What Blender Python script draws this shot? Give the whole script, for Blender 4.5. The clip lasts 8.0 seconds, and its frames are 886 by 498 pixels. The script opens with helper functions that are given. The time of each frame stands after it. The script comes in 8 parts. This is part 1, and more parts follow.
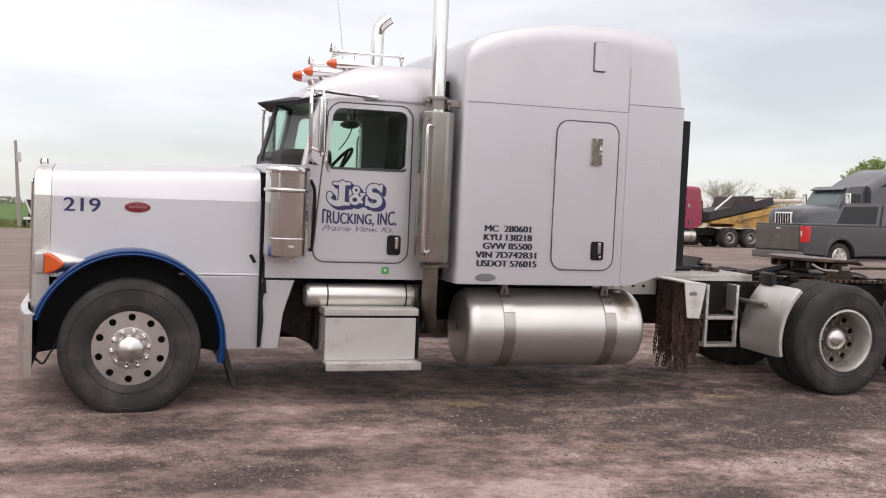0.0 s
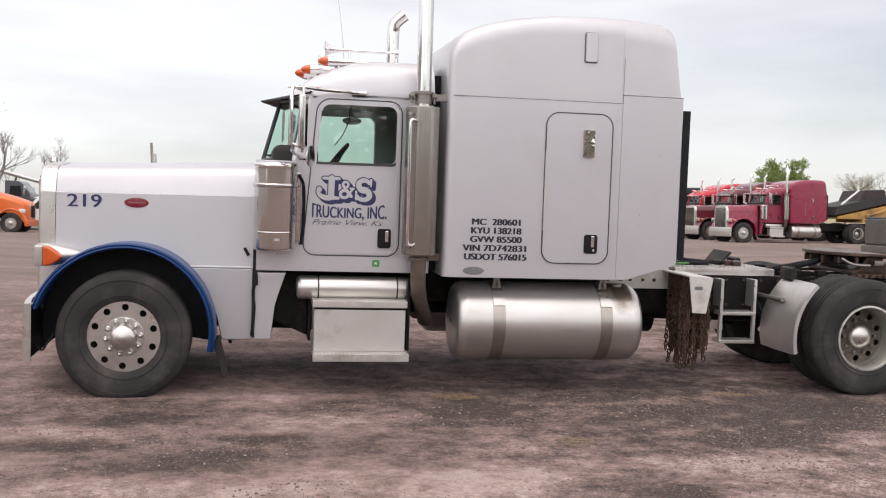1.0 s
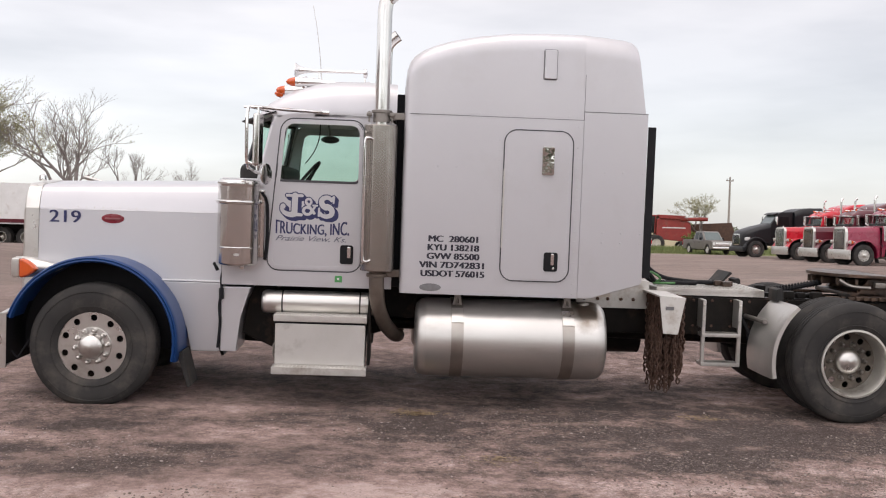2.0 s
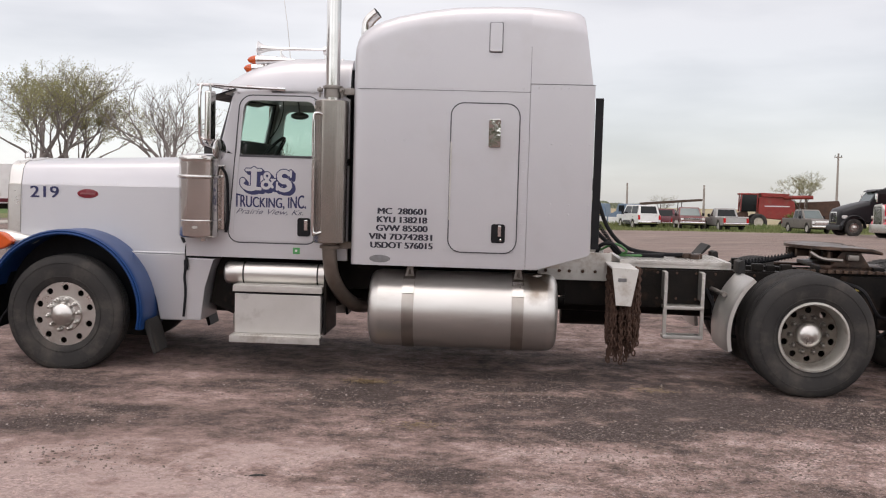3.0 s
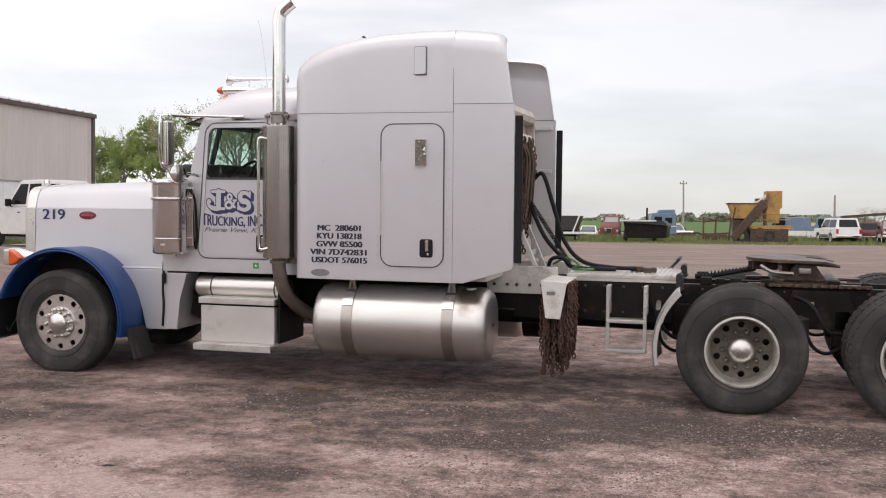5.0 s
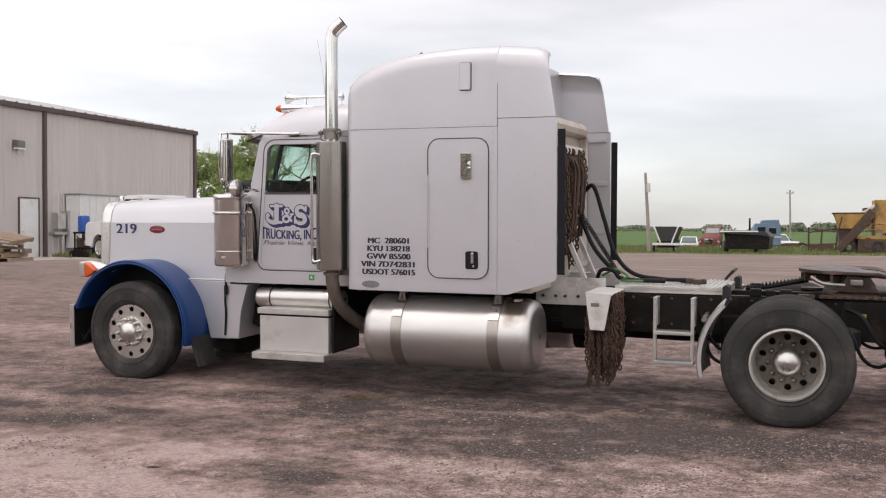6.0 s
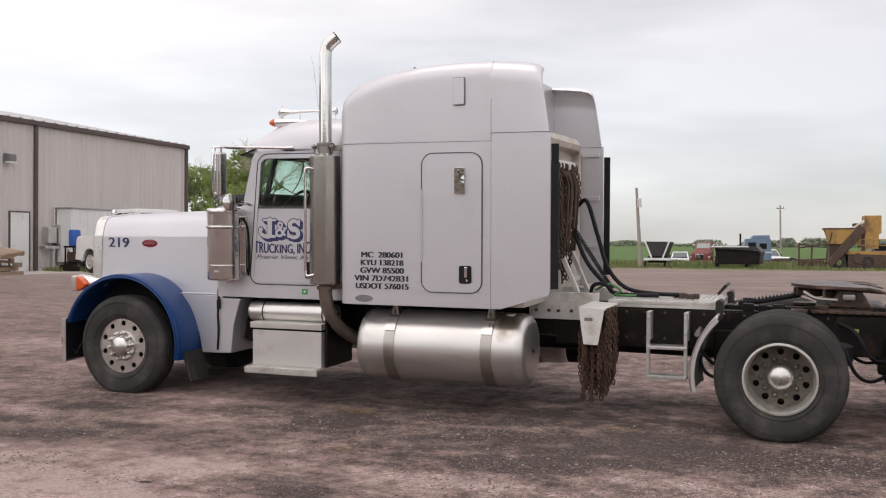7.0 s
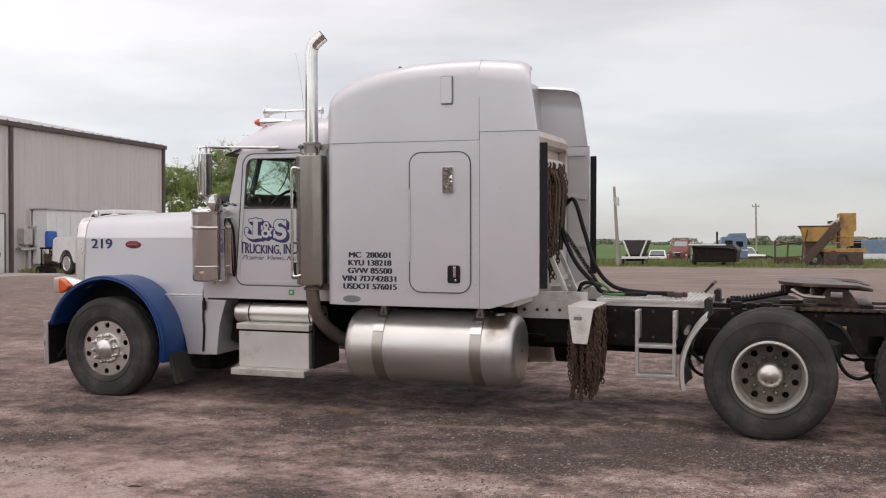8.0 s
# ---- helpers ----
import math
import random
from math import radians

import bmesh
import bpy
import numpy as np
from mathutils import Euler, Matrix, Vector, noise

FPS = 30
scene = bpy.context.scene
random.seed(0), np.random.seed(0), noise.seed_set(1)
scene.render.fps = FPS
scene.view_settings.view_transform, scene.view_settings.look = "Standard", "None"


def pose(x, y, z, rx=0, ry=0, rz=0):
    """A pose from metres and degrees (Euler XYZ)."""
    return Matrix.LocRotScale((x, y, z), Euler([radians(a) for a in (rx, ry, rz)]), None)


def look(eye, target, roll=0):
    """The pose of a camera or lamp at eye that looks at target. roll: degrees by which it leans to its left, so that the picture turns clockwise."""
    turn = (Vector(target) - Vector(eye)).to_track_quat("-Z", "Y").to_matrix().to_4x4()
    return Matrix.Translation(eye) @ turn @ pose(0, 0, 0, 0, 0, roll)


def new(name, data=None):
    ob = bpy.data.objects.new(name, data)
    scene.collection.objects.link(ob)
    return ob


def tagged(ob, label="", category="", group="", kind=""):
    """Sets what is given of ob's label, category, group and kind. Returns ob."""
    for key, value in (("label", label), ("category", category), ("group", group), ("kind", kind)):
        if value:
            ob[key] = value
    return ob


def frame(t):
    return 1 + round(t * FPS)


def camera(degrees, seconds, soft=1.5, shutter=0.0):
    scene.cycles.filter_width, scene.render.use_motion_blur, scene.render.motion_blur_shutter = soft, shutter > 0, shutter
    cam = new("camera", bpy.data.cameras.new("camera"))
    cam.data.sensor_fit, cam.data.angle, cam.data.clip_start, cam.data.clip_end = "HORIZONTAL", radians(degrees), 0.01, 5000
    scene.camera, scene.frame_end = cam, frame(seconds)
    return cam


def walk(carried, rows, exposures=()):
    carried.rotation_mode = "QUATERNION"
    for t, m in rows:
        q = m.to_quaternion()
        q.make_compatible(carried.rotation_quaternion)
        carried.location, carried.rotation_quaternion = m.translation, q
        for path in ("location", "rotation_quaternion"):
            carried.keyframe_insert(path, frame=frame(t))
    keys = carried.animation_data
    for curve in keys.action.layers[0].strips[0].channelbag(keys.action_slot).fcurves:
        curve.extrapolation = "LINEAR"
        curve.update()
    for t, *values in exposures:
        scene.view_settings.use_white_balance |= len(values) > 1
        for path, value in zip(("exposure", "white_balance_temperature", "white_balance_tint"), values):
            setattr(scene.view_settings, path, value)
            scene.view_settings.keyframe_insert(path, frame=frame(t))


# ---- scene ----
cam = camera(47.0, 8.0, 1.15)
PATH = [
    (0, (-0.129, -7.747, 1.492), (0.488, -5.846, 1.428), 1.4),
    (0.5, (0.456, -7.937, 1.483), (0.924, -5.995, 1.376), 1.1),
    (1, (1.003, -8.101, 1.487), (1.363, -6.135, 1.412), 1.1),
    (1.2, (1.217, -8.147, 1.488), (1.531, -6.172, 1.437), 1.1),
    (2.3, (2.840, -8.387, 1.490), (2.877, -6.387, 1.449), 1.4),
    (2.5, (3.075, -8.420, 1.491), (3.081, -6.420, 1.445), 1.35),
    (3, (3.718, -8.475, 1.449), (3.606, -6.48, 1.366), 1.1),
    (3.5, (4.332, -8.47, 1.467), (4.142, -6.482, 1.366), 0.5),
    (4, (4.951, -8.465, 1.465), (4.625, -6.494, 1.381), 0.2),
    (4.2, (5.203, -8.464, 1.465), (4.836, -6.499, 1.391), 0.25),
    (5.3, (6.352, -8.471, 1.469), (5.763, -6.560, 1.422), 0.3),
    (5.5, (6.47, -8.473, 1.47), (5.833, -6.578, 1.426), 0.2),
    (6, (6.624, -8.47, 1.476), (5.911, -6.601, 1.444), 0.1),
    (6.5, (6.608, -8.486, 1.475), (5.891, -6.619, 1.46), 0.2),
    (7, (6.606, -8.479, 1.472), (5.909, -6.604, 1.469), 0.2),
    (7.5, (6.576, -8.474, 1.472), (5.901, -6.592, 1.47), 0.1),
    (8, (6.501, -8.475, 1.474), (5.846, -6.585, 1.47), -0.1),
]
walk(cam, [(t, look(e, g, r)) for t, e, g, r in PATH], [(0, 0.22, 6800, 15), (1, 0.20, 6800, 15), (2.5, 0.07, 6800, 15), (3, 0.02, 6800, 15), (4, 0.12, 6800, 15), (5.5, 0.10, 6800, 15), (6.5, 0.02, 6800, 15), (7.5, -0.06, 6800, 15), (8, -0.10, 6800, 15)])

# ---- world and light ----
world = bpy.data.worlds.new("overcast_sky")
scene.world = world
world.use_nodes = True
wn, wl = world.node_tree.nodes, world.node_tree.links
wn.clear()
SUN_ELEV, SUN_ROT = radians(75), radians(-150)
sky = wn.new("ShaderNodeTexSky")
sky.sky_type = "NISHITA"
sky.sun_disc = False
sky.sun_elevation, sky.sun_rotation = SUN_ELEV, SUN_ROT
sky_bg = wn.new("ShaderNodeBackground")
sky_bg.inputs["Strength"].default_value = 0.05
wl.new(sky.outputs[0], sky_bg.inputs["Color"])
geo = wn.new("ShaderNodeTexCoord")
stretch = wn.new("ShaderNodeMapping")
stretch.inputs["Scale"].default_value = (1.0, 1.0, 4.6)
wl.new(geo.outputs["Generated"], stretch.inputs["Vector"])
cloud = wn.new("ShaderNodeTexNoise")
cloud.inputs["Scale"].default_value = 2.3
cloud.inputs["Detail"].default_value = 6
cloud.inputs["Roughness"].default_value = 0.48
wl.new(stretch.outputs[0], cloud.inputs["Vector"])
ramp = wn.new("ShaderNodeValToRGB")
ramp.color_ramp.elements[0].position = 0.34
ramp.color_ramp.elements[0].color = (0.69, 0.675, 0.66, 1)
ramp.color_ramp.elements[1].position = 0.60
ramp.color_ramp.elements[1].color = (1.065, 1.035, 1.0, 1)
wl.new(cloud.outputs["Fac"], ramp.inputs["Fac"])
# an overcast sky is brighter overhead than at the horizon
sep = wn.new("ShaderNodeSeparateXYZ")
wl.new(geo.outputs["Generated"], sep.inputs[0])
rise = wn.new("ShaderNodeMapRange")
rise.inputs["From Min"].default_value, rise.inputs["From Max"].default_value = 0.28, 1.0
rise.inputs["To Min"].default_value, rise.inputs["To Max"].default_value = 0.72, 1.0
wl.new(sep.outputs["Z"], rise.inputs["Value"])
# the cloud is a little lighter on the sun's side, and bluer low down where the clear sky adds its haze
facing = wn.new("ShaderNodeVectorMath")
facing.operation = "DOT_PRODUCT"
facing.inputs[1].default_value = (math.sin(SUN_ROT), math.cos(SUN_ROT), 0)
wl.new(geo.outputs["Generated"], facing.inputs[0])
glow = wn.new("ShaderNodeMapRange")
glow.inputs["From Min"].default_value, glow.inputs["From Max"].default_value = -1.0, 0.9
glow.inputs["To Min"].default_value, glow.inputs["To Max"].default_value = 0.86, 1.9
wl.new(facing.outputs["Value"], glow.inputs["Value"])
lit = wn.new("ShaderNodeMath")
lit.operation = "MULTIPLY"
wl.new(rise.outputs["Result"], lit.inputs[0])
wl.new(glow.outputs["Result"], lit.inputs[1])
low = wn.new("ShaderNodeMapRange")
low.inputs["From Min"].default_value, low.inputs["From Max"].default_value = 0.24, 0.04
wl.new(sep.outputs["Z"], low.inputs["Value"])
haze = wn.new("ShaderNodeMix")
haze.data_type, haze.blend_type = "RGBA", "MULTIPLY"
haze.inputs["B"].default_value = (0.85, 0.925, 0.995, 1)
wl.new(low.outputs["Result"], haze.inputs["Factor"])
wl.new(ramp.outputs["Color"], haze.inputs["A"])
cloud_bg = wn.new("ShaderNodeBackground")
wl.new(haze.outputs["Result"], cloud_bg.inputs["Color"])
wl.new(lit.outputs[0], cloud_bg.inputs["Strength"])
both = wn.new("ShaderNodeAddShader")
wl.new(sky_bg.outputs[0], both.inputs[0])
wl.new(cloud_bg.outputs[0], both.inputs[1])
wout = wn.new("ShaderNodeOutputWorld")
wl.new(both.outputs[0], wout.inputs["Surface"])

sun = new("sun", bpy.data.lights.new("sun", "SUN"))
sun.data.energy, sun.data.angle, sun.data.color = 0.55, radians(40), (1.0, 0.96, 0.91)
sun.matrix_world = look((0, 0, 0), (math.sin(SUN_ROT) * -math.cos(SUN_ELEV), math.cos(SUN_ROT) * -math.cos(SUN_ELEV), -math.sin(SUN_ELEV)))


# ---- materials ----
def mat(name, color, rough=0.5, metal=0.0, color2=None, scale=6.0, bump=0.0, bump_scale=60.0, coat=0.0,
        stain=None, stain_scale=1.5, stain_at=0.6, rough_var=0.1, aniso=None, vary=0.0, spec=0.5):
    m = bpy.data.materials.new(name)
    m.use_nodes = True
    nd, ln = m.node_tree.nodes, m.node_tree.links
    b = nd["Principled BSDF"]
    b.inputs["Roughness"].default_value = rough
    b.inputs["Metallic"].default_value = metal
    b.inputs["Specular IOR Level"].default_value = spec
    b.inputs["Coat Weight"].default_value = coat
    b.inputs["Coat Roughness"].default_value = 0.12
    tc = nd.new("ShaderNodeTexCoord")
    vec = tc.outputs["Object"]
    if aniso:
        mp = nd.new("ShaderNodeMapping")
        mp.inputs["Scale"].default_value = aniso
        ln.new(vec, mp.inputs["Vector"])
        vec = mp.outputs[0]
    n1 = nd.new("ShaderNodeTexNoise")
    n1.inputs["Scale"].default_value, n1.inputs["Detail"].default_value = scale, 8
    ln.new(vec, n1.inputs["Vector"])
    mix = nd.new("ShaderNodeMix")
    mix.data_type = "RGBA"
    c2 = color2 or tuple(c * 0.86 for c in color)
    mix.inputs["A"].default_value, mix.inputs["B"].default_value = (*color, 1), (*c2, 1)
    mr = nd.new("ShaderNodeMapRange")
    mr.inputs["From Min"].default_value, mr.inputs["From Max"].default_value = 0.3, 0.7
    ln.new(n1.outputs["Fac"], mr.inputs["Value"])
    ln.new(mr.outputs[0], mix.inputs["Factor"])
    out = mix.outputs["Result"]
    if stain:
        n2 = nd.new("ShaderNodeTexNoise")
        n2.inputs["Scale"].default_value, n2.inputs["Detail"].default_value, n2.inputs["Roughness"].default_value = stain_scale, 10, 0.65
        ln.new(vec, n2.inputs["Vector"])
        r2 = nd.new("ShaderNodeMapRange")
        r2.inputs["From Min"].default_value, r2.inputs["From Max"].default_value = stain_at - 0.08, stain_at + 0.12
        ln.new(n2.outputs["Fac"], r2.inputs["Value"])
        mx = nd.new("ShaderNodeMix")
        mx.data_type = "RGBA"
        mx.inputs["B"].default_value = (*stain, 1)
        ln.new(out, mx.inputs["A"])
        ln.new(r2.outputs[0], mx.inputs["Factor"])
        out = mx.outputs["Result"]
    if vary:
        oi = nd.new("ShaderNodeObjectInfo")
        hv = nd.new("ShaderNodeHueSaturation")
        vr = nd.new("ShaderNodeMapRange")
        vr.inputs["To Min"].default_value, vr.inputs["To Max"].default_value = 1 - vary, 1 + vary
        ln.new(oi.outputs["Random"], vr.inputs["Value"])
        ln.new(vr.outputs[0], hv.inputs["Value"])
        ln.new(out, hv.inputs["Color"])
        out = hv.outputs["Color"]
    ln.new(out, b.inputs["Base Color"])
    rr = nd.new("ShaderNodeMapRange")
    rr.inputs["To Min"].default_value, rr.inputs["To Max"].default_value = max(0.02, rough - rough_var), min(1, rough + rough_var)
    ln.new(n1.outputs["Fac"], rr.inputs["Value"])
    ln.new(rr.outputs[0], b.inputs["Roughness"])
    if bump:
        n3 = nd.new("ShaderNodeTexNoise")
        n3.inputs["Scale"].default_value, n3.inputs["Detail"].default_value = bump_scale, 4
        ln.new(vec, n3.inputs["Vector"])
        bp = nd.new("ShaderNodeBump")
        bp.inputs["Strength"].default_value, bp.inputs["Distance"].default_value = bump, 0.02
        ln.new(n3.outputs["Fac"], bp.inputs["Height"])
        ln.new(bp.outputs[0], b.inputs["Normal"])
    return m


def glass(name, tint, alpha_rough=0.02):
    m = bpy.data.materials.new(name)
    m.use_nodes = True
    nd, ln = m.node_tree.nodes, m.node_tree.links
    nd.clear()
    tr, gl, mx, o = (nd.new("ShaderNode" + k) for k in ("BsdfTransparent", "BsdfGlossy", "MixShader", "OutputMaterial"))
    tr.inputs["Color"].default_value = (*tint, 1)
    gl.inputs["Roughness"].default_value = alpha_rough
    mx.inputs[0].default_value = 0.08
    ln.new(tr.outputs[0], mx.inputs[1])
    ln.new(gl.outputs[0], mx.inputs[2])
    ln.new(mx.outputs[0], o.inputs["Surface"])
    return m


SILVER = mat("silver_lilac_paint", (0.590, 0.584, 0.606), 0.34, 0.5, (0.555, 0.550, 0.576), 1.2, 0.02, 25, coat=0.35, rough_var=0.06,
             stain=(0.525, 0.515, 0.525), stain_scale=0.9, stain_at=0.62)
BLUE = mat("blue_fender_paint", (0.006, 0.045, 0.170), 0.40, 0.05, (0.005, 0.034, 0.13), 2, coat=0.06, stain=(0.035, 0.052, 0.12), stain_scale=4, stain_at=0.70, spec=0.35)
CHROME = mat("polished_stainless", (0.70, 0.685, 0.665), 0.10, 1.0, (0.62, 0.605, 0.585), 5, 0.02, 6, rough_var=0.07, stain=(0.60, 0.58, 0.555), stain_scale=3, stain_at=0.66)
BRIGHT = mat("bright_chrome", (0.83, 0.82, 0.81), 0.07, 1.0, (0.78, 0.77, 0.76), 4, rough_var=0.05)
ALU = mat("dull_aluminium", (0.66, 0.645, 0.62), 0.42, 0.85, (0.56, 0.545, 0.52), 3.0, 0.04, 40, rough_var=0.14, stain=(0.40, 0.38, 0.35), stain_scale=2.2, stain_at=0.66)
TANK_ALU = mat("weathered_tank_aluminium", (0.70, 0.685, 0.66), 0.36, 0.9, (0.60, 0.585, 0.56), 2.0, 0.03, 30, rough_var=0.12, aniso=(0.5, 2, 2),
               stain=(0.47, 0.44, 0.40), stain_scale=1.6, stain_at=0.66)


def add_spill(m, x, z, rx, rz, color):
    """A brown fuel spill running down from the filler."""
    nd, ln = m.node_tree.nodes, m.node_tree.links
    b = nd["Principled BSDF"]
    tc, mp, le, nz, ad, rg, mx = (nd.new("ShaderNode" + k) for k in ("TexCoord", "Mapping", "VectorMath", "TexNoise", "Math", "MapRange", "Mix"))
    mp.inputs["Location"].default_value = (-x / rx, 0, -z / rz)
    mp.inputs["Scale"].default_value = (1 / rx, 0, 1 / rz)
    ln.new(tc.outputs["Object"], mp.inputs["Vector"])
    le.operation = "LENGTH"
    ln.new(mp.outputs[0], le.inputs[0])
    nz.inputs["Scale"].default_value, nz.inputs["Detail"].default_value = 9, 8
    ln.new(tc.outputs["Object"], nz.inputs["Vector"])
    ad.operation = "MULTIPLY_ADD"
    ad.inputs[1].default_value = 1.2
    ln.new(nz.outputs["Fac"], ad.inputs[0])
    ln.new(le.outputs["Value"], ad.inputs[2])
    rg.inputs["From Min"].default_value, rg.inputs["From Max"].default_value = 1.7, 1.1
    rg.inputs["To Max"].default_value = 0.75
    ln.new(ad.outputs[0], rg.inputs["Value"])
    mx.data_type = "RGBA"
    mx.inputs["B"].default_value = (*color, 1)
    ln.new(b.inputs["Base Color"].links[0].from_socket, mx.inputs["A"])
    ln.new(rg.outputs[0], mx.inputs["Factor"])
    ln.new(mx.outputs["Result"], b.inputs["Base Color"])


add_spill(TANK_ALU, 4.03, 0.86, 0.12, 0.17, (0.17, 0.12, 0.08))
DENTED = mat("dented_polished_cover", (0.66, 0.645, 0.61), 0.10, 1.0, (0.56, 0.545, 0.51), 9, 0.9, 3.5, rough_var=0.08)
BURNT = mat("burnt_exhaust_steel", (0.24, 0.20, 0.17), 0.5, 0.6, (0.14, 0.112, 0.092), 5, 0.05, 30, rough_var=0.12)
STEEL_DULL = mat("heat_stained_steel", (0.33, 0.31, 0.285), 0.45, 0.9, (0.22, 0.20, 0.185), 5, 0.05, 30, rough_var=0.12)
BLACK = mat("grimy_black_frame_paint", (0.008, 0.0075, 0.0075), 0.45, 0.0, (0.017, 0.014, 0.012), 5, 0.15, 40, stain=(0.06, 0.036, 0.024), stain_scale=4, stain_at=0.62, spec=0.12)
PLASTIC = mat("black_plastic", (0.010, 0.010, 0.012), 0.55, 0, (0.016, 0.016, 0.018), 9, spec=0.16)
RUBBER = mat("tyre_rubber", (0.030, 0.029, 0.029), 0.76, 0, (0.052, 0.049, 0.047), 3.5, 0.1, 60, stain=(0.090, 0.079, 0.071), stain_scale=3, stain_at=0.58, spec=0.16)
RUST = mat("rusty_chain_iron", (0.115, 0.064, 0.045), 0.75, 0.3, (0.065, 0.038, 0.029), 30, 0.2, 80)
ORANGE = mat("amber_lens", (0.66, 0.105, 0.018), 0.18, 0, (0.52, 0.075, 0.014), 6, coat=0.5)
REDLENS = mat("red_lens", (0.55, 0.02, 0.02), 0.15, 0, (0.45, 0.015, 0.02), 5, coat=0.5)
WHITE = mat("white_paint", (0.76, 0.76, 0.755), 0.4, 0, (0.69, 0.69, 0.68), 3, stain=(0.50, 0.46, 0.41), stain_scale=2.2, stain_at=0.66, coat=0.2)
BEIGE = mat("beige_back_panel", (0.58, 0.53, 0.46), 0.5, 0, (0.50, 0.45, 0.39), 3, stain=(0.33, 0.27, 0.22), stain_scale=3, stain_at=0.58)
SIGNBLUE = mat("navy_lettering", (0.028, 0.032, 0.11), 0.35, 0, (0.022, 0.026, 0.09), 8)
SIGNBLACK = mat("dark_lettering", (0.020, 0.020, 0.035), 0.4, 0)
SIGNGREY = mat("grey_script_lettering", (0.11, 0.11, 0.16), 0.45, 0)
BADGERED = mat("red_enamel_badge", (0.22, 0.018, 0.03), 0.25, 0, coat=0.5)
BADGEROSE = mat("worn_badge_stripe", (0.30, 0.10, 0.11), 0.4)
GREEN = mat("green_sticker", (0.08, 0.34, 0.11), 0.5, 0)
HOSEGREEN = mat("green_air_hose", (0.06, 0.19, 0.06), 0.5, 0)
PANEL_SEAM = mat("grey_panel_joint", (0.16, 0.16, 0.17), 0.6, 0)
SEAM = mat("dark_seal", (0.06, 0.06, 0.068), 0.6, 0)
CABIN = mat("dark_cabin_trim", (0.022, 0.021, 0.021), 0.7, 0, (0.035, 0.033, 0.032), 6, spec=0.25)
GLASS = glass("green_tinted_glass", (0.72, 0.865, 0.80))
PLATE = mat("tread_plate_aluminium", (0.68, 0.66, 0.63), 0.38, 0.7, (0.55, 0.53, 0.50), 6, 0.2, 30, stain=(0.36, 0.32, 0.28), stain_scale=5, stain_at=0.62)
GREASE = mat("greasy_cast_steel", (0.030, 0.022, 0.018), 0.42, 0.15, (0.085, 0.050, 0.034), 7, 0.35, 18, stain=(0.16, 0.095, 0.065), stain_scale=5, stain_at=0.58, rough_var=0.25)


def leafy(name, c1, c2, scale):
    """Leaves that let some light through."""
    m = bpy.data.materials.new(name)
    m.use_nodes = True
    nd, ln = m.node_tree.nodes, m.node_tree.links
    nd.clear()
    tc, n, mx, di, tr, sh, o = (nd.new("ShaderNode" + k) for k in ("TexCoord", "TexNoise", "Mix", "BsdfDiffuse", "BsdfTranslucent", "MixShader", "OutputMaterial"))
    n.inputs["Scale"].default_value = scale
    ln.new(tc.outputs["Object"], n.inputs["Vector"])
    mx.data_type = "RGBA"
    mx.inputs["A"].default_value, mx.inputs["B"].default_value = (*c1, 1), (*c2, 1)
    ln.new(n.outputs["Fac"], mx.inputs["Factor"])
    ln.new(mx.outputs["Result"], di.inputs["Color"])
    ln.new(mx.outputs["Result"], tr.inputs["Color"])
    sh.inputs[0].default_value = 0.45
    ln.new(di.outputs[0], sh.inputs[1])
    ln.new(tr.outputs[0], sh.inputs[2])
    ln.new(sh.outputs[0], o.inputs["Surface"])
    return m


def perforated(name):
    """Stainless guard with rows of small punched slots."""
    m = mat(name, (0.44, 0.415, 0.385), 0.20, 1.0, (0.34, 0.315, 0.285), 4)
    nd, ln = m.node_tree.nodes, m.node_tree.links
    b = nd["Principled BSDF"]
    tc = nd.new("ShaderNodeTexCoord")

    def calc(op, a, b=None, c=None):
        n = nd.new("ShaderNodeMath")
        n.operation = op
        for k, v in enumerate((a, b, c)):
            if isinstance(v, (int, float)):
                n.inputs[k].default_value = v
            elif v is not None:
                ln.new(v, n.inputs[k])
        return n.outputs[0]
    sp = nd.new("ShaderNodeSeparateXYZ")
    ln.new(tc.outputs["Object"], sp.inputs[0])
    # slots stand in columns round the guard, every second column shifted
    col = calc("MULTIPLY", calc("ARCTAN2", calc("SUBTRACT", sp.outputs["Y"], 0.04), calc("SUBTRACT", sp.outputs["X"], 2.273)), 0.140 / 0.021)
    row = calc("ADD", calc("DIVIDE", sp.outputs["Z"], 0.027), calc("MULTIPLY", calc("FLOOR", col), 0.5))
    across = calc("ABSOLUTE", calc("SUBTRACT", calc("FRACT", col), 0.5))
    along_z = calc("ABSOLUTE", calc("SUBTRACT", calc("FRACT", row), 0.5))
    cut = nd.new("ShaderNodeMapRange")
    cut.inputs["From Min"].default_value, cut.inputs["From Max"].default_value = 0.11, 0.19
    ln.new(calc("MAXIMUM", across, calc("SUBTRACT", along_z, 0.20)), cut.inputs["Value"])
    mx = nd.new("ShaderNodeMix")
    mx.data_type = "RGBA"
    mx.inputs["A"].default_value = (0.31, 0.29, 0.265, 1)
    src = b.inputs["Base Color"].links[0].from_socket
    ln.new(src, mx.inputs["B"])
    ln.new(cut.outputs[0], mx.inputs["Factor"])
    ln.new(mx.outputs["Result"], b.inputs["Base Color"])
    bp = nd.new("ShaderNodeBump")
    bp.inputs["Strength"].default_value, bp.inputs["Distance"].default_value = 0.3, 0.004
    ln.new(cut.outputs[0], bp.inputs["Height"])
    ln.new(bp.outputs[0], b.inputs["Normal"])
    return m


PERF = perforated("perforated_stainless")


# ---- mesh helpers ----
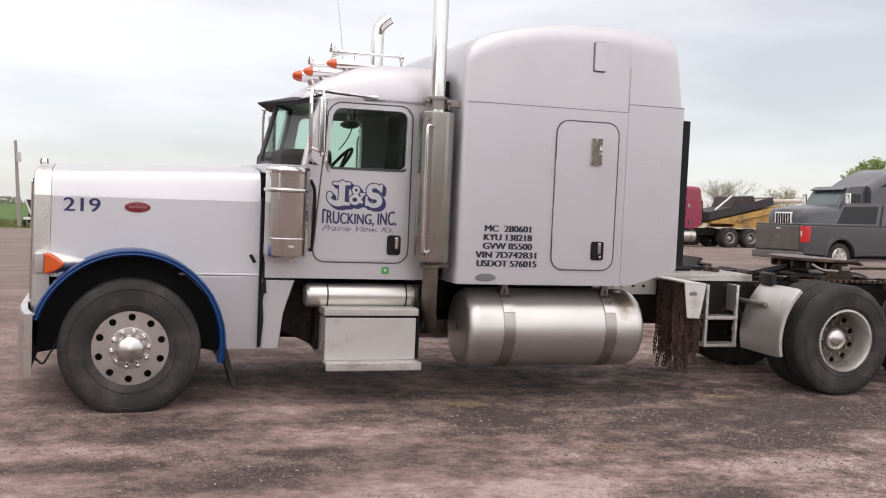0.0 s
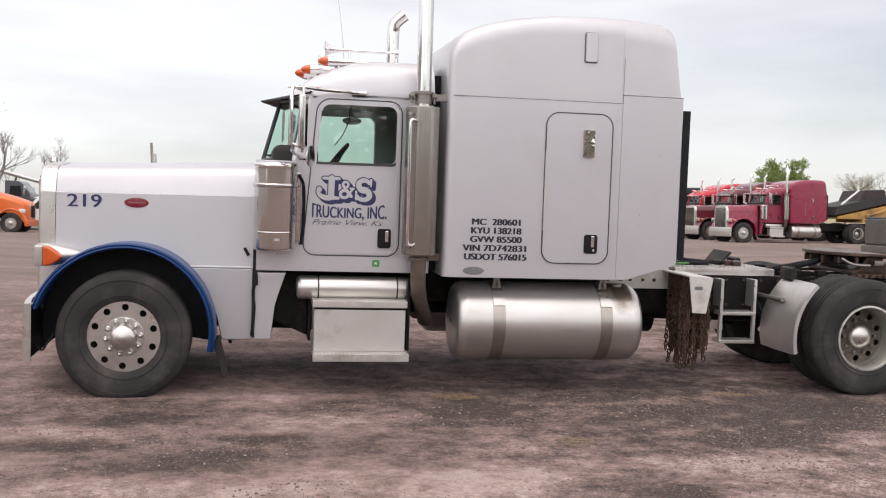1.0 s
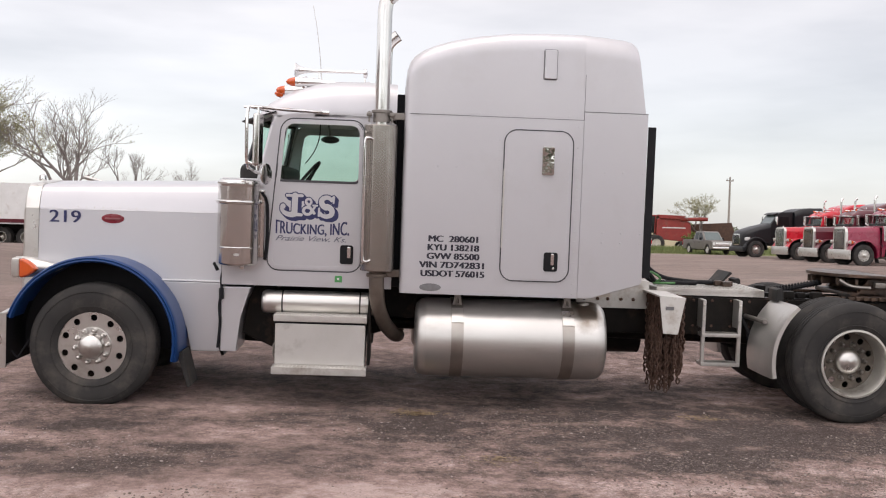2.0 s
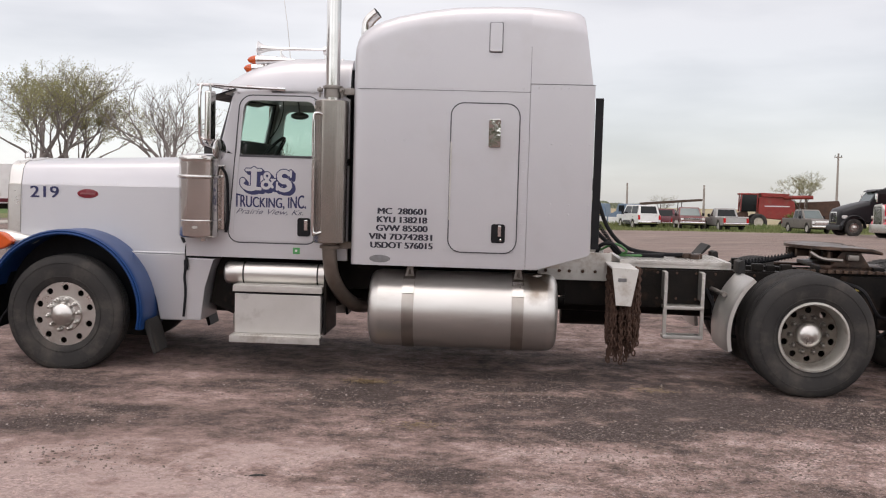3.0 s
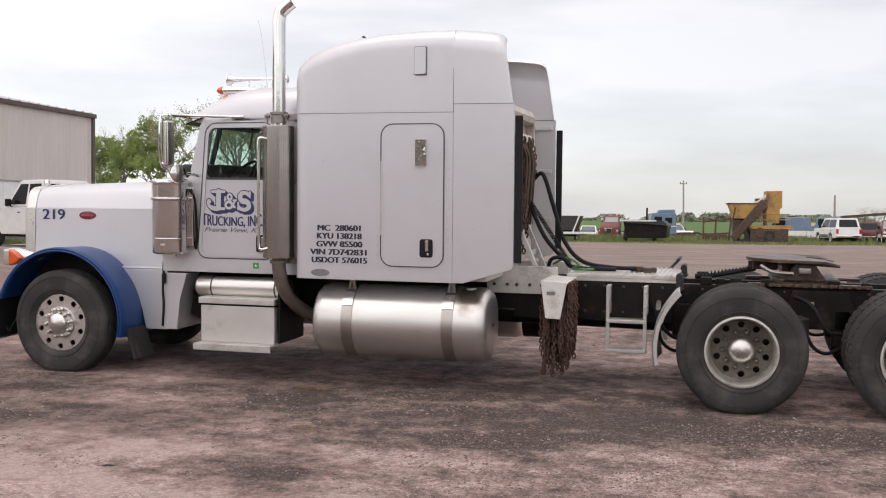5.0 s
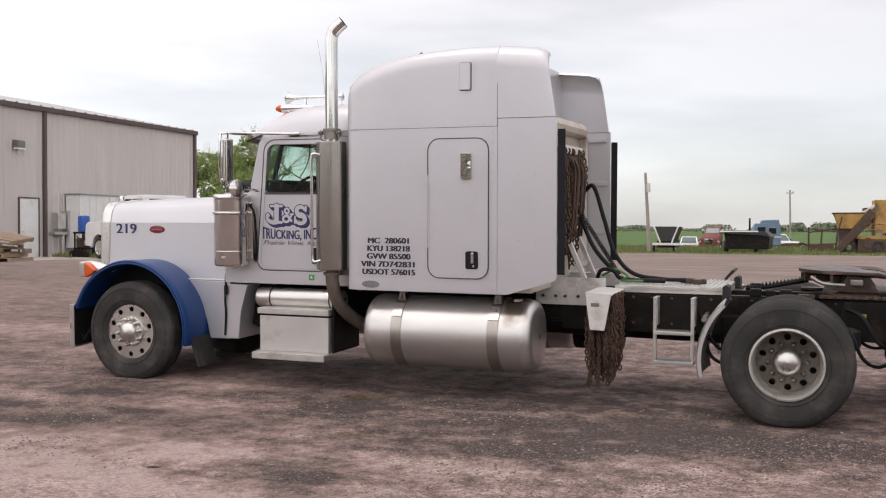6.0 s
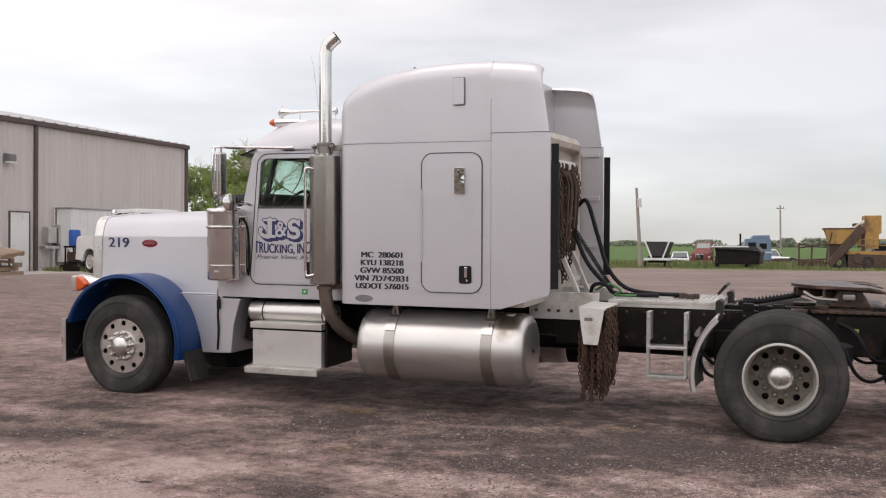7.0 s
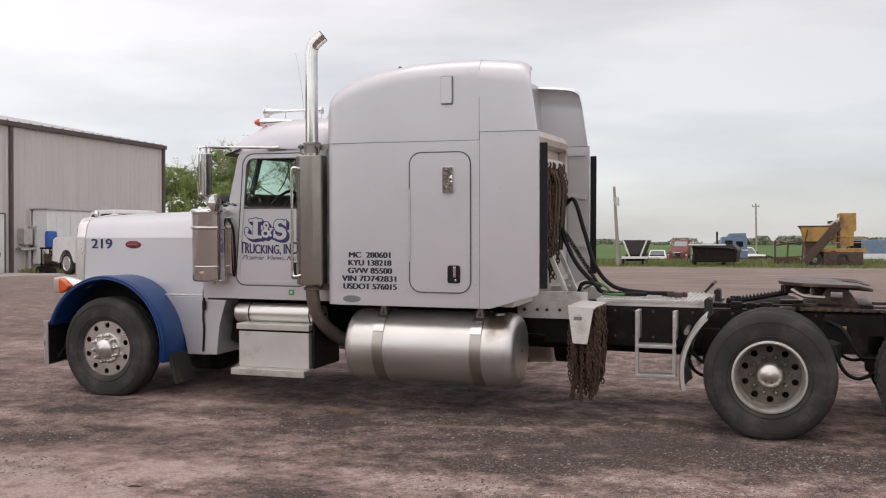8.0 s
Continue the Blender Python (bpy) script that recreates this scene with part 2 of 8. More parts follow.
def finish(bm, smooth=40):
    bmesh.ops.recalc_face_normals(bm, faces=bm.faces[:])
    if smooth:
        lim = radians(smooth)
        for f in bm.faces:
            f.smooth = True
        for e in bm.edges:
            if len(e.link_faces) != 2 or e.calc_face_angle(0) > lim:
                e.smooth = False


def weighted(bm, lim):
    """Corner normals in which large flat faces outweigh their bevels."""
    out = []
    edge = math.cos(lim)
    for f in bm.faces:
        n = f.normal
        for v in f.verts:
            total = Vector()
            for g in v.link_faces:
                if g.normal.dot(n) > edge:
                    total += g.normal * g.calc_area()
            out.append(total.normalized() if total.length > 1e-12 else n.copy())
    return out


def mesh_of(name, bm, material, smooth=40):
    finish(bm, smooth)
    corners = None
    if smooth and len(bm.faces) < 1500:
        bm.normal_update()
        corners = weighted(bm, radians(smooth))
    me = bpy.data.meshes.new(name)
    bm.to_mesh(me)
    bm.free()
    if corners:
        me.normals_split_custom_set(corners)
    for m in (material if isinstance(material, (list, tuple)) else [material]):
        me.materials.append(m)
    return me


def part(name, bm, material, parent=None, label="", smooth=40, **tags):
    ob = new(name, mesh_of(name, bm, material, smooth))
    ob.parent = parent
    return tagged(ob, label, **tags)


def share(name, me, parent, m=None, label=""):
    ob = new(name, me)
    ob.parent = parent
    if m is not None:
        ob.matrix_basis = m
    return tagged(ob, label)


def thing(name, label, category, m=None, group="", kind=""):
    ob = new(name)
    ob.empty_display_size = 0.2
    if m is not None:
        ob.matrix_basis = m
    return tagged(ob, label, category, group, kind)


def B():
    return bmesh.new()


def box(bm, x0, x1, y0, y1, z0, z1, bev=0.0, seg=2):
    t = bmesh.new()
    v = [t.verts.new((x, y, z)) for z in (z0, z1) for y in (y0, y1) for x in (x0, x1)]
    for q in ((0, 1, 3, 2), (4, 6, 7, 5), (0, 4, 5, 1), (2, 3, 7, 6), (0, 2, 6, 4), (1, 5, 7, 3)):
        t.faces.new([v[i] for i in q])
    if bev:
        bmesh.ops.bevel(t, geom=t.edges[:], offset=bev, segments=seg, profile=0.5, affect="EDGES")
    return join(bm, t)


def join(bm, t, m=None):
    """Moves the mesh t into bm."""
    if m is not None:
        bmesh.ops.transform(t, matrix=m, verts=t.verts[:])
    idx = {}
    for v in t.verts:
        idx[v] = bm.verts.new(v.co)
    for f in t.faces:
        try:
            bm.faces.new([idx[v] for v in f.verts]).material_index = f.material_index
        except ValueError:
            pass
    t.free()
    return bm


def prism(bm, pts, a0, a1, axis="y", bev=0.0, seg=2):
    """A polygon in the plane across axis, drawn out from a0 to a1."""
    t = bmesh.new()
    place = {"y": lambda u, w, a: (u, a, w), "x": lambda u, w, a: (a, u, w), "z": lambda u, w, a: (u, w, a)}[axis]
    lo = [t.verts.new(place(u, w, a0)) for u, w in pts]
    hi = [t.verts.new(place(u, w, a1)) for u, w in pts]
    n = len(pts)
    t.faces.new(lo), t.faces.new(hi[::-1])
    for i in range(n):
        t.faces.new((lo[i], hi[i], hi[(i + 1) % n], lo[(i + 1) % n]))
    if bev:
        bmesh.ops.bevel(t, geom=t.edges[:], offset=bev, segments=seg, profile=0.5, affect="EDGES")
    return join(bm, t)


def loft(bm, rings, closed=True, caps=True):
    rows = [[bm.verts.new(p) for p in r] for r in rings]
    n = len(rows[0])
    for a, b in zip(rows, rows[1:]):
        for i in range(n if closed else n - 1):
            j = (i + 1) % n
            bm.faces.new((a[i], a[j], b[j], b[i]))
    if caps and closed:
        bm.faces.new(rows[0][::-1]), bm.faces.new(rows[-1])
    return bm


def curve_pts(pts, n=6):
    """Catmull-Rom points through pts."""
    p = [Vector(q) for q in pts]
    p = [2 * p[0] - p[1], *p, 2 * p[-1] - p[-2]]
    out = []
    for i in range(1, len(p) - 2):
        for k in range(n):
            t = k / n
            a, b, c, d = p[i - 1], p[i], p[i + 1], p[i + 2]
            out.append(0.5 * (2 * b + (c - a) * t + (2 * a - 5 * b + 4 * c - d) * t * t + (3 * b - a - 3 * c + d) * t ** 3))
    out.append(p[-2])
    return out


def tube(bm, pts, r, n=10, r1=None, caps=True):
    """A round bar along pts, from radius r to r1."""
    pts = [Vector(p) for p in pts]
    up = None
    rings = []
    for i, p in enumerate(pts):
        d = (pts[min(i + 1, len(pts) - 1)] - pts[max(i - 1, 0)]).normalized()
        if up is None:
            up = Vector((0, 0, 1)) if abs(d.z) < 0.9 else Vector((0, 1, 0))
        s = d.cross(up).normalized()
        up = s.cross(d).normalized()
        rr = r if r1 is None else r + (r1 - r) * i / (len(pts) - 1)
        rings.append([p + (s * math.cos(2 * math.pi * k / n) + up * math.sin(2 * math.pi * k / n)) * rr for k in range(n)])
    return loft(bm, rings, True, caps)


def lathe(bm, prof, at=(0, 0, 0), axis="y", n=40, a0=0.0, a1=2 * math.pi):
    """Turns (along, radius) points about an axis through at."""
    full = abs(a1 - a0 - 2 * math.pi) < 1e-6
    steps = n if full else n + 1
    rows = []
    for u, r in prof:
        ring = []
        for k in range(steps):
            a = a0 + (a1 - a0) * k / n
            c, s = r * math.cos(a), r * math.sin(a)
            q = {"y": (c, u, s), "x": (u, c, s), "z": (c, s, u)}[axis]
            ring.append(bm.verts.new((at[0] + q[0], at[1] + q[1], at[2] + q[2])))
        rows.append(ring)
    for a, b in zip(rows, rows[1:]):
        for k in range(n):
            j = (k + 1) % steps
            bm.faces.new((a[k], a[j], b[j], b[k]))
    return bm


def plate_hole(bm, outer, inner, a0, a1, axis="y"):
    """A plate with one opening; outer and inner have the same number of points, in step."""
    place = {"y": lambda u, w, a: (u, a, w), "x": lambda u, w, a: (a, u, w), "z": lambda u, w, a: (u, w, a)}[axis]
    loops = [[bm.verts.new(place(u, w, a)) for u, w in ring] for a in (a0, a1) for ring in (outer, inner)]
    n = len(outer)
    for i in range(n):
        j = (i + 1) % n
        bm.faces.new((loops[0][i], loops[0][j], loops[1][j], loops[1][i]))
        bm.faces.new((loops[2][i], loops[3][i], loops[3][j], loops[2][j]))
        bm.faces.new((loops[0][i], loops[2][i], loops[2][j], loops[0][j]))
        bm.faces.new((loops[1][i], loops[1][j], loops[3][j], loops[3][i]))
    return bm


def round_rect(x0, x1, z0, z1, r, n=5, shear=0.0):
    """Counter-clockwise rounded rectangle; shear moves the top of its left side to the right."""
    out = []
    for cx, cz, q in ((x1 - r, z1 - r, 0), (x0 + r, z1 - r, 1), (x0 + r, z0 + r, 2), (x1 - r, z0 + r, 3)):
        for k in range(n + 1):
            a = math.pi / 2 * (q + k / n)
            x, z = cx + r * math.cos(a), cz + r * math.sin(a)
            if shear and q in (1, 2):
                x += shear * (z - z0) / (z1 - z0)
            out.append((x, z))
    return out


def ring_frame(bm, pts, w, a0, a1, axis="y"):
    """A narrow band of width w that follows the closed line pts."""
    c = Vector((sum(p[0] for p in pts) / len(pts), sum(p[1] for p in pts) / len(pts)))
    n = len(pts)
    ins = []
    for i, p in enumerate(pts):
        t = (Vector(pts[(i + 1) % n]) - Vector(pts[i - 1])).normalized()
        ins.append((p[0] - t.y * w, p[1] + t.x * w))
    return plate_hole(bm, pts, ins, a0, a1, axis)


def lettering(name, text, size, x0, x1, z, y, material, parent, label="", depth=0.002, bold=0.0, shear=0.0, stretch=True, skew=0.0):
    """Painted words on a side that faces -y, from x0 to x1, on the base line z."""
    cu = bpy.data.curves.new(name, "FONT")
    cu.body, cu.size, cu.extrude, cu.shear = text, size, depth, shear
    tmp = bpy.data.objects.new(name, cu)
    scene.collection.objects.link(tmp)
    dg = bpy.context.evaluated_depsgraph_get()
    me = bpy.data.meshes.new_from_object(tmp.evaluated_get(dg))
    bpy.data.objects.remove(tmp)
    xs = [v.co.x for v in me.vertices]
    k = (x1 - x0 - 2 * bold) / (max(xs) - min(xs)) if stretch else 1
    lo = min(xs)
    bm = bmesh.new()
    # heavy strokes: the same outline laid down three times, a little apart
    for i, dx in enumerate((0.0, bold, 2 * bold) if bold else (0.0,)):
        t = bmesh.new()
        t.from_mesh(me)
        for v in t.verts:
            v.co = (x0 + dx + (v.co.x - lo) * k, y - v.co.z - 0.0004 * i - skew * (v.co.x - lo) * k, z + v.co.y)
        join(bm, t)
    me = bpy.data.meshes.new(name)
    bm.to_mesh(me)
    bm.free()
    me.materials.clear()
    me.materials.append(material)
    return share(name, me, parent, None, label)


def rivets(bm, pts, y, r=0.006):
    for x, z in pts:
        t = bmesh.new()
        lathe(t, [(0.0, r), (-r * 0.45, r * 0.75), (-r * 0.6, 0.0005)], (x, y, z), "y", 6)
        join(bm, t)


def along(a, b, n):
    return [(a[0] + (b[0] - a[0]) * i / (n - 1), a[1] + (b[1] - a[1]) * i / (n - 1)) for i in range(n)]

# ---- the long-nosed truck ----
YC = 1.07          # the truck's middle line, seen in its own axes: front wheel at x = 0, nose towards -x, near side at y = 0


def mirrored(pts):
    return [(p[0], 2 * YC - p[1], p[2]) for p in pts]


def build_tyre(R, loaded):
    """A worn tyre, flattened where it stands; loaded is the height of its hub over the ground."""
    bm = B()
    w = 0.28
    prof = [(0.035, 0.272), (0.012, 0.292), (0.004, 0.34), (0.0, 0.40), (0.006, 0.445), (0.02, 0.475), (0.034, 0.492), (0.045, 0.499)]
    grooves = []
    for c in (0.09, 0.14, 0.19):
        grooves += [(c - 0.008, 0.5045), (c - 0.006, 0.491), (c + 0.006, 0.491), (c + 0.008, 0.5045)]
    prof = prof + [(0.06, 0.5035)] + grooves + [(w - 0.06, 0.5035)] + [(w - u, r) for u, r in prof[::-1]]
    lathe(bm, [(u, r / 0.505 * R) for u, r in prof], n=56)
    # moulded rings on the sidewall
    for r in (0.325, 0.44):
        lathe(bm, [(0.006, r - 0.004), (0.0, r - 0.002), (0.0, r + 0.002), (0.006, r + 0.004)], n=56)
    for v in bm.verts:
        low = -loaded - v.co.z
        if v.co.z < -0.30:          # the wall bulges a little over the contact patch
            v.co.y += (0.14 - v.co.y) / 0.14 * -0.012 * ((-0.30 - v.co.z) / 0.2)
        if low > 0:
            v.co.z = -loaded
    return mesh_of("tyre", bm, RUBBER)


def build_tread():
    """Shoulder lugs round a drive tyre."""
    bm = B()
    for k in range(52):
        a = 2 * math.pi * k / 52
        for u0, u1 in ((0.036, 0.085), (0.195, 0.244)):
            t = bmesh.new()
            box(t, -0.022, 0.022, u0, u1, 0.50, 0.517, 0.003, 1)
            join(bm, t, Matrix.Rotation(a, 4, "Y"))
    return mesh_of("tread_pattern", bm, RUBBER)


def holed_disc(bm, r0, r1, y0, y1, holes, hr, hc, n=8):
    """A wheel disc with a ring of round openings."""
    for h in range(holes):
        a0, a1 = 2 * math.pi * h / holes, 2 * math.pi * (h + 1) / holes
        am = (a0 + a1) / 2
        outer, inner = [], []
        pts = [(r0, a0 + (a1 - a0) * i / n) for i in range(n)] + [(r0 + (r1 - r0) * i / n, a1) for i in range(n)]
        pts += [(r1, a1 - (a1 - a0) * i / n) for i in range(n)] + [(r1 - (r1 - r0) * i / n, a0) for i in range(n)]
        cx, cz = hc * math.cos(am), hc * math.sin(am)
        for r, a in pts:
            x, z = r * math.cos(a), r * math.sin(a)
            outer.append((x, z))
            d = math.atan2(z - cz, x - cx)
            inner.append((cx + hr * math.cos(d), cz + hr * math.sin(d)))
        plate_hole(bm, outer, inner, y0, y1)
    bmesh.ops.remove_doubles(bm, verts=bm.verts[:], dist=1e-5)
    return bm


def build_front_wheel():
    bm = B()
    lathe(bm, [(0.052, 0.272), (0.035, 0.277), (0.028, 0.283), (0.030, 0.287), (0.05, 0.286), (0.12, 0.272)], n=56)
    holed_disc(bm, 0.15, 0.273, 0.043, 0.056, 10, 0.0265, 0.228)
    lathe(bm, [(0.05, 0.154), (0.026, 0.150), (0.022, 0.09)], n=40)
    return mesh_of("wheel_disc", bm, BRIGHT_ALU, 20)


def build_hub(depth):
    bm = B()
    if depth:       # drive axle: a broad dome on a deep disc
        lathe(bm, [(0.24, 0.112), (0.15, 0.110), (0.125, 0.102), (0.105, 0.08), (0.092, 0.045), (0.088, 0.001)], n=32)
    else:
        lathe(bm, [(0.03, 0.104), (-0.008, 0.100), (-0.030, 0.088), (-0.042, 0.060), (-0.052, 0.028), (-0.054, 0.001)], n=32)
    return mesh_of("hub_cap", bm, BRIGHT_ALU)


def build_nut(mt):
    bm = B()
    lathe(bm, [(0.0, 0.022), (-0.012, 0.022), (-0.016, 0.018), (-0.042, 0.017), (-0.05, 0.010), (-0.052, 0.001)], n=10)
    return mesh_of("lug_nut", bm, mt)


def build_drive_wheel():
    bm = B()
    lathe(bm, [(0.02, 0.291), (0.004, 0.290), (0.002, 0.274), (0.02, 0.264), (0.06, 0.258), (0.10, 0.254), (0.17, 0.250), (0.20, 0.244)], n=56)
    lathe(bm, [(0.03, 0.289), (0.20, 0.28), (0.215, 0.244)], n=56)
    return mesh_of("rim", bm, OLD_ALU)


def build_drive_disc():
    bm = B()
    holed_disc(bm, 0.105, 0.246, 0.185, 0.198, 10, 0.027, 0.203)
    return mesh_of("wheel_disc", bm, OLD_DISC)


BRIGHT_ALU = mat("polished_wheel_aluminium", (0.70, 0.68, 0.655), 0.30, 0.95, (0.60, 0.58, 0.55), 6, 0.03, 20, stain=(0.42, 0.38, 0.34), stain_scale=5, stain_at=0.66)
OLD_ALU = mat("oxidised_wheel_aluminium", (0.66, 0.65, 0.61), 0.42, 0.75, (0.56, 0.54, 0.50), 6, stain=(0.30, 0.26, 0.22), stain_scale=5, stain_at=0.62)
OLD_DISC = mat("dusty_wheel_disc", (0.17, 0.145, 0.12), 0.65, 0.3, (0.10, 0.084, 0.07), 7, stain=(0.06, 0.05, 0.042), stain_scale=5, stain_at=0.6)
STRAP = mat("tarnished_strap", (0.46, 0.43, 0.40), 0.33, 0.95, (0.36, 0.33, 0.30), 6, 0.03, 20)
FRONT_TYRE, TYRE, TREAD = build_tyre(0.508, 0.470), build_tyre(0.516, 0.502), build_tread()
FWHEEL, FHUB, DHUB, NUT, DRIM, DDISC = build_front_wheel(), build_hub(0), build_hub(1), build_nut(BRIGHT_ALU), build_drive_wheel(), build_drive_disc()
DULL_NUT = build_nut(STEEL_DULL)


def build_drum():
    bm = B()
    lathe(bm, [(0.11, 0.001), (0.11, 0.272), (0.30, 0.272)], n=32)
    return mesh_of("brake_drum", bm, BLACK)


DRUM = build_drum()


def wheel(parent, x, far=False, drive=False, spin=0.0, lugs=True):
    """A wheel as a part of its truck; far wheels face +y."""
    w = new("drive_wheel" if drive else "front_wheel")
    w.parent = parent
    w.empty_display_size = 0.1
    m = pose(x, 2 * YC if far else 0.0, 0.502 if drive else 0.470)
    w.matrix_basis = m @ pose(0, 0, 0, 0, 0, 180) if far else m
    turned = pose(0, 0, 0, 0, spin, 0)
    share("tyre", TYRE if drive else FRONT_TYRE, w, None, "worn black truck tyre")
    if drive:
        share("inner_tyre", TYRE, w, pose(0, 0.33, 0))
        if lugs:
            tagged(share("tread_pattern", TREAD, w), kind="stuff")
            tagged(share("inner_tread_pattern", TREAD, w, pose(0, 0.33, 0)), kind="stuff")
        share("rim", DRIM, w)
        share("wheel_disc", DDISC, w, turned)
        share("hub_cap", DHUB, w)
    else:
        share("brake_drum", DRUM, w)
        share("wheel_disc", FWHEEL, w, turned, "polished aluminium wheel disc with ten round openings")
        share("hub_cap", FHUB, w, turned, "polished aluminium hub cap")
    for k in range(10):
        a = 2 * math.pi * (k + (0.0 if drive else 0.25)) / 10
        r, y = (0.15, 0.186) if drive else (0.130, 0.02)
        share("lug_nut", DULL_NUT if drive else NUT, w, turned @ pose(r * math.cos(a), y, r * math.sin(a)))
    return w


def face_out(ob, d):
    """Turn a pane's faces to look along d."""
    if ob.data.polygons[0].normal.dot(Vector(d)) < 0:
        ob.data.flip_normals()
    return ob


def sleeper_section(x, zb, zt, half, rt, n=6):
    """A section across the sleeper: flat sides, a rounded roof edge."""
    rt = min(rt, (zt - zb) * 0.9)
    pts = [(x, YC - half, zb), (x, YC - half, zt - rt - min(0.03, (zt - rt - zb) * 0.5))]
    for k in range(n + 1):
        a = math.pi / 2 * k / n
        pts.append((x, YC - half + rt * (1 - math.cos(a)) * 0.8, zt - rt + rt * math.sin(a)))
    right = [(x, 2 * YC - p[1], p[2]) for p in pts[::-1]]
    return pts + right


ROOF = [(2.462, 2.62, 0.10), (2.464, 2.72, 0.06), (2.472, 2.79, 0.04), (2.494, 2.855, 0.022), (2.535, 2.91, 0.010), (2.60, 2.955, 0.002), (2.70, 3.000, 0), (2.85, 3.045, 0),
        (3.05, 3.085, 0), (3.30, 3.118, 0), (3.60, 3.132, 0), (3.912, 3.132, 0)]


def build_truck(name, label, m, paint, fender_paint, main=False, group=""):
    T = thing(name, label, "truck", m, group)

    def P(n, bm, material, lab="", parent=T, smooth=40):
        return part(n, bm, material, parent, lab, smooth)

    def both_sides(n, make, material, lab="", smooth=40):
        """The same part on the near and on the far side."""
        out = []
        for far in (False, True):
            bm = B()
            make(bm)
            if far:
                for v in bm.verts:
                    v.co.y = 2 * YC - v.co.y
            out.append(P(n, bm, material, lab, T, smooth))
        return out

    # chassis
    both_sides("frame_rail", lambda b: (box(b, -0.55, 8.45, 0.75, 0.84, 0.69, 0.97, 0.008), box(b, 4.3, 8.45, 0.738, 0.746, 0.62, 0.955, 0.002)), BLACK, "grimy black chassis rail")
    for x in (-0.3, 1.2, 2.6, 3.6, 4.7, 5.5, 6.93, 8.3):
        bm = B()
        P("crossmember", box(bm, x, x + 0.12, 0.842, 2 * YC - 0.842, 0.72, 0.92, 0.01), BLACK)
    for x in (0.0, 6.28, 7.60):
        bm = B()
        tube(bm, [(x, 0.3, 0.49), (x, 2 * YC - 0.3, 0.49)], 0.075, 14)
        if x:
            lathe(bm, [(-0.19, 0.08), (-0.15, 0.2), (0, 0.23), (0.15, 0.2), (0.19, 0.08)], (x, YC, 0.5), "y", 20)
        P("axle", bm, BLACK)
    bm = B()
    tube(bm, [(1.9, YC, 0.62), (5.9, YC, 0.56)], 0.06, 12)
    P("drive_shaft", bm, BLACK)
    bm = B()
    prism(bm, [(0.2, 0.45), (1.9, 0.40), (2.35, 0.55), (2.3, 1.0), (0.2, 1.0)], 0.86, 2 * YC - 0.86, bev=0.04)
    P("engine_block", bm, BLACK)
    for far in (False, True):
        wheel(T, 0, far, False, 2)
        wheel(T, 6.295, far, True, -1, not main)
        wheel(T, 7.615, far, True, 17)

    # hood, in two tones of the same panel: crown and side, split by a riveted seam
    def hood_ring(x, k):
        top, seam = 1.770 + 0.055 * k, 1.562 + 0.012 * k
        half = YC - 0.475 + 0.06 * k
        pts = [(x, YC - half - 0.03, 0.95), (x, YC - half - 0.012, 1.25), (x, YC - half, seam - 0.004), (x, YC - half + 0.007, seam), (x, YC - half + 0.007, seam + 0.004)]
        for u, w in ((0.006, 0.10), (0.022, 0.40), (0.042, 0.64), (0.062, 0.78), (0.092, 0.90), (0.135, 0.965), (0.20, 0.995), (0.27, 1.0)):
            pts.append((x, YC - half + 0.007 + u, seam + (top - seam) * w))
        pts.append((x, YC, top + 0.028))
        return pts + [(x, 2 * YC - p[1], p[2]) for p in pts[-2::-1]]
    bm = B()
    loft(bm, [hood_ring(-0.585 + 1.55 * k / 8, k / 8) for k in range(9)])
    hood = P("hood", bm, paint)
    bm = B()
    loft(bm, [[(p[0], YC + (p[1] - YC) * s, 0.98 + (p[2] - 0.98) * s) for p in hood_ring(x, 0)] for x, s in ((-0.715, 0.972), (-0.708, 0.993), (-0.69, 1.006), (-0.588, 1.006))])
    for v in bm.verts:
        if v.co.z < 1.0:
            v.co.z = 0.62
    shell = P("grille_shell", bm, BRIGHT_ALU, "polished radiator surround with riveted edge")
    bm = B()
    for i in range(13):
        y = YC - 0.48 + i * 0.08
        box(bm, -0.735, -0.719, y - 0.012, y + 0.012, 0.72, 1.66, 0.004, 1)
    P("grille_bars", bm, BRIGHT, "vertical chrome grille bars", shell)
    bm = B()
    P("grille_screen", box(bm, -0.722, -0.7165, YC - 0.51, YC + 0.51, 0.70, 1.68), BLACK, "", shell)
    bm = B()
    lathe(bm, [(1.79, 0.028), (1.80, 0.034), (1.835, 0.03), (1.845, 0.012), (1.846, 0.001)], (-0.655, YC - 0.31, 0), "z", 12)
    P("hood_ornament", bm, BRIGHT)
    if main:
        bm = B()
        rivets(bm, along((-0.575, 1.05), (-0.575, 1.55), 13), 0.462, 0.007)
        rivets(bm, along((-0.54, 1.580), (0.93, 1.590), 22), 0.4515, 0.005)
        rivets(bm, along((0.90, 1.02), (0.90, 1.55), 12), 0.418)
        rivets(bm, along((0.72, 1.20), (0.72, 1.52), 6), 0.424)
        tagged(P("rivets", bm, ALU, "", hood), kind="stuff")
        bm = B()
        tube(bm, [(0.895, 0.40, 1.15), (0.93, 0.385, 1.09)], 0.014, 8)
        P("hood_catch", bm, PLASTIC, "black rubber hood catch", hood)
        lettering("unit_number", "219", 0.145, -0.50, -0.235, 1.448, 0.4655, SIGNBLUE, hood, "navy number 219", bold=0.003, skew=0.0387)
        bm = B()
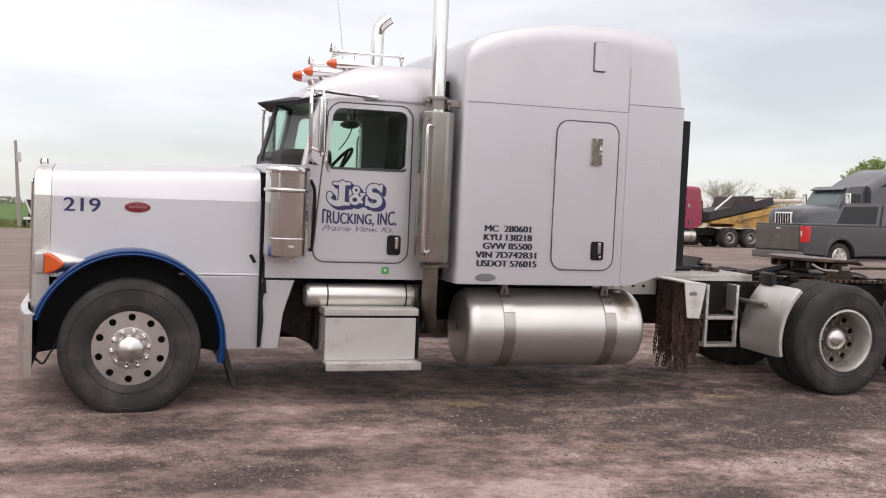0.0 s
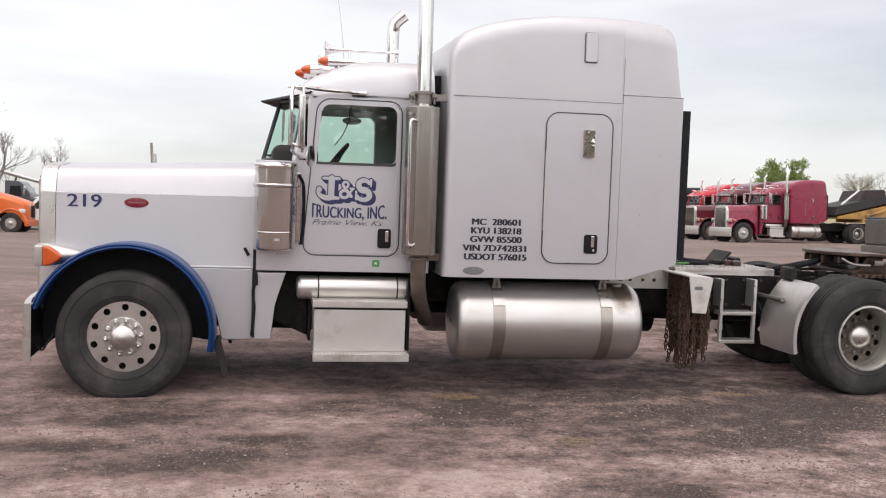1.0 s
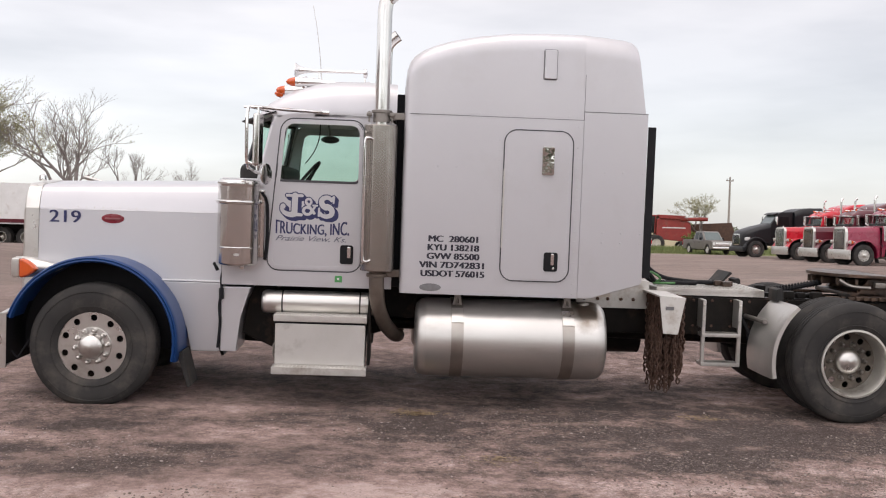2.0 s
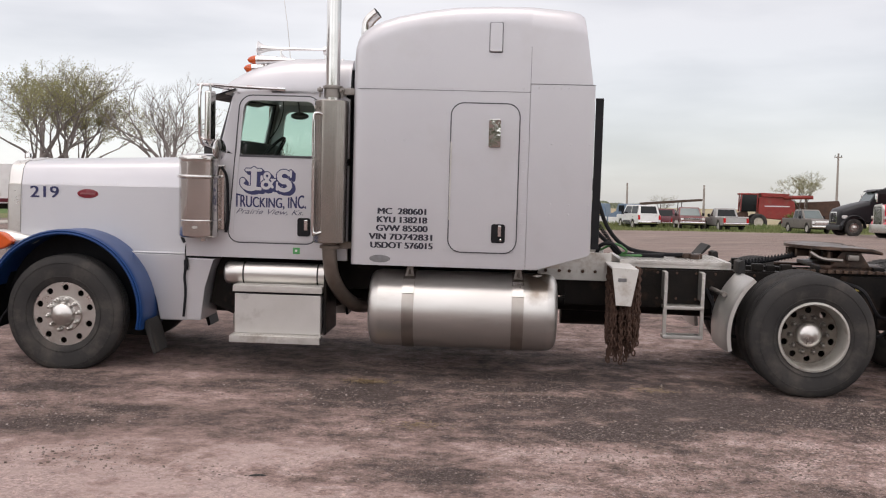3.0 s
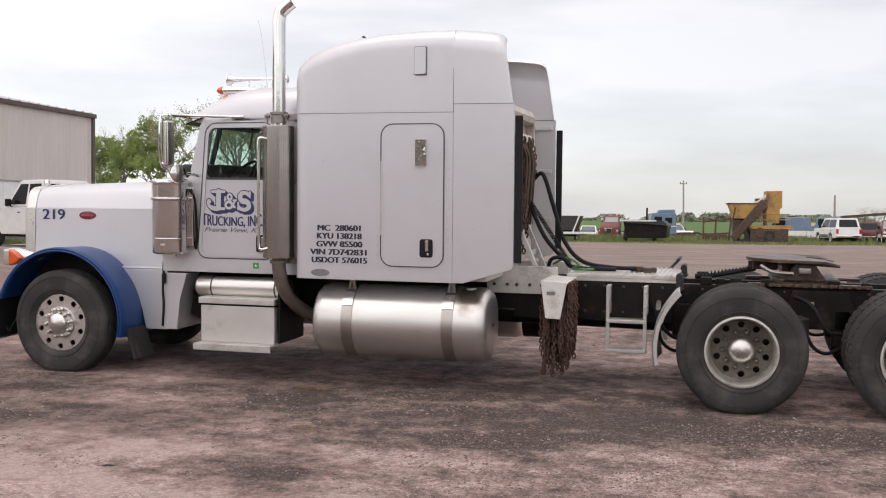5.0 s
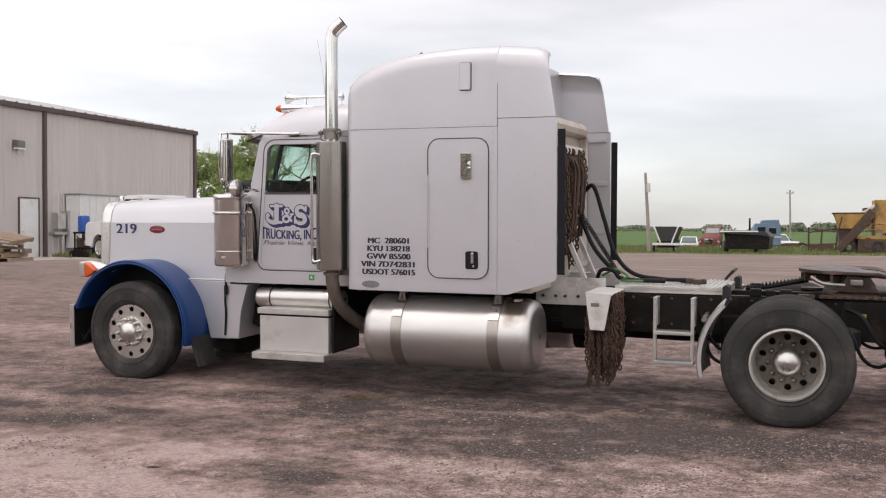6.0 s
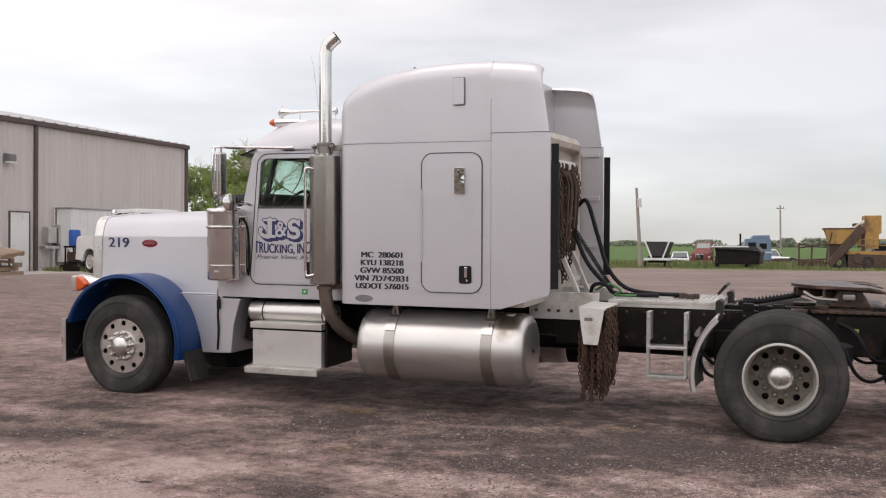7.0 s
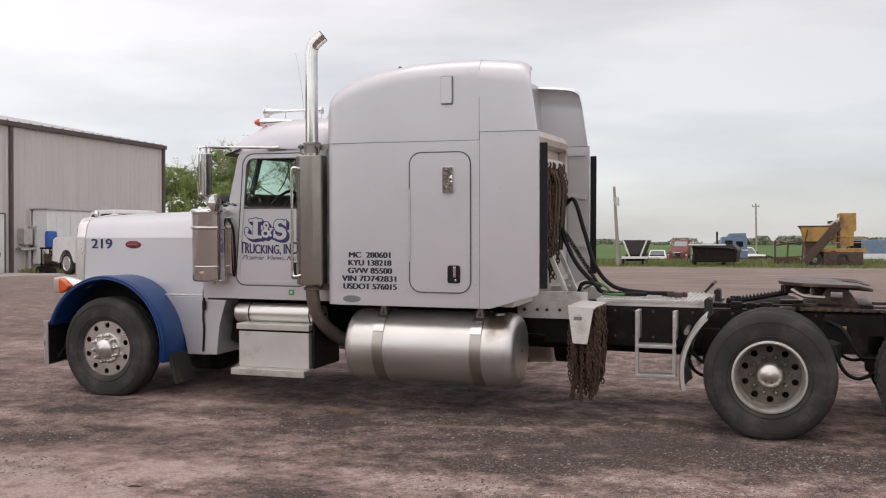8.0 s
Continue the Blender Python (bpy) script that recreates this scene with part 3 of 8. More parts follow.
        lathe(bm, [(0.0, 0.095), (-0.006, 0.095), (-0.008, 0.085), (-0.008, 0.0005)], (0, 0, 0), "y", 32)
        for v in bm.verts:
            v.co = (0.035 + v.co.x, 0.447 + v.co.y, 1.492 + v.co.z * 0.42)
        badge = P("badge", bm, BADGERED, "red oval enamel badge", hood)
        bm = B()
        box(bm, -0.03, 0.10, 0.434, 0.438, 1.484, 1.499, 0.001, 1)
        P("badge_stripe", bm, BADGEROSE, "", badge)
    # lower rear corner of the hood and the cowl side behind it
    def corner(b):
        pts = [(0.40, 0.985), (0.60, 0.80), (0.70, 0.60), (0.72, 0.40), (0.966, 0.40), (0.966, 0.985)]
        prism(b, pts, 0.36, 0.60, bev=0.012)
        box(b, 0.35, 0.966, 0.355, 0.5, 0.985, 1.0, 0.005)
    both_sides("hood_lower_corner", corner, paint)

    def cowl(b):
        prism(b, [(0.985, 0.42), (1.12, 0.42), (1.145, 0.70), (1.17, 0.82), (1.235, 0.965), (0.985, 0.965)], 0.27, 0.75, bev=0.01)
    both_sides("cowl_side", cowl, paint)
    both_sides("cowl_seal", lambda b: (box(b, 0.966, 0.985, 0.36, 0.7, 0.42, 1.60), tube(b, curve_pts([(1.01, 0.262, 1.15), (0.985, 0.258, 1.04), (0.99, 0.25, 0.93), (0.972, 0.262, 0.80), (0.982, 0.258, 0.66), (0.966, 0.265, 0.45)], 5), 0.012, 8), tube(b, [(0.985, 0.256, 0.95), (0.99, 0.248, 0.86)], 0.020, 8)), PLASTIC)

    # fenders: a wide arch with a rolled lip
    def fender(b):
        rings = []
        for i in range(29):
            a = radians(164 - (164 + 12) * i / 28)
            c, s = math.cos(a), math.sin(a)
            grow = 1.0 + 0.03 * max(0, -c)
            ring = []
            for y, r in ((0.62, 0.690), (0.50, 0.696), (0.40, 0.70), (0.28, 0.701), (0.16, 0.702), (0.07, 0.701), (0.025, 0.697), (0.008, 0.690), (0.003, 0.683), (0.009, 0.678), (0.010, 0.674), (-0.001, 0.670), (-0.005, 0.662), (0.004, 0.652), (0.03, 0.648), (0.05, 0.650), (0.10, 0.660), (0.3, 0.664), (0.62, 0.664)):
                r -= 0.014 * max(0, s) * min(1, max(0, y - 0.02) / 0.14)
                ring.append((r * grow * c * 0.985, y, 0.50 + r * s * (1.0 if s > 0 else 1.0)))
            rings.append(ring)
        loft(b, rings)
    both_sides("fender", fender, fender_paint, "blue fender arch with a rolled lip" if main else "")
    both_sides("wheel_well", lambda b: lathe(b, [(0.30, 0.664), (0.405, 0.664), (0.405, 0.05), (0.90, 0.05)], (0, 0, 0.5), "y", 32, radians(-10), radians(190)), PLASTIC, "black inner wheel arch")
    both_sides("mud_flap", lambda b: prism(b, [(0.665, 0.42), (0.71, 0.44), (0.785, 0.15), (0.755, 0.14)], 0.09, 0.40, bev=0.006), RUBBER_FLAP, "black rubber flap hung behind the front wheel")

    # lamps on the fenders
    def pod(b):
        lathe(b, [(-0.685, 0.002), (-0.68, 0.06), (-0.665, 0.084), (-0.60, 0.088), (-0.52, 0.078), (-0.42, 0.052), (-0.33, 0.026), (-0.29, 0.004)], (0, 0.19, 1.08), "x", 24)
        box(b, -0.672, -0.602, 0.075, 0.20, 1.0, 1.162, 0.02)
        tube(b, [(-0.6, 0.2, 1.06), (-0.58, 0.5, 1.02)], 0.03, 8)
    pods = both_sides("headlamp_pod", pod, BRIGHT_ALU, "polished teardrop headlamp pod")
    for far, p in zip((False, True), pods):
        k = (lambda a: 2 * YC - a) if far else (lambda a: a)
        bm = B()
        prism(bm, [(-0.605, 1.0), (-0.605, 1.158), (-0.57, 1.156), (-0.52, 1.130), (-0.477, 1.092), (-0.464, 1.072), (-0.485, 1.048), (-0.53, 1.018), (-0.57, 1.002)], *sorted((k(0.062), k(0.15))), bev=0.022, seg=3)
        P("turn_signal", bm, ORANGE, "orange turn signal lens", p)
    # bumper
    bm = B()
    ring = []
    for y in (-0.01, 0.0, 0.03, 0.10, 0.30, 0.60, YC, 2 * YC - 0.60, 2 * YC - 0.30, 2 * YC - 0.10, 2 * YC - 0.03, 2 * YC, 2 * YC + 0.01):
        k = abs(y - YC) / YC
        xo = -0.81 + 0.085 * k ** 3 + (0.012 if k > 1 else 0)
        ring.append([(xo + 0.01, y, 0.28), (xo, y, 0.295), (xo - 0.008, y, 0.50), (xo, y, 0.70), (xo + 0.012, y, 0.722), (xo + 0.058, y, 0.730), (xo + 0.058, y, 0.722), (xo + 0.016, y, 0.70), (xo + 0.010, y, 0.50), (xo + 0.014, y, 0.30), (xo + 0.05, y, 0.285), (xo + 0.05, y, 0.28)])
    loft(bm, ring)
    for y in (-0.012, 2 * YC + 0.004):      # end returns
        prism(bm, [(-0.722, 0.285), (-0.668, 0.285), (-0.668, 0.715), (-0.722, 0.725)], y, y + 0.008)
    bumper = P("bumper", bm, BRIGHT_ALU, "deep chrome front bumper")
    bm = B()
    prism(bm, [(0.02, 0.30), (0.02, 0.70), (2 * YC - 0.02, 0.70), (2 * YC - 0.02, 0.30)], -0.70, -0.685, "x", 0.003)
    P("backing_plate", bm, PLASTIC, "black backing behind the bumper", bumper)
    bm = B()
    box(bm, -0.68, -0.58, 0.70, 2 * YC - 0.70, 0.4, 0.62, 0.01)
    P("bumper_bracket", bm, PLASTIC, "", bumper)
    bm = B()
    tube(bm, curve_pts([(-0.66, 0.10, 0.40), (-0.60, 0.06, 0.36), (-0.56, 0.06, 0.42), (-0.50, 0.08, 0.52)], 4), 0.008, 6)
    P("loose_wire", bm, PLASTIC, "", bumper)

    # cab: sides with a window opening, roof, back, floor
    win = round_rect(1.425, 2.10, 1.873, 2.335, 0.05, 5, 0.075)
    out = []
    corners = [(2.395, 2.42), (1.405, 2.42), (1.275, 1.885), (2.395, 1.80)]
    for q in range(4):          # keep the outer edge in step with the window's corners
        c, nx = corners[q], corners[(q + 1) % 4]
        pv = corners[q - 1]
        for k in range(6):
            t = k / 5 - 0.5
            o = nx if t > 0 else pv
            out.append((c[0] + (o[0] - c[0]) * abs(t), c[1] + (o[1] - c[1]) * abs(t)))
    def side(b):
        plate_hole(b, out, win, 0.242, 0.29)
        prism(b, [(0.99, 0.985), (2.395, 0.985), (2.395, 1.80), (1.277, 1.885), (1.24, 1.86), (0.99, 1.845)], 0.242, 0.29)
    sides = both_sides("cab_side", side, paint)
    bm = B()
    box(bm, 0.99, 2.394, 0.295, 2 * YC - 0.295, 0.985, 1.03)
    P("cab_floor", bm, CABIN)
    bm = B()
    box(bm, 2.355, 2.394, 0.295, 2 * YC - 0.295, 1.03, 2.42)
    P("cab_back", bm, CABIN)
    # black block added for the shade in the gap behind the cab
    bm = B()
    box(bm, 2.396, 2.464, 0.33, 2 * YC - 0.33, 1.0, 2.62, 0.01)
    P("gap_filler", bm, PLASTIC, "black filler standing for the shaded gap between cab and sleeper")
    bm = B()
    rings = []
    for x, z, ins in ((1.255, 2.405, 0.10), (1.27, 2.44, 0.09), (1.33, 2.50, 0.06), (1.43, 2.565, 0.03), (1.56, 2.635, 0.012), (1.72, 2.688, 0.0), (1.90, 2.715, 0), (2.15, 2.72, 0), (2.398, 2.712, 0)):
        sec = sleeper_section(x, 2.40, z, YC - 0.242 - ins, 0.26)
        rings.append(sec)
    loft(bm, rings)
    roof = P("cab_roof", bm, paint)
    # cowl top under the windscreen
    bm = B()
    prism(bm, [(0.97, 0.26), (1.30, 0.295), (1.30, 2 * YC - 0.295), (0.97, 2 * YC - 0.26), (0.99, YC)], 1.80, 1.872, "z", 0.008)
    P("cowl_top", bm, paint)
    # windscreen in two panes, pillars between
    for far in (False, True):
        bm = B()
        f = (lambda q: (q[0], 2 * YC - q[1], q[2])) if far else (lambda q: q)
        q = [f((1.03, YC - 0.025, 1.885)), f((1.295, 0.33, 1.885)), f((1.40, 0.35, 2.395)), f((1.17, YC - 0.025, 2.395))]
        vs = [bm.verts.new(p) for p in q]
        bm.faces.new(vs)
        g = face_out(P("windscreen_pane", bm, GLASS, "green-tinted windscreen pane", T, 0), (-1, 0, 0.3))
        g.visible_shadow = False
        bm = B()
        for a, b2 in zip(q, q[1:] + q[:1]):
            tube(bm, [a, b2], 0.018, 6)
        P("windscreen_seal", bm, SEAM)
        bm = B()
        tube(bm, [f((1.285, 0.30, 1.87)), f((1.405, 0.32, 2.41))], 0.035, 10)
        P("front_pillar", bm, paint)
        bm = B()
        tube(bm, [f((1.20, 0.50, 1.885)), f((1.13, 0.72, 1.915)), f((1.06, 1.02, 1.925))], 0.009, 6)
        P("wiper", bm, PLASTIC)
        bm = B()
        y = 0.262 if not far else 2 * YC - 0.262
        me = [bm.verts.new((x, y, z)) for x, z in round_rect(1.42, 2.105, 1.868, 2.34, 0.05, 5, 0.075)]
        bm.faces.new(me)
        g = face_out(P("door_window", bm, GLASS, "green-tinted door window", T, 0), (0, 1 if far else -1, 0))
        g.visible_shadow = False
        s = sides[1 if far else 0]
        k = (lambda a: 2 * YC - a) if far else (lambda a: a)
        bm = B()
        ring_frame(bm, round_rect(1.405, 2.12, 1.853, 2.355, 0.06, 5, 0.075), 0.02, k(0.236), k(0.25))
        P("window_seal", bm, SEAM, "black rubber window seal", s)
        bm = B()
        ring_frame(bm, round_rect(1.345, 2.143, 1.112, 2.385, 0.11, 6, 0.10), 0.010, k(0.2395), k(0.25))
        P("door_seam", bm, SEAM, "", s)
        bm = B()
        ring_frame(bm, round_rect(1.363, 2.125, 1.13, 2.366, 0.10, 6, 0.095), 0.03, k(0.234), k(0.25))
        P("door_edge", bm, paint, "raised door edge", s)
        bm = B()
        prism(bm, round_rect(1.962, 2.072, 1.185, 1.343, 0.02, 4), k(0.225), k(0.245), bev=0.003)
        h = P("door_handle", bm, PLASTIC, "black recessed door handle", s)
        bm = B()
        box(bm, 2.02, 2.055, *sorted((k(0.212), k(0.228))), 1.235, 1.33, 0.008)
        P("latch", bm, BRIGHT, "chrome paddle latch", h)
        if not main:
            continue
        if not far:
            bm = B()
            rivets(bm, along((1.40, 1.79), (2.1, 1.79), 15), 0.241, 0.004)
            rivets(bm, along((1.45, 2.40), (2.36, 2.40), 18), 0.241, 0.005)
            rivets(bm, along((2.20, 1.1), (2.20, 2.3), 18), 0.241, 0.005)
            tagged(P("rivets", bm, ALU, "", s), kind="stuff")
    # interior
    bm = B()
    box(bm, 1.10, 1.47, 0.31, 2 * YC - 0.31, 1.55, 2.0, 0.06, 3)
    box(bm, 1.30, 1.45, 0.50, 1.02, 1.62, 1.90, 0.05)
    P("dashboard", bm, CABIN)
    for y in (0.42, 2 * YC - 0.92):
        bm = B()
        box(bm, 1.80, 2.30, y, y + 0.50, 1.25, 1.45, 0.06)
        prism(bm, [(2.22, 1.35), (2.36, 1.35), (2.40, 2.12), (2.30, 2.15)], y + 0.02, y + 0.48, bev=0.05)
        P("seat", bm, CABIN, "dark high-backed seat")
    bm = B()
    ringp = []
    mw = pose(1.60, 0.68, 1.86, 0, -52, 0)
    for k in range(29):
        a = 2 * math.pi * k / 28
        ringp.append(mw @ Vector((0.22 * math.cos(a), 0.22 * math.sin(a), 0)))
    tube(bm, ringp, 0.014, 8, caps=False)
    for a in (0.3, 2.4, 4.5):
        tube(bm, [mw @ Vector((0.21 * math.cos(a), 0.21 * math.sin(a), 0)), mw @ Vector((0, 0, -0.04))], 0.012, 6)
    tube(bm, [mw @ Vector((0, 0, -0.02)), (1.40, 0.68, 1.70)], 0.03, 8)
    P("steering_wheel", bm, PLASTIC)
    bm = B()
    t = bmesh.new()
    lathe(t, [(-0.03, 0.001), (-0.026, 0.02), (-0.012, 0.032), (0.012, 0.032), (0.026, 0.02), (0.03, 0.001)], (0, 0, 0), "y", 20)
    join(bm, t, Matrix.Translation((1.80, 1.06, 2.255)) @ Matrix.Diagonal((2.6, 1, 1.05, 1)))
    tube(bm, [(1.80, 1.06, 2.28), (1.78, 1.06, 2.41)], 0.008, 6)
    P("cabin_mirror", bm, ALU_DARK, "grey oval cabin mirror hung from the header")
    bm = B()
    tube(bm, curve_pts([(1.74, 0.62, 2.40), (1.735, 0.62, 2.25), (1.69, 0.62, 2.12), (1.62, 0.62, 2.02)], 5), 0.005, 5)
    P("microphone_cord", bm, PLASTIC)
    # sun visor over the windscreen
    bm = B()
    for s in (0, 1):
        q = [(1.0, YC, 2.385), (1.22, 0.29, 2.370), (1.40, 0.26, 2.425), (1.26, YC, 2.445)]
        if s:
            q = mirrored(q)
        lo = [bm.verts.new((x, y, z)) for x, y, z in q]
        hi = [bm.verts.new((x, y, z + 0.012)) for x, y, z in q]
        bm.faces.new(lo), bm.faces.new(hi)
        for i in range(4):
            bm.faces.new((lo[i], lo[(i + 1) % 4], hi[(i + 1) % 4], hi[i]))
    # the silver truck's visor is all black: its shaded underside put into the colour
    P("sun_visor", bm, PLASTIC if main else CHROME, "drop visor over the windscreen, blackened for its shaded underside" if main else "")
    # five marker lamps on the roof edge
    for y, x, z in ((YC - 0.62, 1.482, 2.700), (YC - 0.26, 1.358, 2.663), (YC, 1.315, 2.655), (YC + 0.26, 1.358, 2.663), (YC + 0.62, 1.482, 2.700)):
        bm = B()
        lathe(bm, [(0.0, 0.041), (0.03, 0.043), (0.18, 0.034), (0.34, 0.012), (0.36, 0.001)], (x + 0.05, y, z), "x", 16)
        tube(bm, [(x + 0.12, y, z - 0.02), (x + 0.17, y, z - 0.12)], 0.022, 8)
        lamp = P("marker_lamp", bm, BRIGHT, "chrome bullet marker lamp")
        bm = B()
        lathe(bm, [(0.05, 0.040), (0.02, 0.037), (-0.015, 0.022), (-0.03, 0.002)], (x, y, z), "x", 16)
        P("lens", bm, ORANGE, "orange lens", lamp)
    # air horns
    for y in (YC - 0.49, YC + 0.49) if main else (0.62,):
        bm = B()
        lathe(bm, [(1.560, 0.002), (1.545, 0.03), (1.519, 0.060), (1.515, 0.064), (1.520, 0.066), (1.535, 0.050), (1.56, 0.036), (1.60, 0.024), (1.68, 0.016), (2.10, 0.0095)], (0, y, 2.814), "x", 24)
        lathe(bm, [(2.095, 0.012), (2.10, 0.035), (2.112, 0.040), (2.128, 0.036), (2.135, 0.012)], (0, y, 2.808), "x", 14)
        for x, d in ((1.72, 0.0), (2.113, 0.03)):
            tube(bm, [(x, y, 2.81), (x, y, 2.685)], 0.009, 6)
            box(bm, x - 0.02, x + 0.02, y - 0.02, y + 0.02, 2.70 - d, 2.725 - d, 0.004)
        P("air_horn", bm, BRIGHT, "long chrome air horn")
    if main:
        bm = B()
        tube(bm, curve_pts([(1.72, 1.02, 2.68), (1.69, 1.02, 3.0), (1.65, 1.02, 3.28), (1.615, 1.02, 3.45)], 4), 0.004, 5, 0.002)
        P("whip_aerial", bm, ALU)

    # door mirrors on tube brackets
    def bracket(b):
        tube(b, curve_pts([(1.80, 0.25, 2.435), (1.45, 0.02, 2.432), (1.27, -0.16, 2.428), (1.232, -0.19, 2.40), (1.228, -0.20, 2.20), (1.235, -0.18, 1.98), (1.26, -0.03, 1.93), (1.34, 0.22, 1.90)], 6), 0.014, 8)
        tube(b, [(1.24, -0.17, 2.428), (1.36, 0.26, 2.428)], 0.011, 8)
        tube(b, [(1.315, -0.198, 2.43), (1.315, -0.198, 1.93)], 0.010, 8)
        tube(b, [(1.235, -0.19, 2.0), (1.33, -0.195, 1.955)], 0.010, 8)
        tube(b, [(1.20, -0.17, 2.425), (1.34, -0.198, 2.425)], 0.010, 8)
        box(b, 1.76, 1.84, 0.225, 0.245, 2.42, 2.45, 0.006)
    brs = both_sides("mirror_bracket", bracket, BRIGHT, "chrome tube mirror bracket")
    for far, br in zip((False, True), brs):
        k = (lambda a: 2 * YC - a) if far else (lambda a: a)
        bm = B()
        box(bm, -0.028, 0.028, -0.050, 0.050, 1.965, 2.375, 0.018, 3)
        bmesh.ops.transform(bm, matrix=pose(1.316, k(-0.20), 0, 0, 0, 17 if far else -17), verts=bm.verts)
        P("mirror", bm, CHROME, "tall polished mirror head", br)
        bm = B()
        t = bmesh.new()
        lathe(t, [(-0.014, 0.002), (-0.012, 0.040), (0.000, 0.080), (0.008, 0.085), (0.013, 0.080), (0.018, 0.04), (0.020, 0.001)], (0, 0, 0), "x", 20)
        join(bm, t, Matrix.Translation((1.375, k(-0.15), 1.905)) @ Matrix.Rotation(radians(-24 if not far else 24), 4, "Z"))
        P("convex_mirror", bm, BRIGHT, "round convex mirror", br)

    # air cleaners
    def cleaner(b):
        c = (1.13, 0.14, 0)
        lathe(b, [(1.158, 0.02), (1.158, 0.150), (1.164, 0.162), (1.176, 0.168), (1.182, 0.168), (1.299, 0.168), (1.301, 0.168), (1.304, 0.170), (1.308, 0.168), (1.312, 0.168), (1.650, 0.168), (1.656, 0.168), (1.662, 0.180), (1.672, 0.183), (1.684, 0.180), (1.690, 0.169), (1.696, 0.169), (1.798, 0.169), (1.804, 0.169), (1.812, 0.172),
                  (1.83, 0.172), (1.845, 0.168), (1.856, 0.155), (1.857, 0.02)], c, "z", 48)
        box(b, 1.265, 1.335, 0.195, 0.241, 1.22, 1.78, 0.012)
        tube(b, [(1.17, 0.14, 1.16), (1.17, 0.14, 1.125)], 0.022, 8)
    cl = both_sides("air_cleaner", cleaner, CHROME, "polished stainless air cleaner canister")
    if main:
        bm = B()
        lathe(bm, [(0.0, 0.03), (-0.003, 0.03), (-0.003, 0.001)], (0, 0, 0), "y", 16)
        for v in bm.verts:
            v.co = (1.145 + v.co.x * 0.8, -0.0285 + v.co.y, 1.25 + v.co.z * 0.4)
        P("maker_sticker", bm, ALU, "", cl[0])
        bm = B()
        tube(bm, curve_pts([(1.31, 0.175, 1.76), (1.352, 0.20, 1.66), (1.356, 0.225, 1.35), (1.34, 0.23, 1.20)], 5), 0.013, 6)
        P("drain_hose", bm, PLASTIC, "", cl[0])

    # exhaust stacks
    tip = curve_pts([(2.275, 0.05, 3.255), (2.288, 0.055, 3.335), (2.335, 0.065, 3.390), (2.385, 0.075, 3.430)], 4)

    def stack(b):
        tube(b, [(2.275, 0.05, 2.34), (2.275, 0.05, 3.215)] + tip, 0.060, 20, caps=False)

    # black plug: the shade inside the open pipe is put into its colour
    def mouth(b):
        end = [Vector(p) for p in tip[-3:]]
        tube(b, [end[0], end[2] - (end[2] - end[1]) * 0.25], 0.057, 20)
    sts = both_sides("exhaust_pipe", stack, CHROME, "polished exhaust stack with a curved tip")
    sts += both_sides("pipe_mouth", mouth, PLASTIC, "black plug standing for the sooty pipe's shaded inside")
    for ob in sts[1::2]:
        for v in ob.data.vertices:
            v.co.z -= 0.055 if v.co.z > 3.0 else 0
    for pipe, ob in zip(sts, sts[2:]):
        ob.parent = pipe

    def shield(b):
        # folded guard: flat faces with rounded folds
        ring = []
        for k in range(8):
            for d in (-9, -3, 3, 9):
                a = radians(22.5 + 45 * k + d)
                ring.append((0.140 * math.cos(a) * (1.0 - 0.004 * (abs(d) - 3) / 6), 0.140 * math.sin(a) * (1.0 - 0.004 * (abs(d) - 3) / 6)))
        loft(b, [[(2.273 + u * f, 0.04 + w * f, z) for u, w in ring] for z, f in ((1.155, 0.45), (1.155, 0.96), (1.165, 1.0), (2.325, 1.0), (2.335, 0.96), (2.335, 0.45))])
        for z in (1.22, 2.27):
            tube(b, [(2.16, -0.065, z), (2.155, -0.08, z)], 0.012, 8)

    def clamp(b):
        lathe(b, [(2.36, 0.062), (2.36, 0.07), (2.45, 0.07), (2.45, 0.062)], (2.275, 0.05, 0), "z", 24)
        lathe(b, [(2.43, 0.064), (2.435, 0.082), (2.455, 0.082), (2.46, 0.064)], (2.275, 0.05, 0), "z", 24)
        box(b, 2.335, 2.47, 0.03, 0.07, 2.385, 2.44, 0.005)
        for x in (2.175, 2.36):         # saddle bolts on both sides
            box(b, x - 0.022, x + 0.022, 0.0, 0.04, 2.405, 2.435, 0.006)
            tube(b, [(x, -0.02, 2.42), (x, 0.07, 2.42)], 0.009, 6)
            tube(b, [(x, 0.02, 2.36), (x, 0.02, 2.445)], 0.009, 6)

    def lower(b):
        tube(b, curve_pts([(2.275, 0.04, 1.16), (2.278, 0.05, 1.02), (2.295, 0.11, 0.86), (2.35, 0.27, 0.70), (2.43, 0.50, 0.58), (2.47, 0.85, 0.52)], 6), 0.062, 16)
        lathe(b, [(1.10, 0.064), (1.105, 0.085), (1.13, 0.085), (1.135, 0.064)], (2.275, 0.05, 0), "z", 20)
        box(b, 2.33, 2.46, 0.10, 0.14, 1.10, 1.16, 0.005)

    def grab(b):
        tube(b, curve_pts([(2.215, -0.08, 2.215), (2.175, -0.112, 2.222), (2.153, -0.118, 2.18), (2.153, -0.118, 1.9), (2.155, -0.12, 1.5), (2.158, -0.122, 1.27), (2.18, -0.116, 1.235), (2.22, -0.08, 1.245)], 6), 0.013, 10)
    for s1, s2 in ((0, 1),):
        for n2, mk, mt, lb in (("heat_shield", shield, PERF, "perforated stainless heat shield"), ("clamp", clamp, STEEL_DULL, ""), ("elbow_pipe", lower, BURNT, "heat-stained elbow pipe"), ("grab_bar", grab, BRIGHT, "chrome grab bar")):
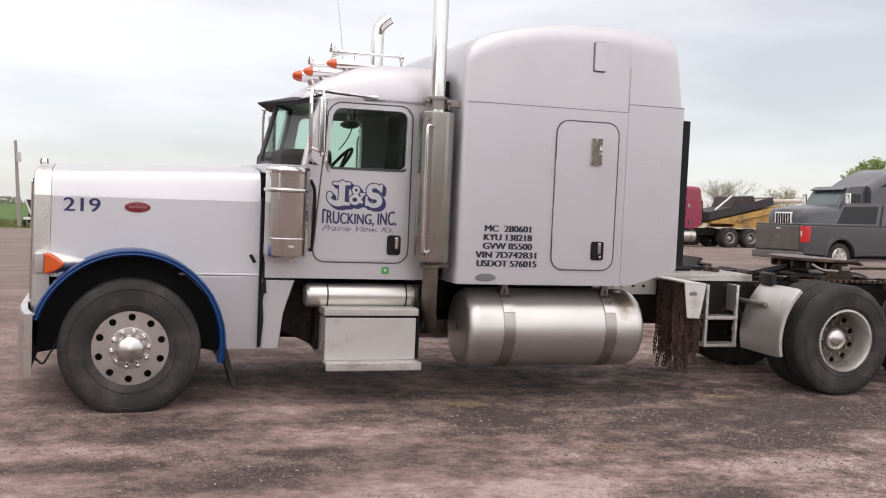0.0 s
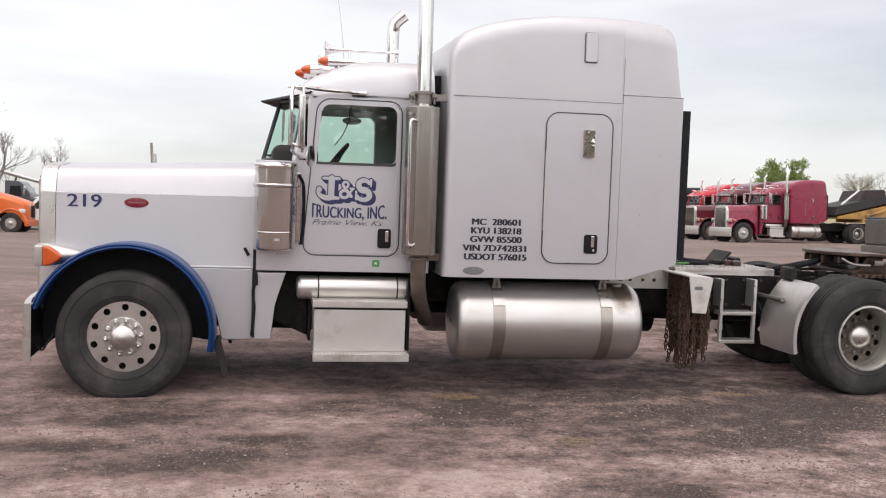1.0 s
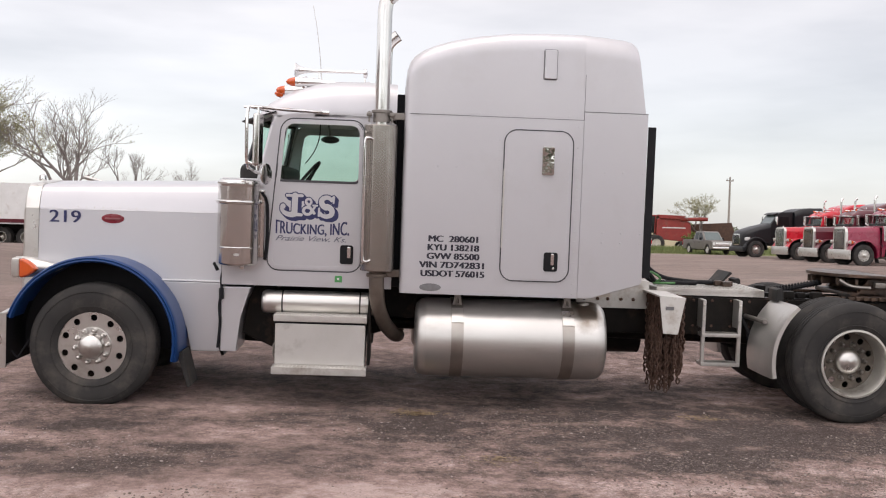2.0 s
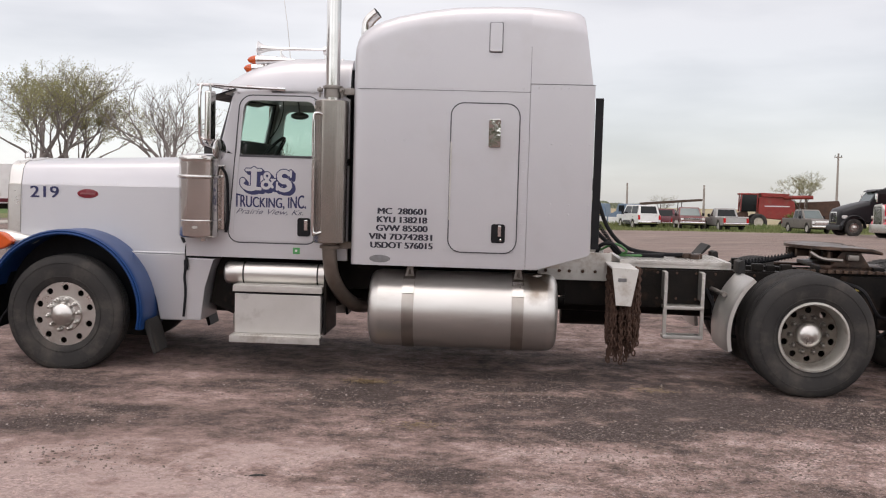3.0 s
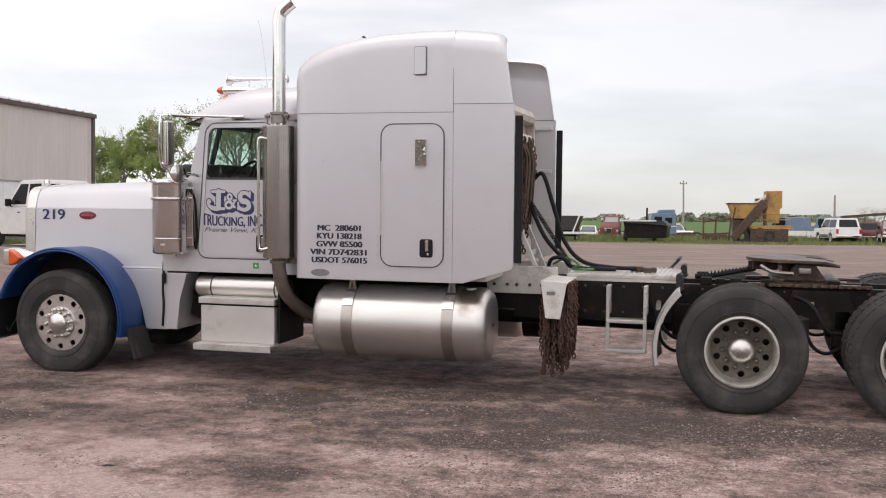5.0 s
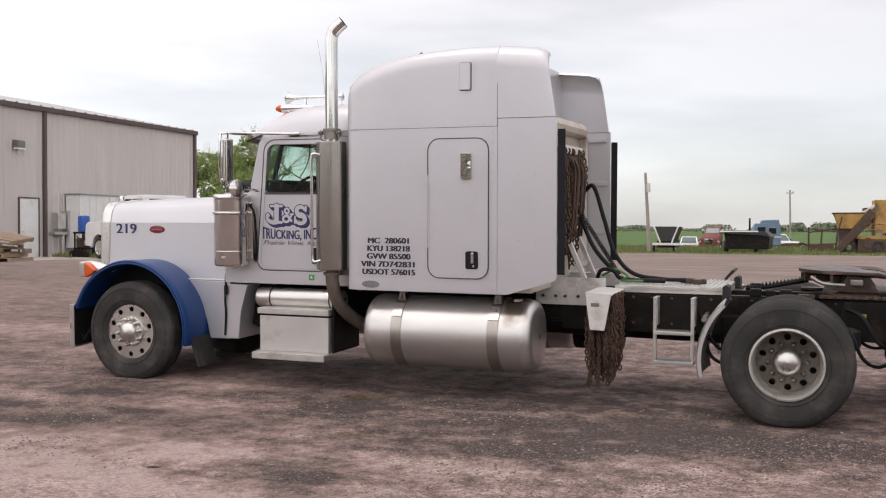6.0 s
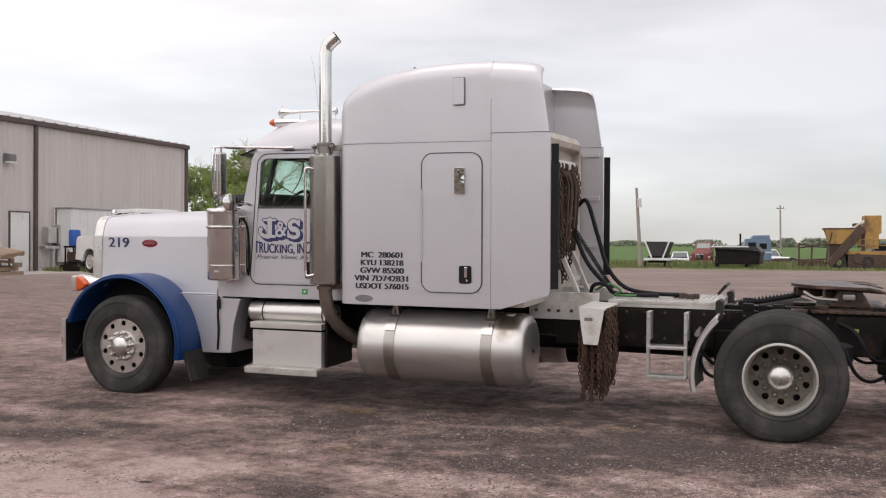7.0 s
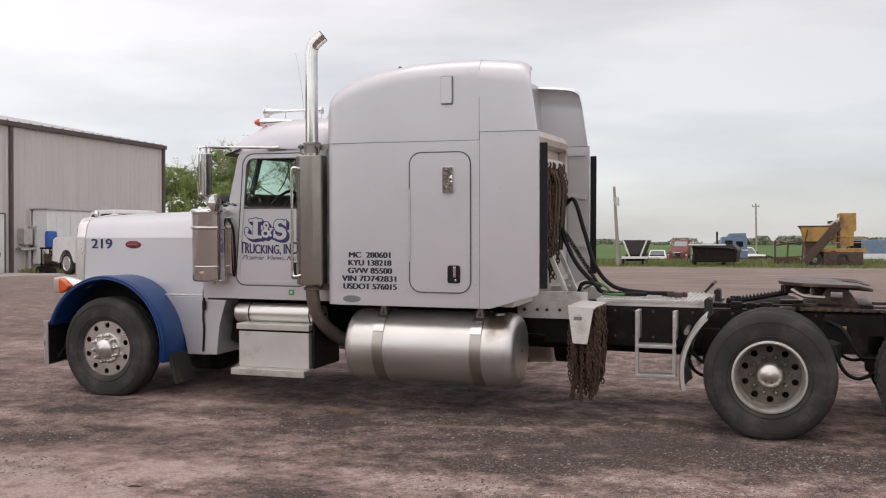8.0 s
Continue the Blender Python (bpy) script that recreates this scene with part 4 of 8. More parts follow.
            for far in (False, True):
                bm = B()
                mk(bm)
                if far:
                    for v in bm.verts:
                        v.co.y = 2 * YC - v.co.y
                P(n2, bm, mt, lb, sts[1 if far else 0])

    # air tank, step box, fuel tank
    def airtank(b):
        lathe(b, [(1.315, 0.02), (1.32, 0.075), (1.335, 0.092), (1.36, 0.098), (2.22, 0.098), (2.25, 0.092), (2.262, 0.07), (2.267, 0.02)], (0, 0.33, 0.845), "x", 28)
    for far, s in zip((False, True), both_sides("air_tank", airtank, TANK_ALU, "dull aluminium air tank")):
        for x in (1.488, 2.135):
            bm = B()
            lathe(bm, [(x, 0.0985), (x, 0.1015), (x + 0.012, 0.1015), (x + 0.012, 0.0985)], (0, 2 * YC - 0.33 if far else 0.33, 0.845), "x", 28)
            P("tank_band", bm, RUBBER_FLAP, "dark narrow tank band", s)

    def stepbox(b):
        prism(b, [(0.112, 0.35), (0.112, 0.69), (0.60, 0.69), (0.60, 0.35)], 1.455, 2.198, "x", 0.010)
    sb = both_sides("step_box", stepbox, ALU_BOX, "dull aluminium battery box")
    for far, s in zip((False, True), sb):
        k = (lambda a: 2 * YC - a) if far else (lambda a: a)
        bm = B()
        box(bm, 1.442, 2.208, *sorted((k(0.092), k(0.50))), 0.708, 0.764, 0.005)
        for i in range(30):
            for j in range(4):
                box(bm, 1.462 + i * 0.025, 1.476 + i * 0.025, *sorted((k(0.11 + j * 0.03), k(0.122 + j * 0.03))), 0.763, 0.768)
        P("lid", bm, PLATE, "tread-plate lid", s)
        bm = B()
        box(bm, 1.462, 2.192, *sorted((k(0.120), k(0.40))), 0.688, 0.710)
        P("lid_seal", bm, PLASTIC, "", s)
        bm = B()
        tube(bm, [(1.452, k(0.16), 0.52), (1.440, k(0.16), 0.50), (1.440, k(0.16), 0.42), (1.452, k(0.16), 0.40)], 0.008, 6)
        P("handle", bm, STEEL_DULL, "", s)
        bm = B()
        box(bm, 1.445, 2.215, *sorted((k(-0.012), k(0.14))), 0.332, 0.350, 0.004)
        box(bm, 1.445, 2.215, *sorted((k(-0.022), k(-0.008))), 0.290, 0.350, 0.003)
        for i in range(24):
            x = 1.475 + i * 0.0312
            for j in range(3):
                y = 0.0 + j * 0.033
                box(bm, x - 0.010, x + 0.010, *sorted((k(y), k(y + 0.016))), 0.349, 0.356)
        P("step", bm, PLATE, "tread-plate step", s)
        bm = B()
        box(bm, 1.42, 1.448, *sorted((k(0.34), k(0.62))), 0.40, 0.76, 0.01)
        P("bracket", bm, BLACK, "", s)
        bm = B()
        box(bm, 2.212, 2.24, *sorted((k(0.15), k(0.7))), 0.35, 0.95, 0.01)
        P("bracket", bm, BLACK, "", s)
        bm = B()
        prism(bm, [(1.13, 0.55), (1.42, 0.42), (1.42, 0.96), (1.2, 0.96)], k(0.5), k(0.75), bev=0.01)
        P("bracket", bm, BLACK, "", s)

    def tank(b):
        lathe(b, [(2.605, 0.02), (2.608, 0.24), (2.618, 0.285), (2.645, 0.315), (2.69, 0.328), (2.70, 0.330), (4.10, 0.330), (4.12, 0.328), (4.16, 0.315), (4.19, 0.285), (4.20, 0.24), (4.203, 0.02)], (0, 0.285, 0.595), "x", 48)
    tk = both_sides("fuel_tank", tank, TANK_ALU, "weathered cylindrical aluminium fuel tank")
    for far, s in zip((False, True), tk):
        yc = 2 * YC - 0.285 if far else 0.285
        for x in (2.90, 3.815):
            bm = B()
            lathe(bm, [(x, 0.331), (x, 0.337), (x + 0.10, 0.337), (x + 0.10, 0.331)], (0, yc, 0.595), "x", 48)
            P("strap", bm, STRAP, "dull metal tank strap", s)
            bm = B()
            sg = 1 if far else -1
            prism(bm, [(x + 0.01, 0.885), (x + 0.09, 0.885), (x + 0.075, 0.975), (x + 0.03, 0.975)], *sorted((yc + sg * 0.17, yc + sg * 0.11)), bev=0.006)
            tube(bm, [(x + 0.05, yc + sg * 0.19, 0.90), (x + 0.05, yc + sg * 0.13, 0.985)], 0.011, 6)
            P("strap_bracket", bm, STEEL_DULL, "", s)
            # bright plate added as the sky's glint on the upper strap
            bm = B()
            ring = []
            for a in range(5):
                t = radians(128 + 6 * a) if not far else radians(52 - 6 * a)
                ring.append([(x + 0.002, yc + r * math.cos(t), 0.595 + r * math.sin(t)) for r in (0.338, 0.345)] + [(x + 0.098, yc + r * math.cos(t), 0.595 + r * math.sin(t)) for r in (0.345, 0.338)])
            loft(bm, ring)
            P("strap_glint", bm, BRIGHT_ALU, "bright plate standing in for the strap's sky reflection", s)
        bm = B()
        lathe(bm, [(0.925, 0.001), (0.925, 0.05), (0.90, 0.055), (0.86, 0.055)], (4.02, yc - 0.06, 0), "z", 18)
        P("filler_cap", bm, STEEL_DULL, "", s)

    # sleeper
    bm = B()
    rings = []
    for x, z, ins in ROOF:
        rings.append(sleeper_section(x, 0.985, z, YC + 0.05 - ins, 0.10 if x < 2.5 else 0.13))
    loft(bm, rings)
    S = P("sleeper", bm, paint, "tall silver sleeper box with a rounded roof" if main else "")
    # roof fairing: two side wings that carry the roof's edge on behind the sleeper
    for far in (False, True):
        bm = B()
        rings = []
        for x, z, ins in ((3.902, 3.135, 0.0), (4.10, 3.120, 0.0), (4.24, 3.104, 0.002), (4.30, 3.088, 0.008), (4.335, 3.060, 0.016)):
            sec = sleeper_section(x, 2.505, z, YC + 0.053 - ins, 0.16)[:9]
            inner = [(q[0], q[1] + 0.026, q[2] - (0.026 if q[2] > 2.9 else 0)) for q in sec]
            ring = [(q[0] + (0.085 * max(0, 3.06 - q[2]) / 0.56 if x > 4.29 else 0), q[1], q[2]) for q in sec + inner[::-1]]
            rings.append([(q[0], 2 * YC - q[1] if far else q[1], q[2]) for q in ring])
        loft(bm, rings)
        P("roof_fairing", bm, paint, "curved side wing of the roof fairing", S)

    def extender(b):
        prism(b, [(3.914, 0.985), (4.006, 0.985), (4.425, 1.113), (4.442, 1.14), (4.436, 2.50), (3.914, 2.50)], -0.052, -0.028, bev=0.004)
    for far in (False, True):
        k = (lambda a: 2 * YC - a) if far else (lambda a: a)
        bm = B()
        extender(bm)
        if far:
            for v in bm.verts:
                v.co.y = 2 * YC - v.co.y
        P("side_extender", bm, paint, "", S)
        for z in (1.45, 1.95, 2.40):
            bm = B()
            P("rib", box(bm, 4.21, 4.40, *sorted((k(-0.03), k(0.0))), z, z + 0.045, 0.004), paint, "", S)
        bm = B()
        box(bm, 4.444, 4.508, *sorted((k(-0.048), k(-0.03))), 1.17, 2.40, 0.004)
        P("rubber_edge", bm, PLASTIC, "black rubber edge strip", S)
    bm = B()
    box(bm, 3.92, 4.20, 0.0, 2 * YC, 1.0, 2.45, 0.0)
    P("back_wall", bm, BEIGE, "beige back wall", S)
    bm = B()
    loft(bm, [[(x, y, z) for x, z in ((4.05, 2.42), (4.24, 2.42), (4.30, 2.44), (4.315, 2.49), (4.29, 2.545), (4.22, 2.565), (4.05, 2.565))] for y in (0.0, 1.56, 1.70, 1.78, 1.82)])
    for v in bm.verts:
        if v.co.y > 1.6:
            d = (v.co.y - 1.6) / 0.22
            v.co.x -= d * d * 0.05 if v.co.x > 4.1 else 0
            v.co.z -= d * d * (0.07 if v.co.z > 2.5 else 0.03)
    P("back_cornice", bm, BEIGE, "", S)
    bm = B()
    box(bm, 4.20, 4.285, 1.735, 1.80, 2.05, 2.44, 0.015)
    P("back_post", bm, BEIGE, "", S)
    for far in (False, True):
        k = (lambda a: 2 * YC - a) if far else (lambda a: a)
        bm = B()
        ring_frame(bm, round_rect(3.268, 3.839, 1.110, 2.342, 0.11, 6), 0.009, k(-0.0585), k(-0.045))
        P("hatch_seal", bm, SEAM, "", S)
        bm = B()
        prism(bm, round_rect(3.278, 3.829, 1.120, 2.332, 0.10, 6), k(-0.057), k(-0.045))
        P("hatch", bm, paint, "rounded sleeper hatch", S, 20)
        bm = B()
        prism(bm, round_rect(3.627, 3.741, 1.199, 1.355, 0.02, 4), k(-0.068), k(-0.05), bev=0.003)
        h = P("hatch_handle", bm, PLASTIC, "black recessed handle", S)
        bm = B()
        box(bm, 3.68, 3.71, *sorted((k(-0.082), k(-0.066))), 1.25, 1.345, 0.007)
        lathe(bm, [(k(-0.066), 0.012), (k(-0.076), 0.011), (k(-0.077), 0.001)], (3.705, 0, 1.225), "y", 10)
        P("latch", bm, BRIGHT, "chrome paddle latch", h)
        bm = B()
        prism(bm, round_rect(3.583, 3.682, 1.98, 2.21, 0.012, 3), k(-0.078), k(-0.05), bev=0.006)
        P("vent_cover", bm, DENTED, "small dented polished vent cover", S)
        bm = B()
        prism(bm, round_rect(3.572, 3.672, 2.752, 2.985, 0.012, 3), k(-0.075), k(-0.03), bev=0.006)
        P("roof_vent_cover", bm, paint, "", S)
        bm = B()
        ring_frame(bm, round_rect(3.566, 3.678, 2.746, 2.991, 0.014, 3), 0.005, k(-0.056), k(-0.03))
        P("vent_joint", bm, PANEL_SEAM, "", S)
        bm = B()
        box(bm, 2.50, 3.914, *sorted((k(-0.0525), k(-0.045))), 2.432, 2.4365)
        box(bm, 3.911, 3.915, *sorted((k(-0.0545), k(-0.04))), 2.437, 2.80)
        box(bm, 3.914, 4.436, *sorted((k(-0.0545), k(-0.04))), 2.5005, 2.5045)
        P("panel_seam", bm, PANEL_SEAM, "", S)
        bm = B()
        box(bm, 3.272, 3.285, *sorted((k(-0.066), k(-0.05))), 1.38, 2.02, 0.003)
        P("hatch_hinge", bm, ALU, "", S)
    if main:
        bm = B()
        rivets(bm, along((2.56, 2.448), (3.86, 2.458), 19), -0.0515, 0.007)
        rivets(bm, along((3.98, 2.47), (4.40, 2.47), 8), -0.0535, 0.007)
        rivets(bm, along((3.238, 1.13), (3.238, 2.25), 15), -0.0515, 0.007)
        rivets(bm, along((3.308, 1.2), (3.308, 2.25), 14), -0.0585, 0.006)
        rivets(bm, along((3.80, 1.2), (3.80, 2.25), 14), -0.0585, 0.006)
        rivets(bm, along((3.872, 1.02), (3.872, 2.38), 17), -0.0515, 0.007)
        rivets(bm, along((3.38, 2.305), (3.72, 2.305), 5), -0.0585, 0.006)
        rivets(bm, along((3.38, 1.145), (3.72, 1.145), 7), -0.0585, 0.006)
        rivets(bm, along((2.6, 1.01), (3.85, 1.01), 16), -0.0515, 0.006)
        for x in (2.74, 2.89, 4.10, 4.25, 4.41):
            rivets(bm, [(x, 2.02), (x, 1.45) if x > 3 else (x, 2.02), (x + 0.002, 1.53) if x > 3 else (x, 2.02)], -0.0535, 0.008)
        tagged(P("rivets", bm, SILVER, "", S), kind="stuff")
        for i, (w, x0, x1) in enumerate((("MC  280601", 2.685, 3.09), ("KYU 138218", 2.68, 3.10), ("GVW 85500", 2.675, 3.105), ("VIN 7D742831", 2.615, 3.145), ("USDOT 576015", 2.63, 3.15))):
            lettering("lettering", w, 0.072, x0, x1, 1.412 - i * 0.0705, -0.051, SIGNBLACK, S, "dark painted registration line", bold=0.0045)
        bm = B()
        lathe(bm, [(0.0, 0.088), (-0.004, 0.085), (-0.005, 0.001)], (0, 0, 0), "y", 28)
        for v in bm.verts:
            v.co = (2.712 + v.co.x, -0.051 + v.co.y, 1.04 + v.co.z * 0.36)
        P("oval_plate", bm, ALU_DARK, "dull grey oval plate", S)
    return T, sides[0], S


RUBBER_FLAP = mat("mud_flap_rubber", (0.020, 0.020, 0.021), 0.65, 0, (0.04, 0.037, 0.034), 4, stain=(0.09, 0.075, 0.064), stain_scale=4, stain_at=0.62, spec=0.25)
ALU_BOX = mat("matt_box_aluminium", (0.63, 0.61, 0.59), 0.5, 0.7, (0.55, 0.53, 0.505), 2.5, 0.05, 60, stain=(0.36, 0.33, 0.30), stain_scale=3, stain_at=0.68)
ALU_DARK = mat("tarnished_plate", (0.25, 0.25, 0.26), 0.5, 0.7, (0.2, 0.2, 0.2), 20)
TRUCK_LEAN, TRUCK_DROP = 1.8, 0.6
TRUCK_AT = pose(0, 0, 0, TRUCK_LEAN) @ pose(0, 0, 0, 0, TRUCK_DROP)
truck, truck_cab, truck_sleeper = build_truck("semi_truck", "silver long-nosed semi truck with blue fenders and a tall sleeper", TRUCK_AT, SILVER, BLUE, True)


# ---- what is fixed to the silver truck's back ----
def TP(n, bm, material, lab="", parent=None, smooth=40):
    return part(n, bm, material, parent or truck, lab, smooth)


def chain_strand(bm, top, length, link=0.055, r=0.0065, sway=0.02, rnd=random):
    """Oval links, every second one turned."""
    x, y, z = top
    n = int(length / (link * 0.72))
    for i in range(n):
        x += rnd.uniform(-sway, sway) * 0.25
        y += rnd.uniform(-sway, sway) * 0.25
        a = (i % 2) * math.pi / 2 + rnd.uniform(-0.4, 0.4)
        c, s = math.cos(a), math.sin(a)
        pts = []
        for k in range(8):
            t = 2 * math.pi * k / 8
            u, w = link * 0.30 * math.cos(t), link * 0.52 * math.sin(t)
            pts.append((x + u * c, y + u * s, z - i * link * 0.72 + w))
        ring = []
        for k, p in enumerate(pts):
            t = 2 * math.pi * k / 8
            o = Vector((math.cos(t) * c, math.cos(t) * s, math.sin(t)))
            nrm = Vector((-s, c, 0))
            ring.append([bm.verts.new(Vector(p) + o * r), bm.verts.new(Vector(p) + nrm * r * 0.9), bm.verts.new(Vector(p) - o * r), bm.verts.new(Vector(p) - nrm * r * 0.9)])
        for k in range(8):
            a4, b4 = ring[k], ring[(k + 1) % 8]
            for j in range(4):
                bm.faces.new((a4[j], b4[j], b4[(j + 1) % 4], a4[(j + 1) % 4]))


WHITE_TRAY = mat("chipped_white_steel", (0.66, 0.65, 0.62), 0.5, 0.1, (0.57, 0.55, 0.52), 4, stain=(0.33, 0.26, 0.20), stain_scale=5, stain_at=0.63)
RUST_DARK = mat("dark_rusty_steel", (0.055, 0.038, 0.030), 0.65, 0.4, (0.13, 0.085, 0.06), 8, 0.15, 40)
STICKER = mat("yellow_sticker", (0.36, 0.29, 0.08), 0.5, 0)
rnd = random.Random(4)
# chain tray with its hanging chains
bm = B()
prism(bm, [(4.645, 1.015), (4.87, 1.0), (4.815, 0.69), (4.69, 0.695)], 0.125, 0.137, bev=0.003)
prism(bm, [(4.645, 1.015), (4.87, 1.0), (4.87, 0.985), (4.645, 1.0)], 0.137, 0.75, bev=0.003)
tray = TP("chain_tray", bm, WHITE_TRAY, "white-painted steel chain tray")
bm = B()
box(bm, 4.70, 4.77, 0.119, 0.126, 0.895, 0.925, 0.002)
TP("tray_plate", bm, ALU_DARK, "", tray)
bm = B()
for i in range(110):
    x = rnd.uniform(4.655, 4.90)
    chain_strand(bm, (x, rnd.uniform(0.20, 0.60), 0.97), rnd.uniform(0.45, 0.70) + (0.13 if rnd.random() < 0.22 else 0), 0.048, 0.0068, 0.03, rnd)
TP("hanging_chains", bm, RUST, "rusty tie-down chains hanging in a bunch", tray)
# chain rack on the back wall
bm = B()
box(bm, 4.22, 4.335, 0.55, 1.36, 2.225, 2.305, 0.018)
rack = TP("chain_rack", bm, WHITE_TRAY, "white chain rack bar on the sleeper's back")
bm = B()
for i in range(130):
    y = rnd.uniform(0.50, 1.40)
    chain_strand(bm, (rnd.uniform(4.22, 4.33), y, 2.25), rnd.uniform(0.5, 1.15) * (1.0 if y < 1.15 else 0.6), 0.052, 0.008, 0.035, rnd)
TP("hanging_chains", bm, RUST_DARK, "rusty binder chains hanging behind the sleeper", rack)
for i in range(7):
    bm = B()
    y = rnd.uniform(0.7, 1.35)
    tube(bm, curve_pts([(4.33, y, 2.2), (4.37, y + 0.02, 2.05), (4.36, y - 0.02, 1.7), (4.33, y + 0.03, 1.45)], 4), 0.012, 6)
    TP("binder", bm, RUST_DARK, "dark ratchet binder", rack)
# braces at the rack's foot
bm = B()
for y in (0.86, 1.28):
    prism(bm, [(4.25, 1.52), (4.29, 1.53), (4.50, 1.05), (4.47, 1.02)], y, y + 0.05, bev=0.004)
prism(bm, [(4.375, 1.20), (4.405, 1.22), (4.405, 1.17), (4.375, 1.15)], 0.86, 1.33, bev=0.003)
TP("rack_brace", bm, WHITE_TRAY, "white steel brace frame at the rack's foot", rack)
bm = B()
box(bm, 4.05, 4.70, 2 * YC - 0.735, 2 * YC - 0.70, 0.84, 1.09, 0.004)
TP("rack_bracket", bm, WHITE_TRAY, "weathered aluminium mounting plate")
bm = B()
box(bm, 4.05, 4.70, 0.70, 0.735, 0.84, 1.09, 0.004)
br = TP("rack_bracket", bm, WHITE_TRAY, "weathered aluminium mounting plate")
bm = B()
for x in (4.12, 4.24, 4.33, 4.45, 4.56):
    lathe(bm, [(0.70, 0.016), (0.685, 0.014), (0.684, 0.001)], (x, 0, 0.92), "y", 8)
tagged(TP("bolting", bm, RUST, "", br), kind="stuff")
# air and power hoses down to the deck
for pts, r, mt, lb in (
        ([(4.35, 1.35, 1.88), (4.46, 1.28, 1.93), (4.58, 1.2, 1.62), (4.70, 1.13, 1.30), (4.88, 1.08, 1.12), (5.15, 1.05, 1.075), (5.40, 1.05, 1.07)], 0.020, PLASTIC, "black coiled air hose"),
        ([(4.33, 1.2, 1.72), (4.42, 1.12, 1.52), (4.54, 1.05, 1.32), (4.72, 1.0, 1.14), (4.82, 0.98, 1.07), (5.2, 0.95, 1.065)], 0.020, PLASTIC, "black air hose"),
        ([(4.62, 0.95, 1.10), (4.75, 0.93, 1.16), (4.86, 0.93, 1.10), (4.80, 0.95, 1.06), (4.90, 0.92, 1.06), (5.0, 0.95, 1.06)], 0.011, HOSEGREEN, "green air line"),
        ([(4.58, 0.90, 1.06), (4.62, 0.88, 1.15), (4.72, 0.88, 1.16), (4.80, 0.90, 1.08)], 0.018, PLASTIC, "black cable loop")):
    bm = B()
    tube(bm, curve_pts(pts, 8), r, 8)
    TP("hose", bm, mt, lb)
bm = B()
for k in range(40):
    t = k / 39
    p = Vector((4.34 + 0.42 * t, 1.18 - 0.17 * t, 1.70 - 0.58 * t))
    lathe(bm, [(-0.006, 0.022), (0, 0.027), (0.006, 0.022)], p, "z", 8)
TP("hose_wrap", bm, PLASTIC)
for p in ((5.42, 1.0, 1.065), (5.48, 0.95, 1.06), (5.36, 1.08, 1.06), (5.52, 1.02, 1.06), (4.60, 0.90, 1.05)):
    bm = B()
    box(bm, p[0] - 0.04, p[0] + 0.04, p[1] - 0.025, p[1] + 0.025, p[2] - 0.02, p[2] + 0.03, 0.012)
    TP("hose_coupling", bm, GREASE, "greasy hose coupling on the deck")
# deck plate with raised treads
bm = B()
box(bm, 4.78, 5.765, 0.742, 1.58, 1.0, 1.035, 0.004)
for i in range(22):
    for j in range(10):
        x, y = 4.83 + i * 0.0415, 0.78 + j * 0.088
        box(bm, x - 0.011, x + 0.011, y - 0.03, y + 0.03, 1.034, 1.043)
box(bm, 4.78, 5.765, 0.742, 1.58, 0.972, 1.0)
TP("deck_plate", bm, PLATE, "aluminium tread-plate deck behind the sleeper")
# ladder
lad = new("side_ladder")
lad.parent = truck
for x in (5.155, 5.478):
    bm = B()
    prism(bm, [(x, 0.375), (x + 0.03, 0.375), (x + 0.03, 0.95), (x, 0.95)], 0.565, 0.60, bev=0.003)
    prism(bm, [(x, 0.70), (x + 0.035, 0.70), (x + 0.035, 0.95), (x, 0.95)], 0.6, 0.73, bev=0.003)
    for z in (0.90, 0.77):
        lathe(bm, [(0.565, 0.013), (0.555, 0.011), (0.554, 0.001)], (x + 0.015, 0, z), "y", 8)
    TP("rail", bm, ALU, "", lad)
for z in (0.375, 0.635):
    bm = B()
    box(bm, 5.158, 5.505, 0.555, 0.70, z - 0.012, z + 0.018, 0.004)
    rung = TP("rung", bm, ALU, "serrated aluminium rung", lad)
    bm = B()
    for i in range(16):
        box(bm, 5.17 + i * 0.0205, 5.18 + i * 0.0205, 0.558, 0.69, z + 0.018, z + 0.024)
    tagged(TP("serration", bm, ALU, "", rung), kind="stuff")
# quarter fenders before the drive wheels
for far in (False, True):
    bm = B()
    rings = []
    for i in range(15):
        a = radians(193 - 58 * i / 14)
        r = 0.655
        ring = []
        for y, dr in ((0.04, -0.03), (0.04, 0.0), (0.07, 0.014), (0.35, 0.02), (0.62, 0.014), (0.65, 0.0), (0.65, -0.03), (0.63, -0.012), (0.35, 0.006), (0.06, -0.008)):
            ring.append((6.28 + (r + dr) * math.cos(a) * 1.04, 2 * YC - y if far else y, 0.50 + (r + dr) * math.sin(a) * 1.0))
        rings.append(ring)
    loft(bm, rings)
    q = TP("quarter_fender", bm, ALU, "polished aluminium quarter fender")
    bm = B()
    k = (lambda a: 2 * YC - a) if far else (lambda a: a)
    tube(bm, [(5.62, k(0.3), 0.80), (5.60, k(0.74), 0.80)], 0.022, 8)
    TP("fender_bracket", bm, STEEL_DULL, "", q)
    bm = B()
    prism(bm, [(5.755, 0.965), (5.815, 0.965), (5.81, 1.07), (5.79, 1.085), (5.755, 1.07)], k(0.42), k(0.62), bev=0.005)
    TP("rubber_top", bm, RUBBER_FLAP, "black rubber strip", q)
bm = B()
prism(bm, [(5.615, 1.0), (5.63, 0.995), (5.755, 1.125), (5.73, 1.140)], 1.60, 1.98, bev=0.005)
